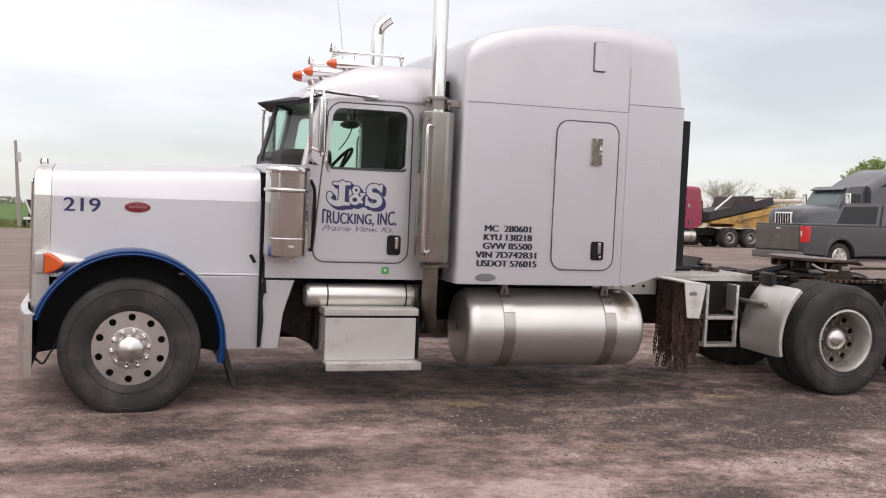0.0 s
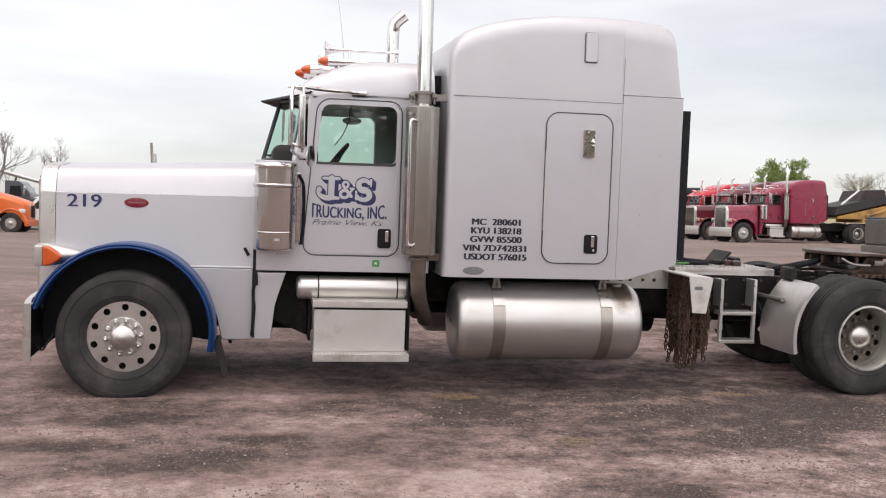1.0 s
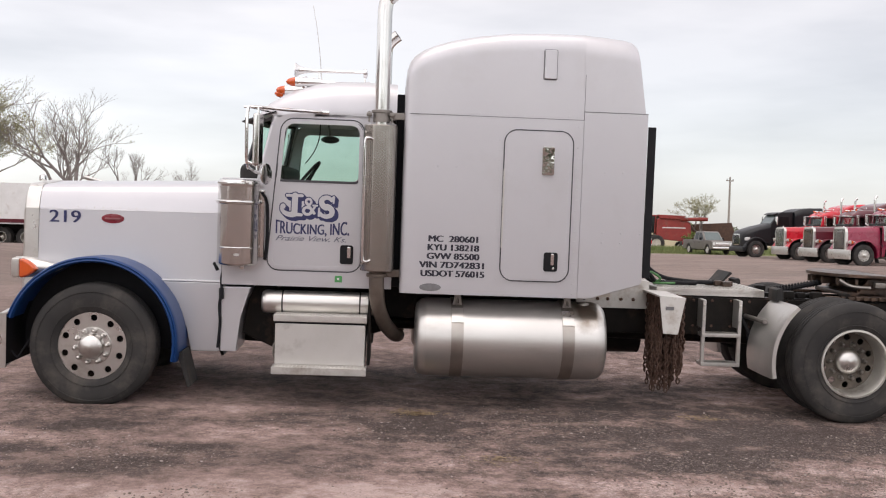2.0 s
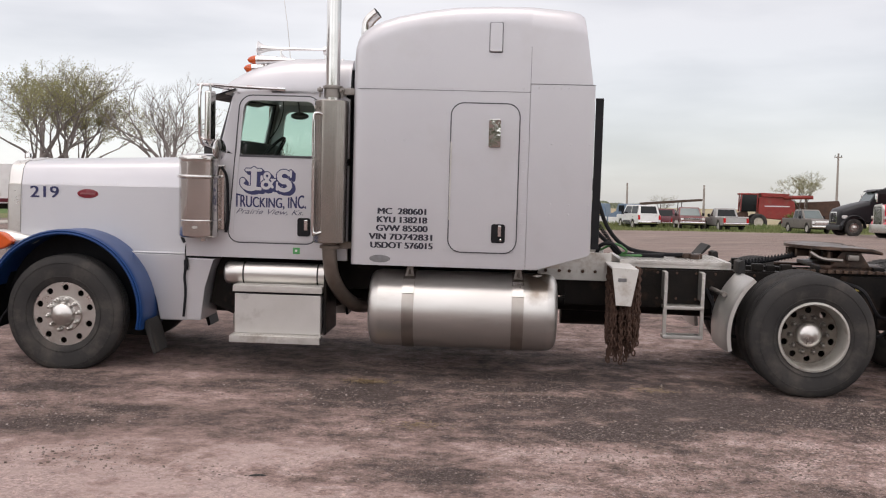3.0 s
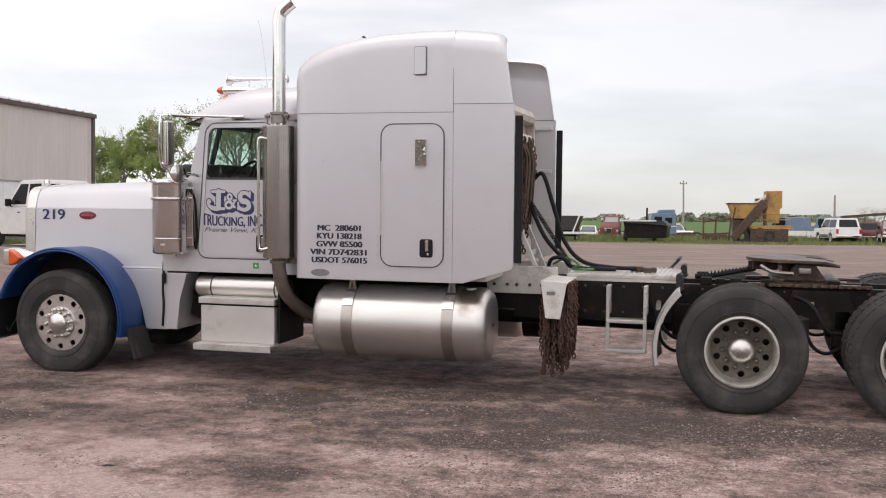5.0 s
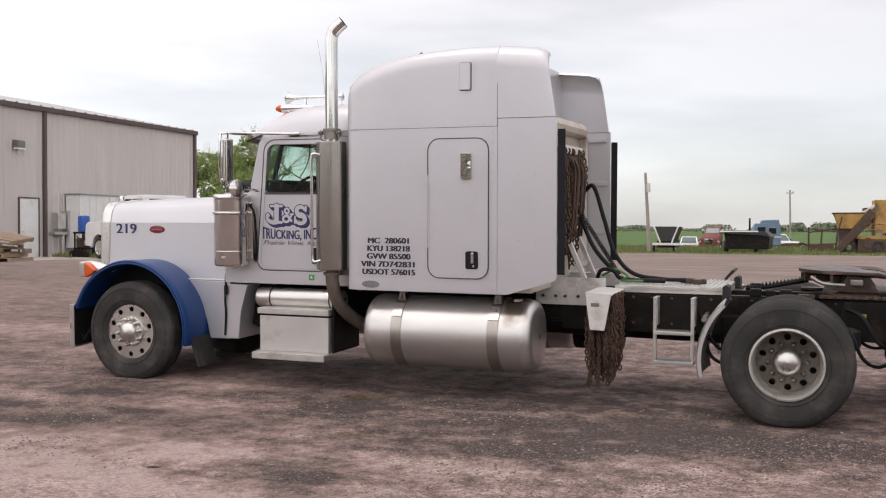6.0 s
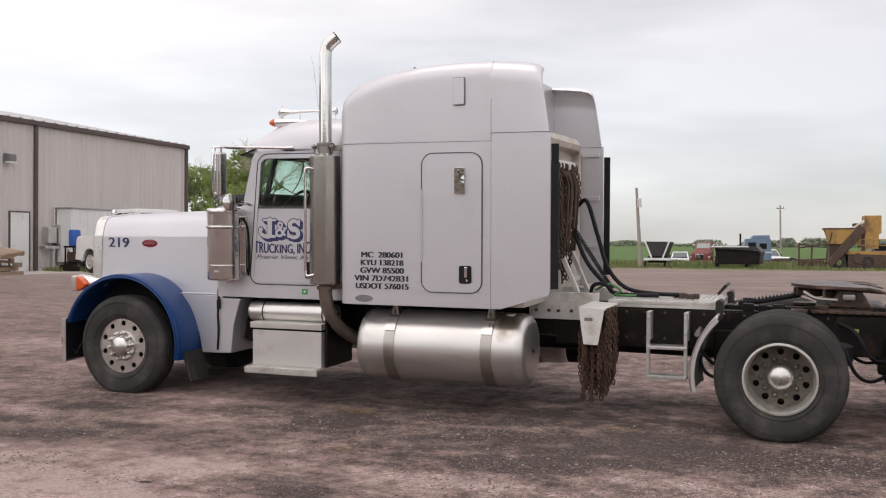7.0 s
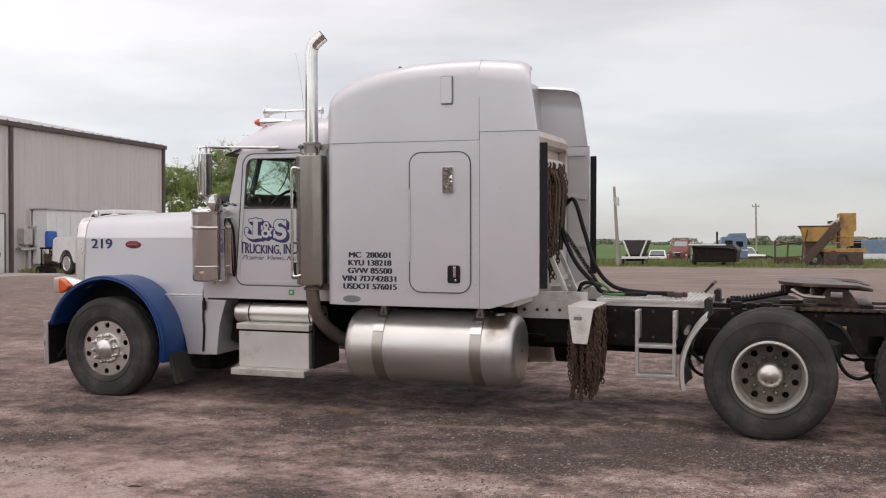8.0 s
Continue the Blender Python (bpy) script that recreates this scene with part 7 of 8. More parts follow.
        box(bm, -0.012, 0.10, s * (h - 0.17) - 0.12, s * (h - 0.17) + 0.12, 0.76, zw - 0.14, 0.02)
        P("headlamp", bm, LAMPWHITE)
        bm = B()
        if not dusty:
            box(bm, L - 0.10, L + 0.015, s * (h - 0.09) - 0.085, s * (h - 0.09) + 0.095, zw - 0.42, zw - 0.05, 0.015)
        elif s > 0:
            # lamp that wraps round the corner of the bed
            prism(bm, [(L - 0.24, zw - 0.02), (L - 0.20, zw - 0.46), (L + 0.02, zw - 0.46), (L + 0.02, zw - 0.02)], h - 0.14, h + 0.02, bev=0.02)
        if len(bm.verts):
            lamp = P("tail_lamp", bm, REDLENS, "red tail lamp")
        if dusty and s > 0:
            bm = B()
            box(bm, L - 0.06, L + 0.028, h - 0.10, h - 0.05, zw - 0.30, zw - 0.14, 0.01)
            part("reversing_lens", bm, LAMPWHITE, lamp)
        bm = B()
        box(bm, c0 + 0.45, c0 + 0.57, s * (h + 0.10) - 0.09, s * (h + 0.10) + 0.09, zw + 0.02, zw + 0.26, 0.03)
        tube(bm, [(c0 + 0.5, s * (h - 0.05), zw), (c0 + 0.5, s * (h + 0.1), zw + 0.08)], 0.02, 6)
        P("door_mirror", bm, PLASTIC)
        for x in ((c0 + 0.9, mid + 0.5) if crew else (c0 + 0.9,)):
            bm = B()
            box(bm, x, x + 0.14, s * h - 0.012, s * h + 0.012, zw - 0.2, zw - 0.16, 0.005)
            P("door_handle", bm, PLASTIC)
        if lower:
            bm = B()
            box(bm, ax[0] + 0.55, ax[1] - 0.55, s * h - 0.008, s * h + 0.008, zb + 0.04, zb + 0.28)
            P("lower_panel", bm, lower)
    if dusty:
        bm = B()
        box(bm, L - 0.03, L + 0.022, -h + 0.03, h - 0.16, 0.56, zw - 0.01, 0.03, 2)
        for v in bm.verts:
            v.co.x += 0.02 * math.sin((v.co.z - 0.56) * 4)
        gate = P("tailgate", bm, DUSTYGATE, "dusty brown-grey tailgate")
        bm = B()
        box(bm, L + 0.012, L + 0.042, -0.09, 0.09, zw - 0.12, zw - 0.07, 0.01)
        part("gate_handle", bm, BRIGHT, gate)
        bm = B()
        lathe(bm, [(L + 0.01, 0.11), (L + 0.046, 0.10), (L + 0.048, 0.001)], (0, 0, 0), "x", 20)
        for v in bm.verts:
            v.co.y, v.co.z = v.co.y * 1.2, v.co.z * 0.5 + zw - 0.30
        part("oval_badge", bm, DARKBUMPER, gate)
        for x in ax:
            for s in (-1, 1):
                bm = B()
                lathe(bm, [(s * h - s * 0.05, r * 0.99), (s * h + s * 0.05, r * 1.0), (s * h + s * 0.05, r * 1.16), (s * h - s * 0.03, r * 1.22)], (x, 0, zb), "y", 24, 0.0, math.pi)
                P("fender_flare", bm, paint)
    for x in ax:
        car_wheel(T, x, -h + 0.01, False)
        car_wheel(T, x, h - 0.01, True)
    return T


def nose_to(dx, dy):
    """The turn that points a vehicle's nose (its -x) along (dx, dy)."""
    return math.degrees(math.atan2(-dy, -dx))


# white pickup beside the hall, charcoal pickup across the yard, the line of vehicles along the grass
car("pickup_truck", "white pickup truck parked nose to the hall", pose(-17.9, 21.9, 0.535, 0, 0, nose_to(-0.93, 0.37)), WHITE, L=6.2, H=2.2, W=2.05)
car("pickup_truck", "charcoal crew-cab pickup truck with red tail lamps", on_ground(23.44, 16.41, nose_to(0.9978, 0.0663)), CHARCOAL, L=6.2, H=1.9, cab=(1.4, 3.55), belt=0.65, dusty=True)


def by_rear(x, y, nx, ny, L):
    n = Vector((nx, ny)).normalized()
    return on_ground(x + n.x * L, y + n.y * L, nose_to(nx, ny))


car("suv", "white sport utility vehicle parked on the grass", by_rear(15.75, 75.0, -0.25, 0.97, 4.9), WHITE, "suv", 4.9, 1.95, 1.98, CHARCOAL, (1.2, 4.6), "car")
car("pickup_truck", "dark red pickup truck behind the white car", by_rear(17.6, 80.5, 0.3, 0.95, 5.4), DARKRED, L=5.4, H=1.8)
car("pickup_truck", "old red and white pickup truck with a chrome grille", on_ground(18.75, 72.4, nose_to(-0.05, -1)), FADEDRED, L=5.3, H=1.78, lower=WHITE, crew=False, cab=(1.6, 3.2))
car("pickup_truck", "old grey pickup truck with a white-topped bed", by_rear(21.55, 70.0, -0.12, 0.99, 5.3), SILVERCAR, L=5.3, H=1.76, crew=False, cab=(1.6, 3.2), bed_white=True)
car("pickup_truck", "silver crew-cab pickup truck", on_ground(26.7, 65.8, nose_to(0.16, -0.987)) @ Matrix.Diagonal((0.84, 0.84, 0.90, 1)), TAUPECAR, L=5.9, H=1.92)
car("car", "white sedan parked in the grass", on_ground(-6.3, 92, nose_to(0.1, -1)), WHITE, "sedan", 4.8, 1.8, 1.42, None, (1.3, 4.2), "car")
car("pickup_truck", "pale pickup truck behind the blue cab", on_ground(2.9, 96, nose_to(0.5, -0.85)), WHITE, L=5.2, H=1.75, crew=False, cab=(1.6, 3.2))


# other long-nosed trucks in a row
def row_truck(x, y, paint, label):
    build_truck("semi_truck", label, on_ground(x, y, 2.5), paint, paint, False, "row of parked trucks")


row_truck(24.3, 38.0, MAROON, "maroon long-nosed semi truck with a tall sleeper")
row_truck(24.5, 42.1, DARKRED, "dark red long-nosed semi truck parked in the row")
row_truck(24.55, 46.1, RED, "bright red long-nosed semi truck parked in the row")


def rounded_truck(name, label, m, paint, sleeper=True, group="", brow=True, rise=0.0, front=0.0):
    """A truck with a sloping, rounded nose."""
    T = thing(name, label, "truck", m, group)

    def P(n, bm, mt, lab="", parent=T):
        return part(n, bm, mt, parent, lab)
    bm = B()
    rings = []
    for x, half, zt, zb in ((-0.78, 0.50, 1.34, 0.55), (-0.74, 0.76, 1.46, 0.5), (-0.60, 0.94, 1.56, 0.5), (-0.2, 1.0, 1.70, 0.95), (0.3, 1.0, 1.86, 1.0), (0.95, 0.93, 2.02, 0.8)):
        zt += front * (0.95 - x) / 1.73
        rings.append([(x, YC - half, zb), (x, YC - half, zt - 0.25), (x, YC - half + 0.06, zt - 0.12), (x, YC - half + 0.22, zt - 0.02), (x, YC, zt + 0.03),
                      (x, YC + half - 0.22, zt - 0.02), (x, YC + half - 0.06, zt - 0.12), (x, YC + half, zt - 0.25), (x, YC + half, zb)])
    loft(bm, rings)
    P("hood", bm, paint)
    for far in (False, True):
        bm = B()
        lathe(bm, [(0.02, 0.64), (-0.01, 0.66), (0.02, 0.70), (0.30, 0.74), (0.6, 0.74)], (0, 0, 0.5), "y", 20, radians(-5), radians(185))
        if far:
            for v in bm.verts:
                v.co.y = 2 * YC - v.co.y
        P("fender", bm, paint)
        bm = B()
        k = (lambda a: 2 * YC - a) if far else (lambda a: a)
        box(bm, -0.66, -0.36, *sorted((k(0.06), k(0.40))), 0.98, 1.18, 0.05)
        P("headlamp", bm, LAMPWHITE)
        bm = B()
        box(bm, 1.18, 1.26, *sorted((k(-0.06), k(0.14))), 1.95, 2.45, 0.03)
        tube(bm, [(1.22, k(0.1), 2.3), (1.28, k(0.3), 2.3)], 0.02, 6)
        P("mirror", bm, BRIGHT)
        bm = B()
        prism(bm, [(1.42, 1.86), (1.48, 2.44), (2.05, 2.44), (2.1, 1.86)], k(0.232), k(0.25))
        P("door_window", bm, DARKGLASS)
    bm = B()
    box(bm, -0.83 if front else -0.80, -0.75, YC - 0.42, YC + 0.42, 0.70, 1.38 + front, 0.04)
    g = P("grille", bm, BRIGHT)
    for i in range(6):
        bm = B()
        x = -0.83 if front else -0.80
        box(bm, x - 0.006, x, YC - 0.34 + i * 0.12, YC - 0.26 + i * 0.12, 0.76, 1.32 + front)
        P("slot", bm, PLASTIC, "", g)
    bm = B()
    box(bm, -0.84, -0.62, 0.03, 2 * YC - 0.03, 0.32, 0.62, 0.06)
    P("bumper", bm, paint)
    bm = B()
    prism(bm, [(0.95, 0.75), (0.95, 1.96), (1.42, 2.62), (1.6, 2.72), (2.35, 2.76), (2.35, 0.75)], 0.24, 2 * YC - 0.24, bev=0.06)
    P("cab", bm, paint)
    bm = B()
    q = [(1.0, 0.36, 2.03), (1.0, 2 * YC - 0.36, 2.03), (1.385, 2 * YC - 0.42, 2.57), (1.385, 0.42, 2.57)]
    nrm = Vector((-0.78, 0, 0.62))
    a = [bm.verts.new(Vector(p) + nrm * 0.012) for p in q]
    b = [bm.verts.new(Vector(p) - nrm * 0.03) for p in q]
    bm.faces.new(a), bm.faces.new(b[::-1])
    for i in range(4):
        bm.faces.new((a[i], b[i], b[(i + 1) % 4], a[(i + 1) % 4]))
    P("windscreen", bm, WINDSCREEN_FAR)
    if brow:
        bm = B()
        prism(bm, [(1.22, 2.56), (1.45, 2.67), (1.45, 2.70), (1.20, 2.59)], 0.32, 2 * YC - 0.32)
        P("sun_visor", bm, paint)
    if sleeper:
        bm = B()
        rings = []
        lag = 0.55 if front else 0.0
        for x, z, i in ((2.36, 2.76, 0.05), (2.5 + lag * 0.5, 2.98, 0.02), (2.8 + lag, 3.25, 0), (3.3 + lag, 3.42, 0), (4.0 + lag * 0.3, 3.45, 0), (4.35, 3.43, 0)):
            rings.append(sleeper_section(x, 0.85, 2.74 + (z - 2.74) * (1 + rise) if z > 2.74 else z, YC + 0.01 - i, 0.3))
        loft(bm, rings)
        P("sleeper", bm, paint)
        bm = B()
        if not rise:
            prism(bm, [(2.8, 2.72), (3.3, 3.02), (4.1, 3.08), (4.1, 2.76)], -0.022, 0.02)
            P("sleeper_window", bm, DARKGLASS)
    for far in (False, True):
        k = (lambda a: 2 * YC - a) if far else (lambda a: a)
        bm = B()
        lathe(bm, [(2.5, 0.02), (2.52, 0.3), (3.8, 0.3), (3.82, 0.02)], (0, k(0.32), 0.58), "x", 24)
        P("fuel_tank", bm, TANK_ALU)
        bm = B()
        box(bm, -0.5, 7.9, *sorted((k(0.75), k(0.84))), 0.69, 0.96)
        P("frame_rail", bm, BLACK)
        wheel(T, 0, far, False, 5)
        wheel(T, 5.6, far, True, 5)
        wheel(T, 6.9, far, True, 15)
    return T


rounded_truck("semi_truck", "black rounded-nose semi truck with a sleeper", on_ground(23.9, 51.0, 4), INKBLACK, True, "row of parked trucks", True, -0.62)
rounded_truck("semi_truck", "slate grey rounded-nose semi truck with a high sleeper", on_ground(23.6, 22.2, 8), GREYPAINT, True, front=0.36)
# orange truck with a white box trailer by the trees
rounded_truck("semi_truck", "orange day-cab semi truck facing the yard", on_ground(-10.85, 47.2, 178), ORANGECAB, False, "", False)
rounded_truck("semi_truck", "dark grey day-cab semi truck behind the orange one", on_ground(-10.7, 55.2, 178), GREYPAINT, False, "", False)
FLAT_AT = on_ground(-13.0, 51.2, nose_to(-0.95, -0.31))
flat = car("pickup_truck", "white pickup truck with a dark flat bed", FLAT_AT, WHITE, L=5.2, H=1.85, crew=False, cab=(1.3, 2.65))
bm = B()
box(bm, 2.72, 6.0, -1.12, 1.12, 0.98, 1.12, 0.02)
box(bm, 2.80, 5.9, -1.04, 1.04, 0.62, 0.98, 0.02)
part("flat_bed", bm, TARP, flat, "dark steel flat bed")
bm = B()
for y in (-1.05, -0.35, 0.35, 0.98):
    box(bm, 2.74, 2.80, y, y + 0.06, 1.10, 1.75, 0.008)
box(bm, 2.74, 2.80, -1.05, 1.04, 1.70, 1.76, 0.008)
part("headboard", bm, TARP, flat)
bale = thing("hay_bale", "round straw-coloured hay bale lying on the flat bed", "hay bale", FLAT_AT @ pose(3.1, 0, 1.70))
STRAWCOL = mat("dry_straw", (0.36, 0.27, 0.16), 0.85, 0, (0.24, 0.17, 0.095), 14, 0.4, 30, aniso=(0.3, 2, 2))
bm = B()
lathe(bm, [(0.0, 0.02), (0.0, 0.50), (0.05, 0.57), (0.4, 0.585), (1.0, 0.575), (1.6, 0.585), (1.92, 0.56), (1.96, 0.49), (1.97, 0.02)], (0, 0, 0), "x", 28)
for v in bm.verts:
    v.co += Vector((0, 1, 1)) * 0.03 * noise.noise(v.co * 4)
part("straw_roll", bm, STRAWCOL, bale)
au = thing("grain_auger", "long pale grain auger tube rising behind the parked trucks", "auger", on_ground(-14.3, 60.0))
bm = B()
tube(bm, [(-3.7, 0, 4.3), (3.8, 0, 2.3)], 0.13, 12)
place_part(au, "tube", bm, ALU)
for s in (-0.5, 0.5):
    bm = B()
    tube(bm, [(-0.6, s, -0.3), (0.4, 0, 3.2)], 0.05, 6)
    place_part(au, "leg", bm, RUSTY)
bm = B()
tube(bm, [(3.5, 0, -0.3), (3.5, 0, 2.4)], 0.05, 6)
place_part(au, "leg", bm, RUSTY)
bm = B()
box(bm, 3.5, 4.3, -0.35, 0.35, 1.9, 2.5, 0.04)
place_part(au, "intake_hopper", bm, ALU)
bt = thing("box_trailer", "long white box trailer with a dark red stripe", "trailer", on_ground(-15.4, 45.0))
bm = B()
box(bm, -15, 0, -0.05, 2.5, 1.15, 3.28, 0.03)
place_part(bt, "body", bm, WHITE)
bm = B()
box(bm, -15, 0, -0.062, -0.052, 1.22, 1.42)
place_part(bt, "stripe", bm, DARKRED)
for x in (-14.2, -12.9):
    for y, far in ((0.0, False), (2.4, True)):
        w = new("wheel")
        w.parent = bt
        w.matrix_basis = pose(x, y, 0.5, 0, 0, 180 if far else 0)
        share("tyre", TYRE, w), share("rim", DRIM, w), share("wheel_disc", DDISC, w)
bm = B()
box(bm, -14.8, -0.1, 0.8, 1.7, 0.85, 1.16)
box(bm, -2.6, -2.4, 0.4, 0.55, 0.0, 1.15)
box(bm, -2.6, -2.4, 1.9, 2.05, 0.0, 1.15)
place_part(bt, "undercarriage", bm, BLACK)

# yellow side-dump trailer behind the maroon truck
sd = thing("dump_trailer", "faded yellow side-dump trailer with a rolled black tarp", "trailer", on_ground(24.5, 38.1, 2.5))
bm = B()
prism(bm, [(5.0, 1.24), (5.0, 1.34), (9.4, 2.28), (14.6, 2.38), (15.0, 1.24)], 0.12, 2.26, bev=0.02)
place_part(sd, "tub", bm, YELLOW)
bm = B()
prism(bm, [(4.9, 1.40), (5.0, 1.85), (8.9, 2.72), (9.0, 2.30)], 0.16, 2.2, bev=0.02)
place_part(sd, "front_apron", bm, TARP)
for z0, z1, xx in ((1.42, 2.2, 10.4), (1.34, 1.9, 8.2)):
    bm = B()
    tube(bm, [(6.6, 0.08, z0), (xx, 0.08, z1)], 0.05, 8)
    place_part(sd, "brace", bm, YELLOW)
bm = B()
prism(bm, [(6.35, 2.14), (6.6, 2.70), (7.75, 2.76), (7.85, 2.42)], 0.25, 2.1, bev=0.04)
place_part(sd, "tarp", bm, TARP_BROWN, "dark folded tarp")
bm = B()
tube(bm, [(7.8, 0.3, 2.46), (12.4, 0.3, 2.62)], 0.12, 10)
place_part(sd, "tarp_roll", bm, BEIGE)
bm = B()
tube(bm, [(5.2, 0.1, 1.95), (6.2, 0.1, 2.70)], 0.05, 6)
place_part(sd, "tarp_arm", bm, WHITE)
bm = B()
box(bm, 6.4, 15.2, 0.05, 2.33, 1.06, 1.24, 0.02)
place_part(sd, "frame", bm, YELLOW)
for x in (13.0, 14.3):
    for y, far in ((0.0, False), (2.38, True)):
        w = new("wheel")
        w.parent = sd
        w.matrix_basis = pose(x, y, 0.5, 0, 0, 180 if far else 0)
        share("tyre", TYRE, w), share("rim", DRIM, w), share("wheel_disc", DDISC, w)

# red combine harvester
cb = thing("combine_harvester", "faded red combine harvester in the weeds", "harvester", on_ground(29.0, 101.0, -6) @ Matrix.Diagonal((1.04, 0.94, 1.04, 1)))


def CB(n, bm, mt, lab=""):
    return part(n, bm, mt, cb, lab)


bm = B()
prism(bm, [(1.6, 1.3), (1.65, 3.25), (2.0, 3.5), (4.5, 3.4), (5.1, 2.9), (5.2, 1.6), (4.2, 1.1)], -1.3, 1.3, bev=0.08)
CB("body", bm, FIELDRED)
bm = B()
prism(bm, [(1.9, 3.4), (1.75, 3.8), (4.6, 3.72), (4.3, 3.35)], -1.5, 1.5, bev=0.04)
CB("grain_tank", bm, FIELDRED)
bm = B()
prism(bm, [(-0.1, 1.9), (0.05, 3.6), (1.55, 3.6), (1.55, 1.9)], -0.95, 0.95, bev=0.06)
CB("operator_cab", bm, DARKGLASS)
bm = B()
box(bm, -0.25, 1.7, -1.0, 1.0, 3.6, 3.75, 0.04)
for x in (-0.1, 1.5):
    for y in (-0.95, 0.95):
        tube(bm, [(x, y, 1.9), (x + 0.05, y, 3.6)], 0.06, 6)
CB("cab_frame", bm, FIELDRED)
bm = B()
tube(bm, [(4.0, -1.3, 3.35), (6.8, -1.4, 3.42)], 0.2, 10)
CB("unloading_auger", bm, FIELDRED)
bm = B()
prism(bm, [(-1.8, 0.5), (-1.8, 1.2), (0.6, 2.1), (0.8, 1.1)], -0.6, 0.6, bev=0.04)
CB("feeder_house", bm, RUSTY)
bm = B()
box(bm, 2.2, 4.6, -1.315, -1.303, 2.42, 2.52)
CB("side_stripe", bm, WHITE)
for x, r, w2 in ((1.6, 0.85, 0.6), (4.5, 0.55, 0.4)):
    for s in (-1, 1):
        bm = B()
        lathe(bm, [(0, r * 0.55), (0, r * 0.9), (0.08, r), (w2 - 0.08, r), (w2, r * 0.9), (w2, r * 0.55)], (x, s * 1.5 - w2 / 2, r), "y", 24)
        CB("tyre", bm, RUBBER)
        bm = B()
        lathe(bm, [(0.02, r * 0.58), (0.10, r * 0.5), (0.1, 0.02), (w2 - 0.1, 0.02), (w2 - 0.1, r * 0.5), (w2 - 0.02, r * 0.58)], (x, s * 1.5 - w2 / 2, r), "y", 20)
        CB("wheel_disc", bm, BEIGE)

# yellow crusher plant
cr = thing("crushing_plant", "faded yellow portable crushing plant with a dark conveyor", "machine", on_ground(6.85, 70.5, 4) @ Matrix.Diagonal((0.96, 1, 1.10, 1)))


def CR(n, bm, mt, lab=""):
    return part(n, bm, mt, cr, lab)


bm = B()
prism(bm, [(0.0, 2.5), (0.25, 1.65), (2.4, 1.65), (2.5, 2.5), (2.45, 2.62), (-0.15, 2.62)], -0.8, 0.9, bev=0.03)
CR("hopper", bm, YELLOW)
bm = B()
box(bm, -0.2, 2.5, -0.85, 0.95, 2.62, 2.70, 0.02)
CR("hopper_rim", bm, RUSTY)
bm = B()
prism(bm, [(2.65, 1.35), (2.65, 3.5), (3.82, 3.5), (3.82, 2.35), (3.62, 2.3), (3.62, 1.35)], -0.9, 0.9, bev=0.03)
CR("tower", bm, YELLOW, "tall yellow box tower")
bm = B()
box(bm, 1.4, 4.5, -0.9, 0.9, 0.98, 1.20, 0.02)
box(bm, 3.2, 4.7, -0.95, 0.95, 0.95, 1.02, 0.02)
CR("deck", bm, YELLOW)
bm = B()
prism(bm, [(0.0, 0.45), (0.35, 0.10), (2.75, 2.50), (2.30, 2.95)], -1.15, -0.75, bev=0.03)
CR("conveyor", bm, RUST_DARK, "dark sloping conveyor")
bm = B()
tube(bm, [(1.8, -0.6, 2.6), (2.7, -0.6, 3.1)], 0.16, 10)
CR("feed_pipe", bm, BEIGE)
bm = B()
box(bm, 1.5, 4.3, -0.92, 0.8, 0.10, 0.98, 0.05)
box(bm, 0.25, 1.4, -0.6, 0.7, 0.6, 1.65, 0.03)
CR("machinery", bm, RUST_DARK)
for i in range(5):
    bm = B()
    x, z = 0.35 + 0.45 * i, 0.42 + 0.46 * i
    tube(bm, [(x, -1.22, z), (x, -0.68, z)], 0.06, 8)
    CR("roller", bm, RUSTY)
for k in range(4):
    bm = B()
    x = 2.75 + 0.27 * k
    box(bm, x, x + 0.05, -0.93, -0.90, 2.35, 3.45)
    CR("stiffener", bm, YELLOW)
for x in (0.2, 0.75, 1.3, 1.85, 2.3):
    bm = B()
    prism(bm, [(x, 1.68), (x + 0.06, 1.68), (x + 0.02, 2.6), (x - 0.04, 2.6)], -0.84, -0.79)
    CR("hopper_rib", bm, YELLOW)
for pts in ([(2.2, -0.92, 1.2), (2.2, -0.92, 1.95), (4.4, -0.92, 1.95), (4.4, -0.92, 1.2)], [(2.2, -0.92, 1.58), (4.4, -0.92, 1.58)], [(3.3, -0.92, 1.2), (3.3, -0.92, 1.95)]):
    bm = B()
    tube(bm, pts, 0.03, 6)
    CR("hand_rail", bm, YELLOW)
for x0, x1, z0, z1 in ((0.35, 1.9, 0.1, 1.65), (1.5, 2.7, 1.0, 0.2), (2.7, 3.6, 0.2, 1.0), (0.0, 0.4, 0.9, 2.4)):
    bm = B()
    tube(bm, [(x0, -0.9, z0), (x1, -0.9, z1)], 0.05, 6)
    CR("strut", bm, RUST_DARK)
bm = B()
lathe(bm, [(-0.98, 0.02), (-0.98, 0.34), (-0.86, 0.36), (-0.84, 0.02)], (2.2, 0, 0.72), "y", 18)
CR("flywheel", bm, RUST_DARK)
bm = B()
box(bm, 2.75, 3.5, -0.95, -0.6, 0.35, 0.9, 0.04)
box(bm, 2.5, 2.72, -0.9, -0.3, 1.2, 2.5, 0.02)
box(bm, 1.9, 2.4, -0.7, 0.2, 2.68, 3.0, 0.03)
CR("engine_box", bm, RUST_DARK)
for x in (0.4, 3.9):
    for y in (-0.85, 0.6):
        bm = B()
        box(bm, x, x + 0.12, y, y + 0.2, -0.1, 1.0)
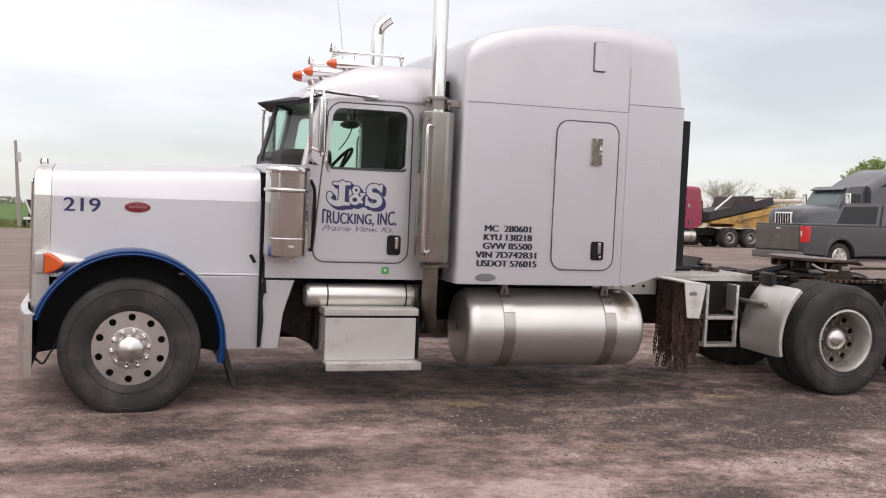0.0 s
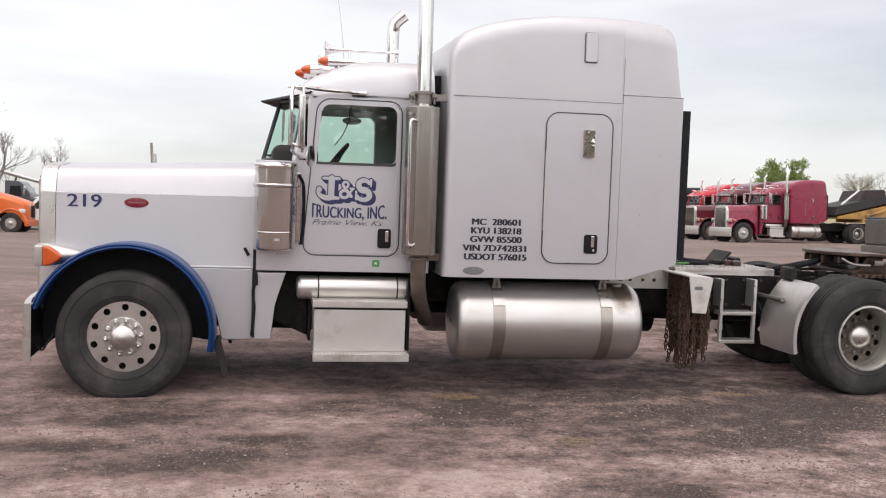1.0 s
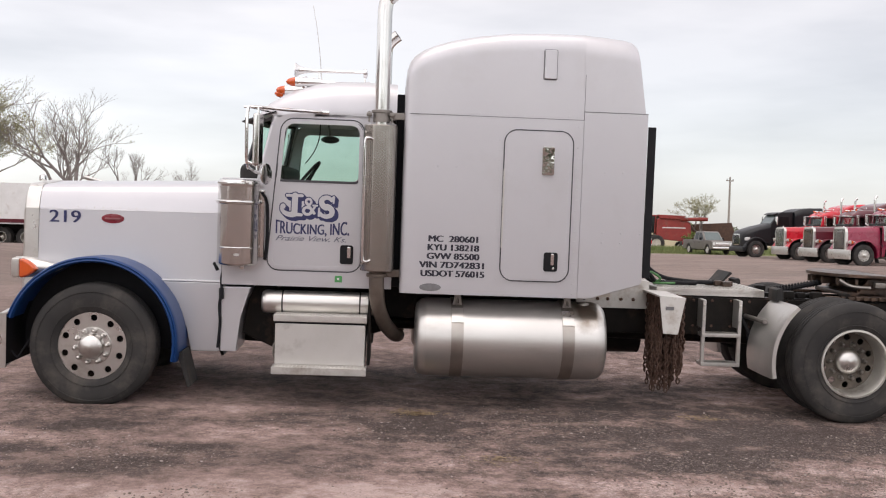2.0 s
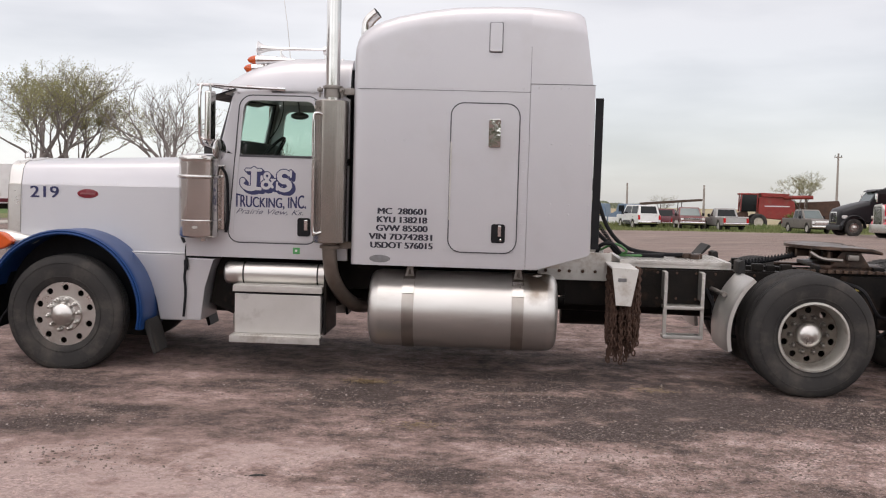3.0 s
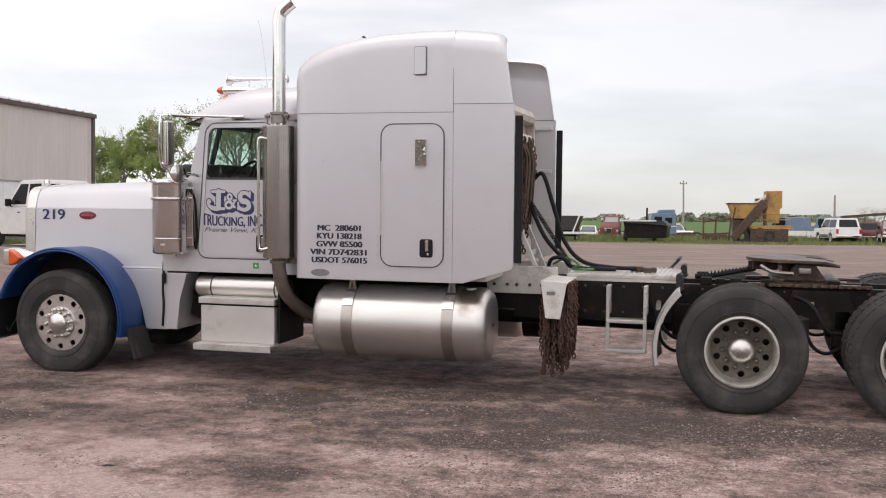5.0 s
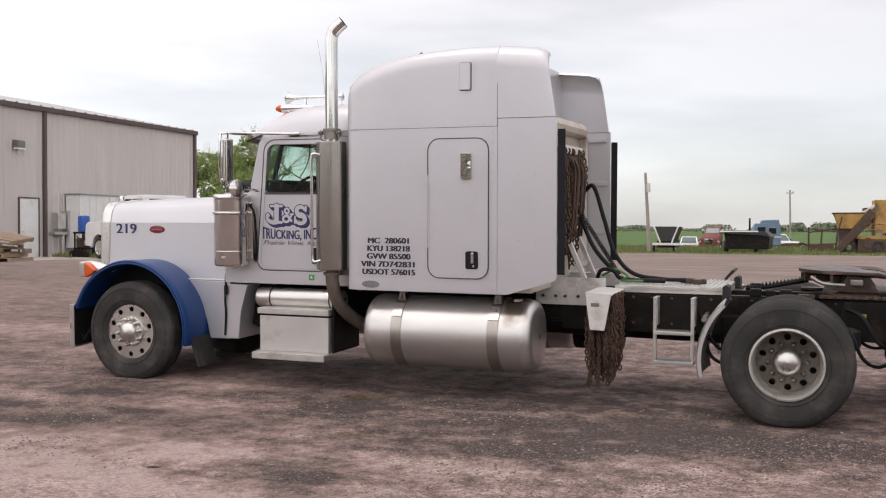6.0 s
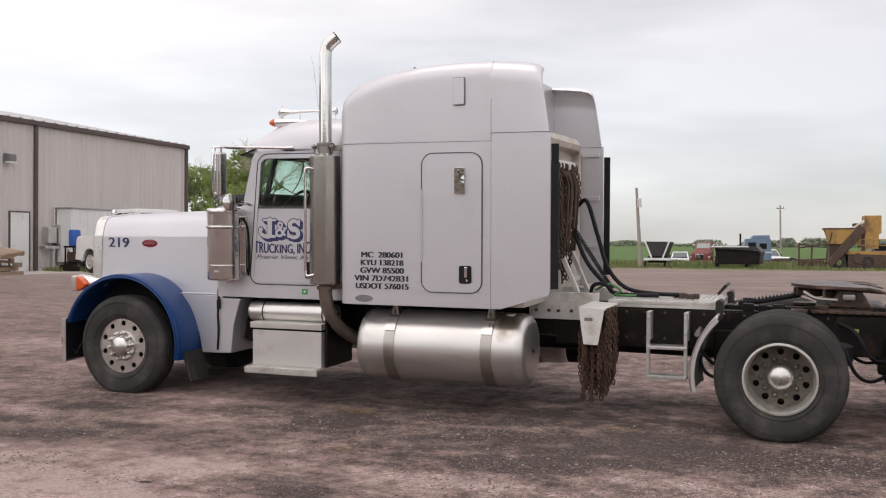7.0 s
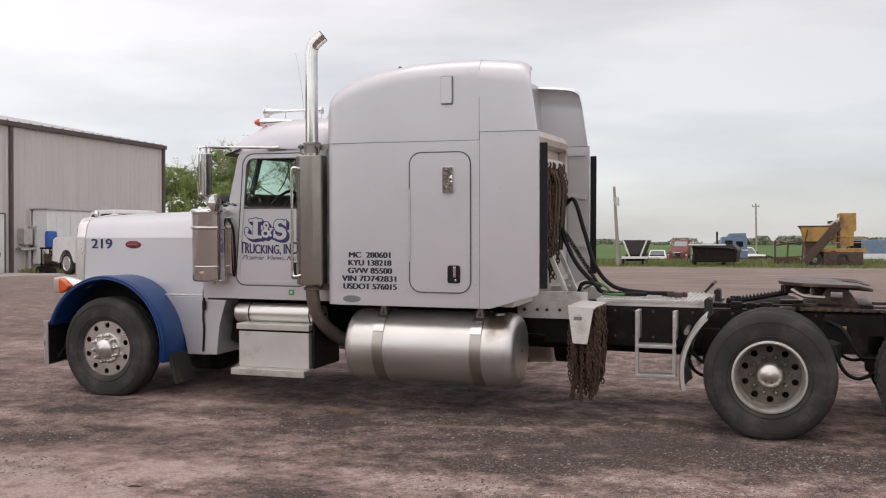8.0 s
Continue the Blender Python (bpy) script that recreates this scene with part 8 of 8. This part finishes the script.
        CR("leg", bm, RUST_DARK)
for x in (0.9, 2.9):
    bm = B()
    lathe(bm, [(-0.95, 0.2), (-0.95, 0.4), (-0.9, 0.46), (-0.7, 0.46), (-0.65, 0.4), (-0.65, 0.2)], (x, 0, 0.45), "y", 20)
    CR("tyre", bm, RUBBER)

# old blue cab, red cab, flat black dump bed, hopper trailer, blue van, scrap frame
rounded_truck("semi_truck", "old faded red truck with a chrome grille in the weeds", on_ground(-2.5, 84.0, 84) @ Matrix.Diagonal((0.8, 0.85, 0.80, 1)), OLDRED, False, "", False)
bl = thing("semi_truck", "old faded blue cab-over truck in the grass", "truck", on_ground(-0.3, 89.0, 8) @ Matrix.Diagonal((0.85, 0.85, 0.85, 1)))
bm = B()
prism(bm, [(0.0, 0.7), (0.05, 1.9), (0.35, 3.05), (2.9, 3.05), (3.0, 0.7)], -1.15, 1.15, bev=0.08)
place_part(bl, "cab", bm, SKYBLUE)
bm = B()
prism(bm, [(0.5, 1.9), (0.62, 2.65), (1.4, 2.65), (1.4, 1.9)], -1.17, -1.14)
place_part(bl, "side_window", bm, DARKGLASS)
bm = B()
prism(bm, [(1.75, 1.95), (1.75, 2.55), (2.5, 2.55), (2.5, 1.95)], -1.17, -1.14)
place_part(bl, "side_window", bm, DARKGLASS)
bm = B()
prism(bm, [(0.9, 3.05), (1.1, 3.40), (2.8, 3.45), (2.85, 3.05)], -1.0, 1.0, bev=0.06)
place_part(bl, "sleeper_roof", bm, SKYBLUE)
bm = B()
box(bm, -0.1, 3.0, -1.19, -1.15, 1.55, 1.66)
place_part(bl, "side_stripe", bm, WHITE, "pale painted stripe")
bm = B()
box(bm, 0.3, 1.6, -1.18, -1.14, 0.5, 0.78, 0.02)
place_part(bl, "step", bm, ALU)
bm = B()
tube(bm, [(-0.2, -0.9, 1.0), (-0.2, -0.9, 3.6)], 0.1, 8)
place_part(bl, "air_intake", bm, BLACK)
bm = B()
box(bm, 0, 6.5, -0.5, 0.5, 0.6, 0.9)
place_part(bl, "chassis", bm, RUSTY)
for x in (0.9, 5.2):
    for y, far in ((-1.15, False), (1.15, True)):
        w = new("wheel")
        w.parent = bl
        w.matrix_basis = pose(x, y, 0.5, 0, 0, 180 if far else 0)
        share("tyre", TYRE, w), share("rim", DRIM, w), share("wheel_disc", DDISC, w)
fb = thing("flatbed_trailer", "black flat dump bed trailer seen end on", "trailer", on_ground(0.6, 69.5, 0))
bm = B()
prism(bm, [(-1.75, 1.62), (1.5, 1.62), (1.85, 1.25), (1.85, 1.05), (1.5, 1.35), (-1.1, 1.42)], -0.2, 5.5, bev=0.02)
place_part(fb, "bed", bm, TARP)
bm = B()
box(bm, -1.7, 1.0, -0.25, -0.2, 1.56, 1.66)
place_part(fb, "bed_edge", bm, WHITE)
bm = B()
prism(bm, [(-1.45, 1.5), (1.80, 1.25), (1.72, 0.30), (-1.2, 0.30)], 0.0, 5.2, bev=0.03)
place_part(fb, "undercarriage", bm, BLACK)
for x, far in ((-1.2, False), (0.95, False)):
    w = new("wheel")
    w.parent = fb
    w.matrix_basis = pose(x, 0.8, 0.5, 0, 0, 90)
    share("tyre", TYRE, w), share("rim", DRIM, w)
hp = thing("hopper_trailer", "open black hopper trailer with white end posts", "trailer", on_ground(-5.15, 70.0, 3) @ Matrix.Diagonal((0.69, 0.62, 0.73, 1)))
bm = B()
prism(bm, [(-1.3, 2.7), (-0.7, 1.2), (0.7, 1.2), (1.3, 2.7)], 0.0, 7.0, bev=0.03)
place_part(hp, "hopper", bm, TARP)
bm = B()
for s in (-1, 1):
    tube(bm, [(s * 1.3, -0.05, 2.7), (s * 0.6, -0.05, 1.0)], 0.09, 6)
box(bm, -1.45, 1.45, -0.3, 0.1, 0.75, 1.0, 0.02)
place_part(hp, "end_frame", bm, WHITE)
for x in (-1.2, 0.95):
    w = new("wheel")
    w.parent = hp
    w.matrix_basis = pose(x, 0.8, 0.5, 0, 0, 90)
    share("tyre", TYRE, w), share("rim", DRIM, w)
bm = B()
box(bm, -1.0, 1.0, 0.2, 6.5, 0.5, 1.2)
place_part(hp, "undercarriage", bm, BLACK)
vn = thing("van", "blue and white van in the grass", "van", on_ground(10.9, 92.0, -20))
bm = B()
prism(bm, [(0, 0.5), (0, 1.5), (0.6, 2.3), (3.3, 2.35), (3.5, 0.5)], -1.05, 1.05, bev=0.08)
place_part(vn, "body", bm, SKYBLUE)
bm = B()
prism(bm, [(0.35, 1.6), (0.7, 2.25), (1.6, 2.25), (1.6, 1.6)], -1.07, -1.03)
place_part(vn, "side_window", bm, DARKGLASS)
bm = B()
box(bm, 0.2, 3.5, -1.07, -1.045, 0.6, 1.1)
place_part(vn, "lower_panel", bm, WHITE)
for x in (0.8, 2.7):
    car_wheel(vn, x, -1.05, False), car_wheel(vn, x, 1.05, True)
tr = thing("tractor_truck", "small blue and white truck cab in the grass", "truck", on_ground(14.4, 86.0, -60))
bm = B()
prism(bm, [(0, 0.5), (0.05, 1.3), (1.1, 1.45), (1.35, 2.2), (2.5, 2.2), (2.5, 0.5)], -0.95, 0.95, bev=0.07)
place_part(tr, "cab", bm, SKYBLUE)
bm = B()
box(bm, -0.1, 1.2, -0.97, 0.97, 0.4, 1.0, 0.05)
place_part(tr, "fender", bm, WHITE)
bm = B()
box(bm, 1.5, 2.3, -0.965, -0.94, 1.5, 2.05)
place_part(tr, "side_window", bm, DARKGLASS)
for x in (0.6, 2.1):
    car_wheel(tr, x, -0.95, False), car_wheel(tr, x, 0.95, True)
rp = thing("ramp_trailer", "long rusty gooseneck ramp frame behind the parked vehicles", "trailer", on_ground(16.2, 84.5, -3) @ Matrix.Diagonal((0.42, 1, 1, 1)))
bm = B()
prism(bm, [(0, 2.18), (0.2, 2.08), (13.0, 2.52), (13.2, 2.68), (12.6, 2.72), (0, 2.30)], -0.4, 0.4, bev=0.02)
place_part(rp, "beam", bm, RUST_DARK)
for x, h2 in ((1.0, 2.1), (4.2, 2.2), (7.8, 2.4), (8.6, 2.4)):
    bm = B()
    tube(bm, [(x, 0, -0.1), (x + 0.3, 0, h2)], 0.09, 6)
    place_part(rp, "post", bm, RUST_DARK)
sc = thing("scrap_rack", "rusty scrap steel rack in the grass", "rack", on_ground(4.9, 78.0, 0))
for a, b in (((0, 0, 0), (0, 0, 2.0)), ((2.0, 0, 0), (2.2, 0, 2.1)), ((0.9, 0, 0), (1.0, 0, 1.9)), ((0, 0, 0.6), (2.1, 0, 0.7)), ((0, 0, 1.6), (2.2, 0, 1.9)), ((0.3, 0.3, 1.9), (1.1, 0.2, 1.7))):
    bm = B()
    tube(bm, [a, b], 0.07, 6)
    place_part(sc, "bar", bm, RUSTY)
bm = B()
box(bm, 0.1, 1.9, -0.3, 0.4, 0.0, 0.6, 0.05)
place_part(sc, "scrap_pile", bm, RUSTY)
wg = thing("grain_wagon", "dark brown grain wagon behind the harvester", "wagon", on_ground(37.0, 103.0, -4))
bm = B()
prism(bm, [(-2.4, 3.0), (-2.9, 1.6), (-1.6, 0.8), (1.8, 0.8), (3.0, 1.6), (2.5, 3.3)], -1.2, 1.2, bev=0.05)
place_part(wg, "box", bm, RUSTY)
for x in (-1.4, 1.5):
    car_wheel(wg, x, -1.0, False, 1.2), car_wheel(wg, x, 1.0, True, 1.2)


# utility poles
def utility_pole(x, y, h, lean=0.0, arm=True, gear=False):
    p = thing("utility_pole", "weathered wooden utility pole" + (" with a transformer" if gear else ""), "pole", on_ground(x, y) @ pose(0, 0, 0, 0, lean, 20), "utility poles")
    bm = B()
    tube(bm, [(0, 0, -0.3), (0, 0, h)], 0.16, 10, 0.10)
    place_part(p, "shaft", bm, POLEWOOD)
    if arm:
        bm = B()
        box(bm, -0.5, 0.5, -0.06, 0.06, h - 0.5, h - 0.38)
        place_part(p, "cross_arm", bm, POLEWOOD)
        for a in (-0.44, 0.0, 0.44):
            bm = B()
            lathe(bm, [(h - 0.38, 0.03), (h - 0.3, 0.05), (h - 0.2, 0.03), (h - 0.19, 0.001)], (a, 0, 0), "z", 8)
            place_part(p, "insulator", bm, PLASTIC)
    if gear:
        bm = B()
        lathe(bm, [(h - 1.5, 0.02), (h - 1.5, 0.17), (h - 0.85, 0.17), (h - 0.8, 0.02)], (0.1, -0.26, 0), "z", 14)
        place_part(p, "transformer", bm, ALU)
    return p


utility_pole(-6.4, 70, 6.1, -3.2, False, True)
utility_pole(1.3, 140, 7.9, -0.8)
utility_pole(41.8, 110, 8.8, 0.5)
utility_pole(27.3, 112, 5.0, 0, False)
utility_pole(18.9, 116, 5.2, 0, False)


# ---- trees, grass and stones ----
BARK = mat("grey_brown_bark", (0.27, 0.24, 0.225), 0.9, 0, (0.155, 0.135, 0.125), 6, 0.3, 20, aniso=(1, 1, 0.3))
LEAF = [leafy("spring_leaf_green", (0.31, 0.385, 0.14), (0.205, 0.285, 0.092), 0.6),
        leafy("olive_bud_leaf", (0.37, 0.355, 0.19), (0.26, 0.255, 0.13), 0.6),
        # paled to grey-green, with distance haze mixed into the leaf colour
        mat("hazed_wood_leaf", (0.235, 0.26, 0.185), 0.8, 0, (0.185, 0.21, 0.14), 0.1)]


def tree_meshes(seed, h, spread, leaves, leaf_size, depth=5, lean=0.0, low=0.28):
    """Trunk with limbs as one mesh, the leaves as another."""
    r = random.Random(seed)
    bm = B()
    tips = []

    def limb(p, d, length, rad, level):
        n = 3
        pts = [p]
        for i in range(n):
            d = (d + Vector((r.uniform(-1, 1), r.uniform(-1, 1), r.uniform(-0.4, 0.7))) * 0.24).normalized()
            pts.append(pts[-1] + d * (length / n))
        tube(bm, pts, rad, 7 if level < 2 else (5 if level < 3 else 3), rad * 0.5, caps=False)
        if level >= 2:
            tips.extend(pts[1:])
        if level >= depth:
            return
        kids = 3 if level < 3 else 4
        for i in range(kids):
            a = 2 * math.pi * (i + r.random()) / kids
            side = Vector((math.cos(a), math.sin(a), 0))
            tilt = r.uniform(0.45, 0.95) * spread
            nd = (d * math.cos(tilt) + (side - d * side.dot(d)).normalized() * math.sin(tilt) + Vector((0, 0, 0.22))).normalized()
            limb(pts[r.choice((2, 3, 3))], nd, length * r.uniform(0.58, 0.80), rad * 0.5, level + 1)

    limb(Vector((0, 0, -0.15)), Vector((lean, 0, 1)).normalized(), h * low, h * 0.022, 0)
    top = max(v.co.z for v in bm.verts)
    k = h / top
    bmesh.ops.scale(bm, vec=(k, k, k), verts=bm.verts[:])
    wood = mesh_of("trunk", bm, BARK)
    verts, faces = [], []
    if leaves:
        for i in range(leaves):
            t = r.choice(tips) * k
            c = t + Vector((r.gauss(0, 0.22), r.gauss(0, 0.22), r.gauss(0, 0.18))) * h * 0.05
            u = Vector((r.uniform(-1, 1), r.uniform(-1, 1), r.uniform(-1, 1))).normalized()
            w = u.cross(Vector((r.uniform(-1, 1), r.uniform(-1, 1), r.uniform(-1, 1)))).normalized()
            s = leaf_size * r.uniform(0.6, 1.4)
            b = len(verts)
            verts += [c - u * s, c + w * s * 0.55, c + u * s, c - w * s * 0.55]
            faces.append((b, b + 1, b + 2, b + 3))
    return wood, verts, faces


def tree_kind(seed, h, spread, leaves, leaf_size, leaf_mat, **kw):
    wood, verts, faces = tree_meshes(seed, h, spread, leaves, leaf_size, **kw)
    me = None
    if faces:
        me = bpy.data.meshes.new("crown")
        me.from_pydata(verts, [], faces)
        me.materials.append(leaf_mat)
    return wood, me


KINDS = {
    "leafy": tree_kind(11, 9.6, 1.0, 9000, 0.105, LEAF[0]),
    "leafy2": tree_kind(23, 9.0, 1.1, 8000, 0.11, LEAF[0]),
    "olive": tree_kind(31, 10.4, 0.95, 11000, 0.048, LEAF[1], depth=5, low=0.34),
    "thin": tree_kind(42, 10.0, 0.95, 1800, 0.05, LEAF[1], depth=5),
    "bare": tree_kind(57, 9.8, 0.8, 0, 0.1, None, lean=0.12, depth=5),
    "bare2": tree_kind(68, 7.4, 0.6, 0, 0.1, None, lean=-0.08, depth=5),
}
WORDS = {"leafy": "leafy green tree in spring foliage", "leafy2": "leafy green tree in spring foliage", "olive": "half-leafed tree with olive green buds",
         "thin": "nearly bare tree with few buds", "bare": "leaning bare tree with dark limbs", "bare2": "small bare tree with upright limbs"}


def tree(kind, x, y, size=1.0, turn=0.0, group="tree line behind the yard"):
    wood, crown = KINDS[kind]
    t = thing("tree", WORDS[kind], "tree", on_ground(x, y, turn) @ Matrix.Diagonal((size, size, size, 1)), group)
    share("trunk", wood, t, None, "branching trunk and limbs")
    if crown:
        share("crown", crown, t)


for row in (("bare2", -15.3, 58, 0.98, 10), ("bare", -17.6, 56.5, 0.98, 190), ("bare", -19.0, 60, 0.80, 40), ("bare2", -15.5, 62, 0.66, 80), ("olive", -23.2, 55, 0.98, 0), ("thin", -26.0, 54, 1.04, 120),
            ("olive", -25.6, 60, 1.0, 60), ("leafy2", -29.8, 52.0, 0.92, 30), ("thin", -31.4, 55, 0.84, 200), ("leafy", -33.2, 50.0, 0.70, 100), ("leafy2", -37.0, 49.5, 0.76, 160), ("leafy", -40.0, 47, 0.76, 300),
            ("olive", -28.4, 62, 0.9, 140), ("leafy", -36.0, 58, 0.8, 20), ("thin", -21.3, 64, 0.9, 170), ("bare2", -14.0, 75, 0.9, 130)):
    tree(*row)
for row in (("leafy2", 47.0, 76, 0.74, 0), ("leafy", 50.0, 80, 0.62, 70), ("thin", 53.0, 76, 0.56, 40), ("thin", 57.0, 78, 0.6, 140), ("olive", 62.0, 77, 0.52, 10), ("olive", 69.0, 80, 0.5, 60), ("thin", 60.0, 82, 0.5, 220),
            ("leafy", 50.0, 49.5, 0.62, 20), ("leafy2", 54.5, 50.5, 0.66, 90), ("leafy2", 60.0, 52, 0.8, 200), ("olive", 75.0, 78, 0.5, 60), ("olive", 52.5, 84, 0.55, 0)):
    tree(*row, "trees behind the parked trucks")
tree("olive", 36.2, 101.5, 0.62, 0, "trees by the field")
tree("leafy2", 33.6, 100.5, 0.36, 70, "trees by the field")
tree("thin", 22.0, 110, 0.38, 0, "trees by the field")


def clumps(name, label, spots, leaf, material, per, rr, category="bushes"):
    """Many small leaves gathered round given spots, as one object."""
    verts, faces = [], []
    for x, y, rx, rz in spots:
        z = ground_z(x, y)
        for i in range(per):
            a, b = rr.uniform(0, 2 * math.pi), rr.random() ** 0.5
            hh = rr.random()
            c = Vector((x + math.cos(a) * b * rx * (1.05 - 0.5 * hh), y + math.sin(a) * b * rx * 0.6, z + hh * rz))
            u = Vector((rr.uniform(-1, 1), rr.uniform(-1, 1), rr.uniform(-1, 1))).normalized() * leaf * rr.uniform(0.6, 1.4)
            w = u.cross(Vector((rr.uniform(-1, 1), rr.uniform(-1, 1), rr.uniform(-1, 1)))).normalized() * leaf * 0.6
            k = len(verts)
            verts += [c - u, c + w, c + u, c - w]
            faces.append((k, k + 1, k + 2, k + 3))
    me = bpy.data.meshes.new(name)
    me.from_pydata(verts, [], faces)
    me.materials.append(material)
    return tagged(new(name, me), label, category, kind="stuff")


rr = random.Random(9)
spots = []
for i in range(150):
    x = rr.uniform(-330, 420)
    if noise.noise((x * 0.011, 3, 1)) < -0.05 and x > -60:
        continue
    spots.append((x, rr.uniform(620, 700), rr.uniform(7, 16), rr.uniform(1.2, 4.2)))
for i in range(18):
    spots.append((rr.uniform(-40, 60), rr.uniform(560, 600), rr.uniform(6, 12), rr.uniform(2.5, 5.0)))
clumps("far_woods", "dark line of trees along the far side of the field", spots, 0.8, LEAF[2], 330, rr, "woods")


def blades(name, label, n, area, h, material, rr, keep):
    verts, faces = [], []
    while n:
        x, y = rr.uniform(*area[:2]), rr.uniform(*area[2:])
        if not keep(x, y):
            n -= 1
            continue
        z = ground_z(x, y) - 0.02
        a = rr.uniform(0, math.pi)
        hh = h * rr.uniform(0.4, 1.25) * (0.35 if y < 77 else 1.0)
        w = 0.05 * rr.uniform(0.6, 1.5)
        c, s = math.cos(a) * w, math.sin(a) * w
        lx, ly = rr.uniform(-0.5, 0.5) * hh, rr.uniform(-0.5, 0.5) * hh
        k = len(verts)
        verts += [(x - c, y - s, z), (x + c, y + s, z), (x + lx, y + ly, z + hh)]
        faces.append((k, k + 1, k + 2))
        n -= 1
    me = bpy.data.meshes.new(name)
    me.from_pydata(verts, [], faces)
    me.materials.append(material)
    return tagged(new(name, me), label, "grass", kind="stuff")


GRASS = mat("rough_grass", (0.115, 0.165, 0.048), 0.8, 0, (0.20, 0.20, 0.085), 0.25)
blades("grass", "rough green and straw grass along the yard's edge", 60000, (-32, 44, 62.5, 100), 0.55, GRASS, rr,
       lambda x, y: y + 5 * noise.noise((x * 0.07, y * 0.07, 0)) > 64.5 + max(0, (x - 20) * 0.25))
blades("weeds", "weeds at the foot of the hall", 2200, (-20.95, -18.4, 21.8, 24.5), 0.6, GRASS, rr, lambda x, y: noise.noise((x * 1.3, y * 1.3, 3)) > 0.0)

# unseen trees added on the side the truck's flank faces, to darken its reflections
spots = [(x + rr.uniform(-2, 2), -95 - rr.uniform(0, 12), rr.uniform(4, 7), rr.uniform(5.5, 9)) for x in range(-110, 130, 5)]
clumps("woods", "unseen line of trees added to darken the truck's reflections", spots, 0.75, LEAF[2], 330, rr, "woods")


# loose stones, each with its own shade
def stone_material():
    m = mat("loose_gravel", (0.30, 0.265, 0.245), 0.85, 0, (0.15, 0.125, 0.115), 2.0, spec=0.3)
    nd, ln = m.node_tree.nodes, m.node_tree.links
    g, r = nd.new("ShaderNodeNewGeometry"), nd.new("ShaderNodeValToRGB")
    for at in (0.55, 0.88):
        r.color_ramp.elements.new(at)
    for e, col in zip(r.color_ramp.elements, ((0.12, 0.092, 0.079), (0.18, 0.14, 0.12), (0.27, 0.22, 0.20), (0.42, 0.36, 0.335))):
        e.color = (*col, 1)
    ln.new(g.outputs["Random Per Island"], r.inputs["Fac"])
    ln.new(r.outputs["Color"], nd["Principled BSDF"].inputs["Base Color"])
    return m


STONE = stone_material()


def stones(name, label, n, area, size, rr, dense):
    base = [Vector(p) for p in ((1, 0, -0.2), (-0.5, 0.85, -0.2), (-0.5, -0.85, -0.2), (0.4, 0.5, 0.55), (-0.65, 0.1, 0.5), (0.35, -0.55, 0.5))]
    tri = ((0, 1, 3), (1, 2, 4), (2, 0, 5), (3, 1, 4), (4, 2, 5), (5, 0, 3), (3, 4, 5))
    verts, faces = [], []
    for i in range(n):
        x, y = rr.uniform(*area[:2]), rr.uniform(*area[2:])
        thick = 0.30 * smooth01((x - 1.0) / 5.0) * (1 - smooth01((y + 0.6) / 0.8))
        if noise.noise((x * 0.7, y * 1.4, 7)) + 0.08 + thick < rr.random() * dense:
            continue
        s = size * (0.4 + rr.random() ** 4 * 2.0)
        a = rr.uniform(0, 6.28)
        c, sn = math.cos(a), math.sin(a)
        z = ground_z(x, y) - 0.1 * s
        k = len(verts)
        fx, fy, fz = rr.uniform(0.7, 1.2), rr.uniform(0.7, 1.2), rr.uniform(0.6, 1.0)
        for p in base:
            qx, qy = p.x * fx, p.y * fy
            verts.append((x + (qx * c - qy * sn) * s, y + (qx * sn + qy * c) * s, z + p.z * fz * s))
        faces += [(k + f[0], k + f[1], k + f[2]) for f in tri]
    me = bpy.data.meshes.new(name)
    me.from_pydata(verts, [], faces)
    me.materials.append(STONE)
    return tagged(new(name, me), label, "gravel", kind="stuff")


stones("gravel", "loose mixed gravel scattered over the dirt", 150000, (-5, 12.5, -2.9, 0.4), 0.0064, rr, 1.0)
stones("gravel", "sparse pale stones across the yard", 9000, (-10, 22, 0.3, 22), 0.012, rr, 1.3)

# wisps of straw and a scrap of black rubber on the dirt
verts, faces = [], []
for i in range(420):
    x, y = (2.62, -0.02) if i < 240 else ((3.2, -1.45) if i < 330 else (5.0, 0.05))
    x, y = x + rr.gauss(0, 0.11), y + rr.gauss(0, 0.06)
    a, l = rr.uniform(0, math.pi), rr.uniform(0.012, 0.04)
    dx, dy = math.cos(a) * l, math.sin(a) * l
    z = ground_z(x, y) + rr.uniform(0.001, 0.008)
    k = len(verts)
    verts += [(x - dx, y - dy, z), (x + dy * 0.1, y - dx * 0.1, z + 0.003), (x + dx, y + dy, z), (x - dy * 0.1, y + dx * 0.1, z + 0.001)]
    faces.append((k, k + 1, k + 2, k + 3))
me = bpy.data.meshes.new("straw")
me.from_pydata(verts, [], faces)
me.materials.append(STRAWCOL)
tagged(new("straw", me), "wisps of dry straw on the dirt", "straw", kind="stuff")
scrap = thing("rubber_scrap", "torn scrap of black tyre rubber on the dirt", "debris", on_ground(2.36, -2.77, 12) @ Matrix.Diagonal((0.7, 0.6, 0.5, 1)))
bm = B()
prism(bm, [(-0.075, -0.012), (-0.03, -0.024), (0.05, -0.016), (0.08, 0.004), (0.03, 0.022), (-0.02, 0.012), (-0.07, 0.016)], 0.0, 0.012, "z", 0.003)
for v in bm.verts:
    v.co.z += 0.010 * math.cos(v.co.x * 30)
part("rubber_strip", bm, RUBBER_FLAP, scrap)
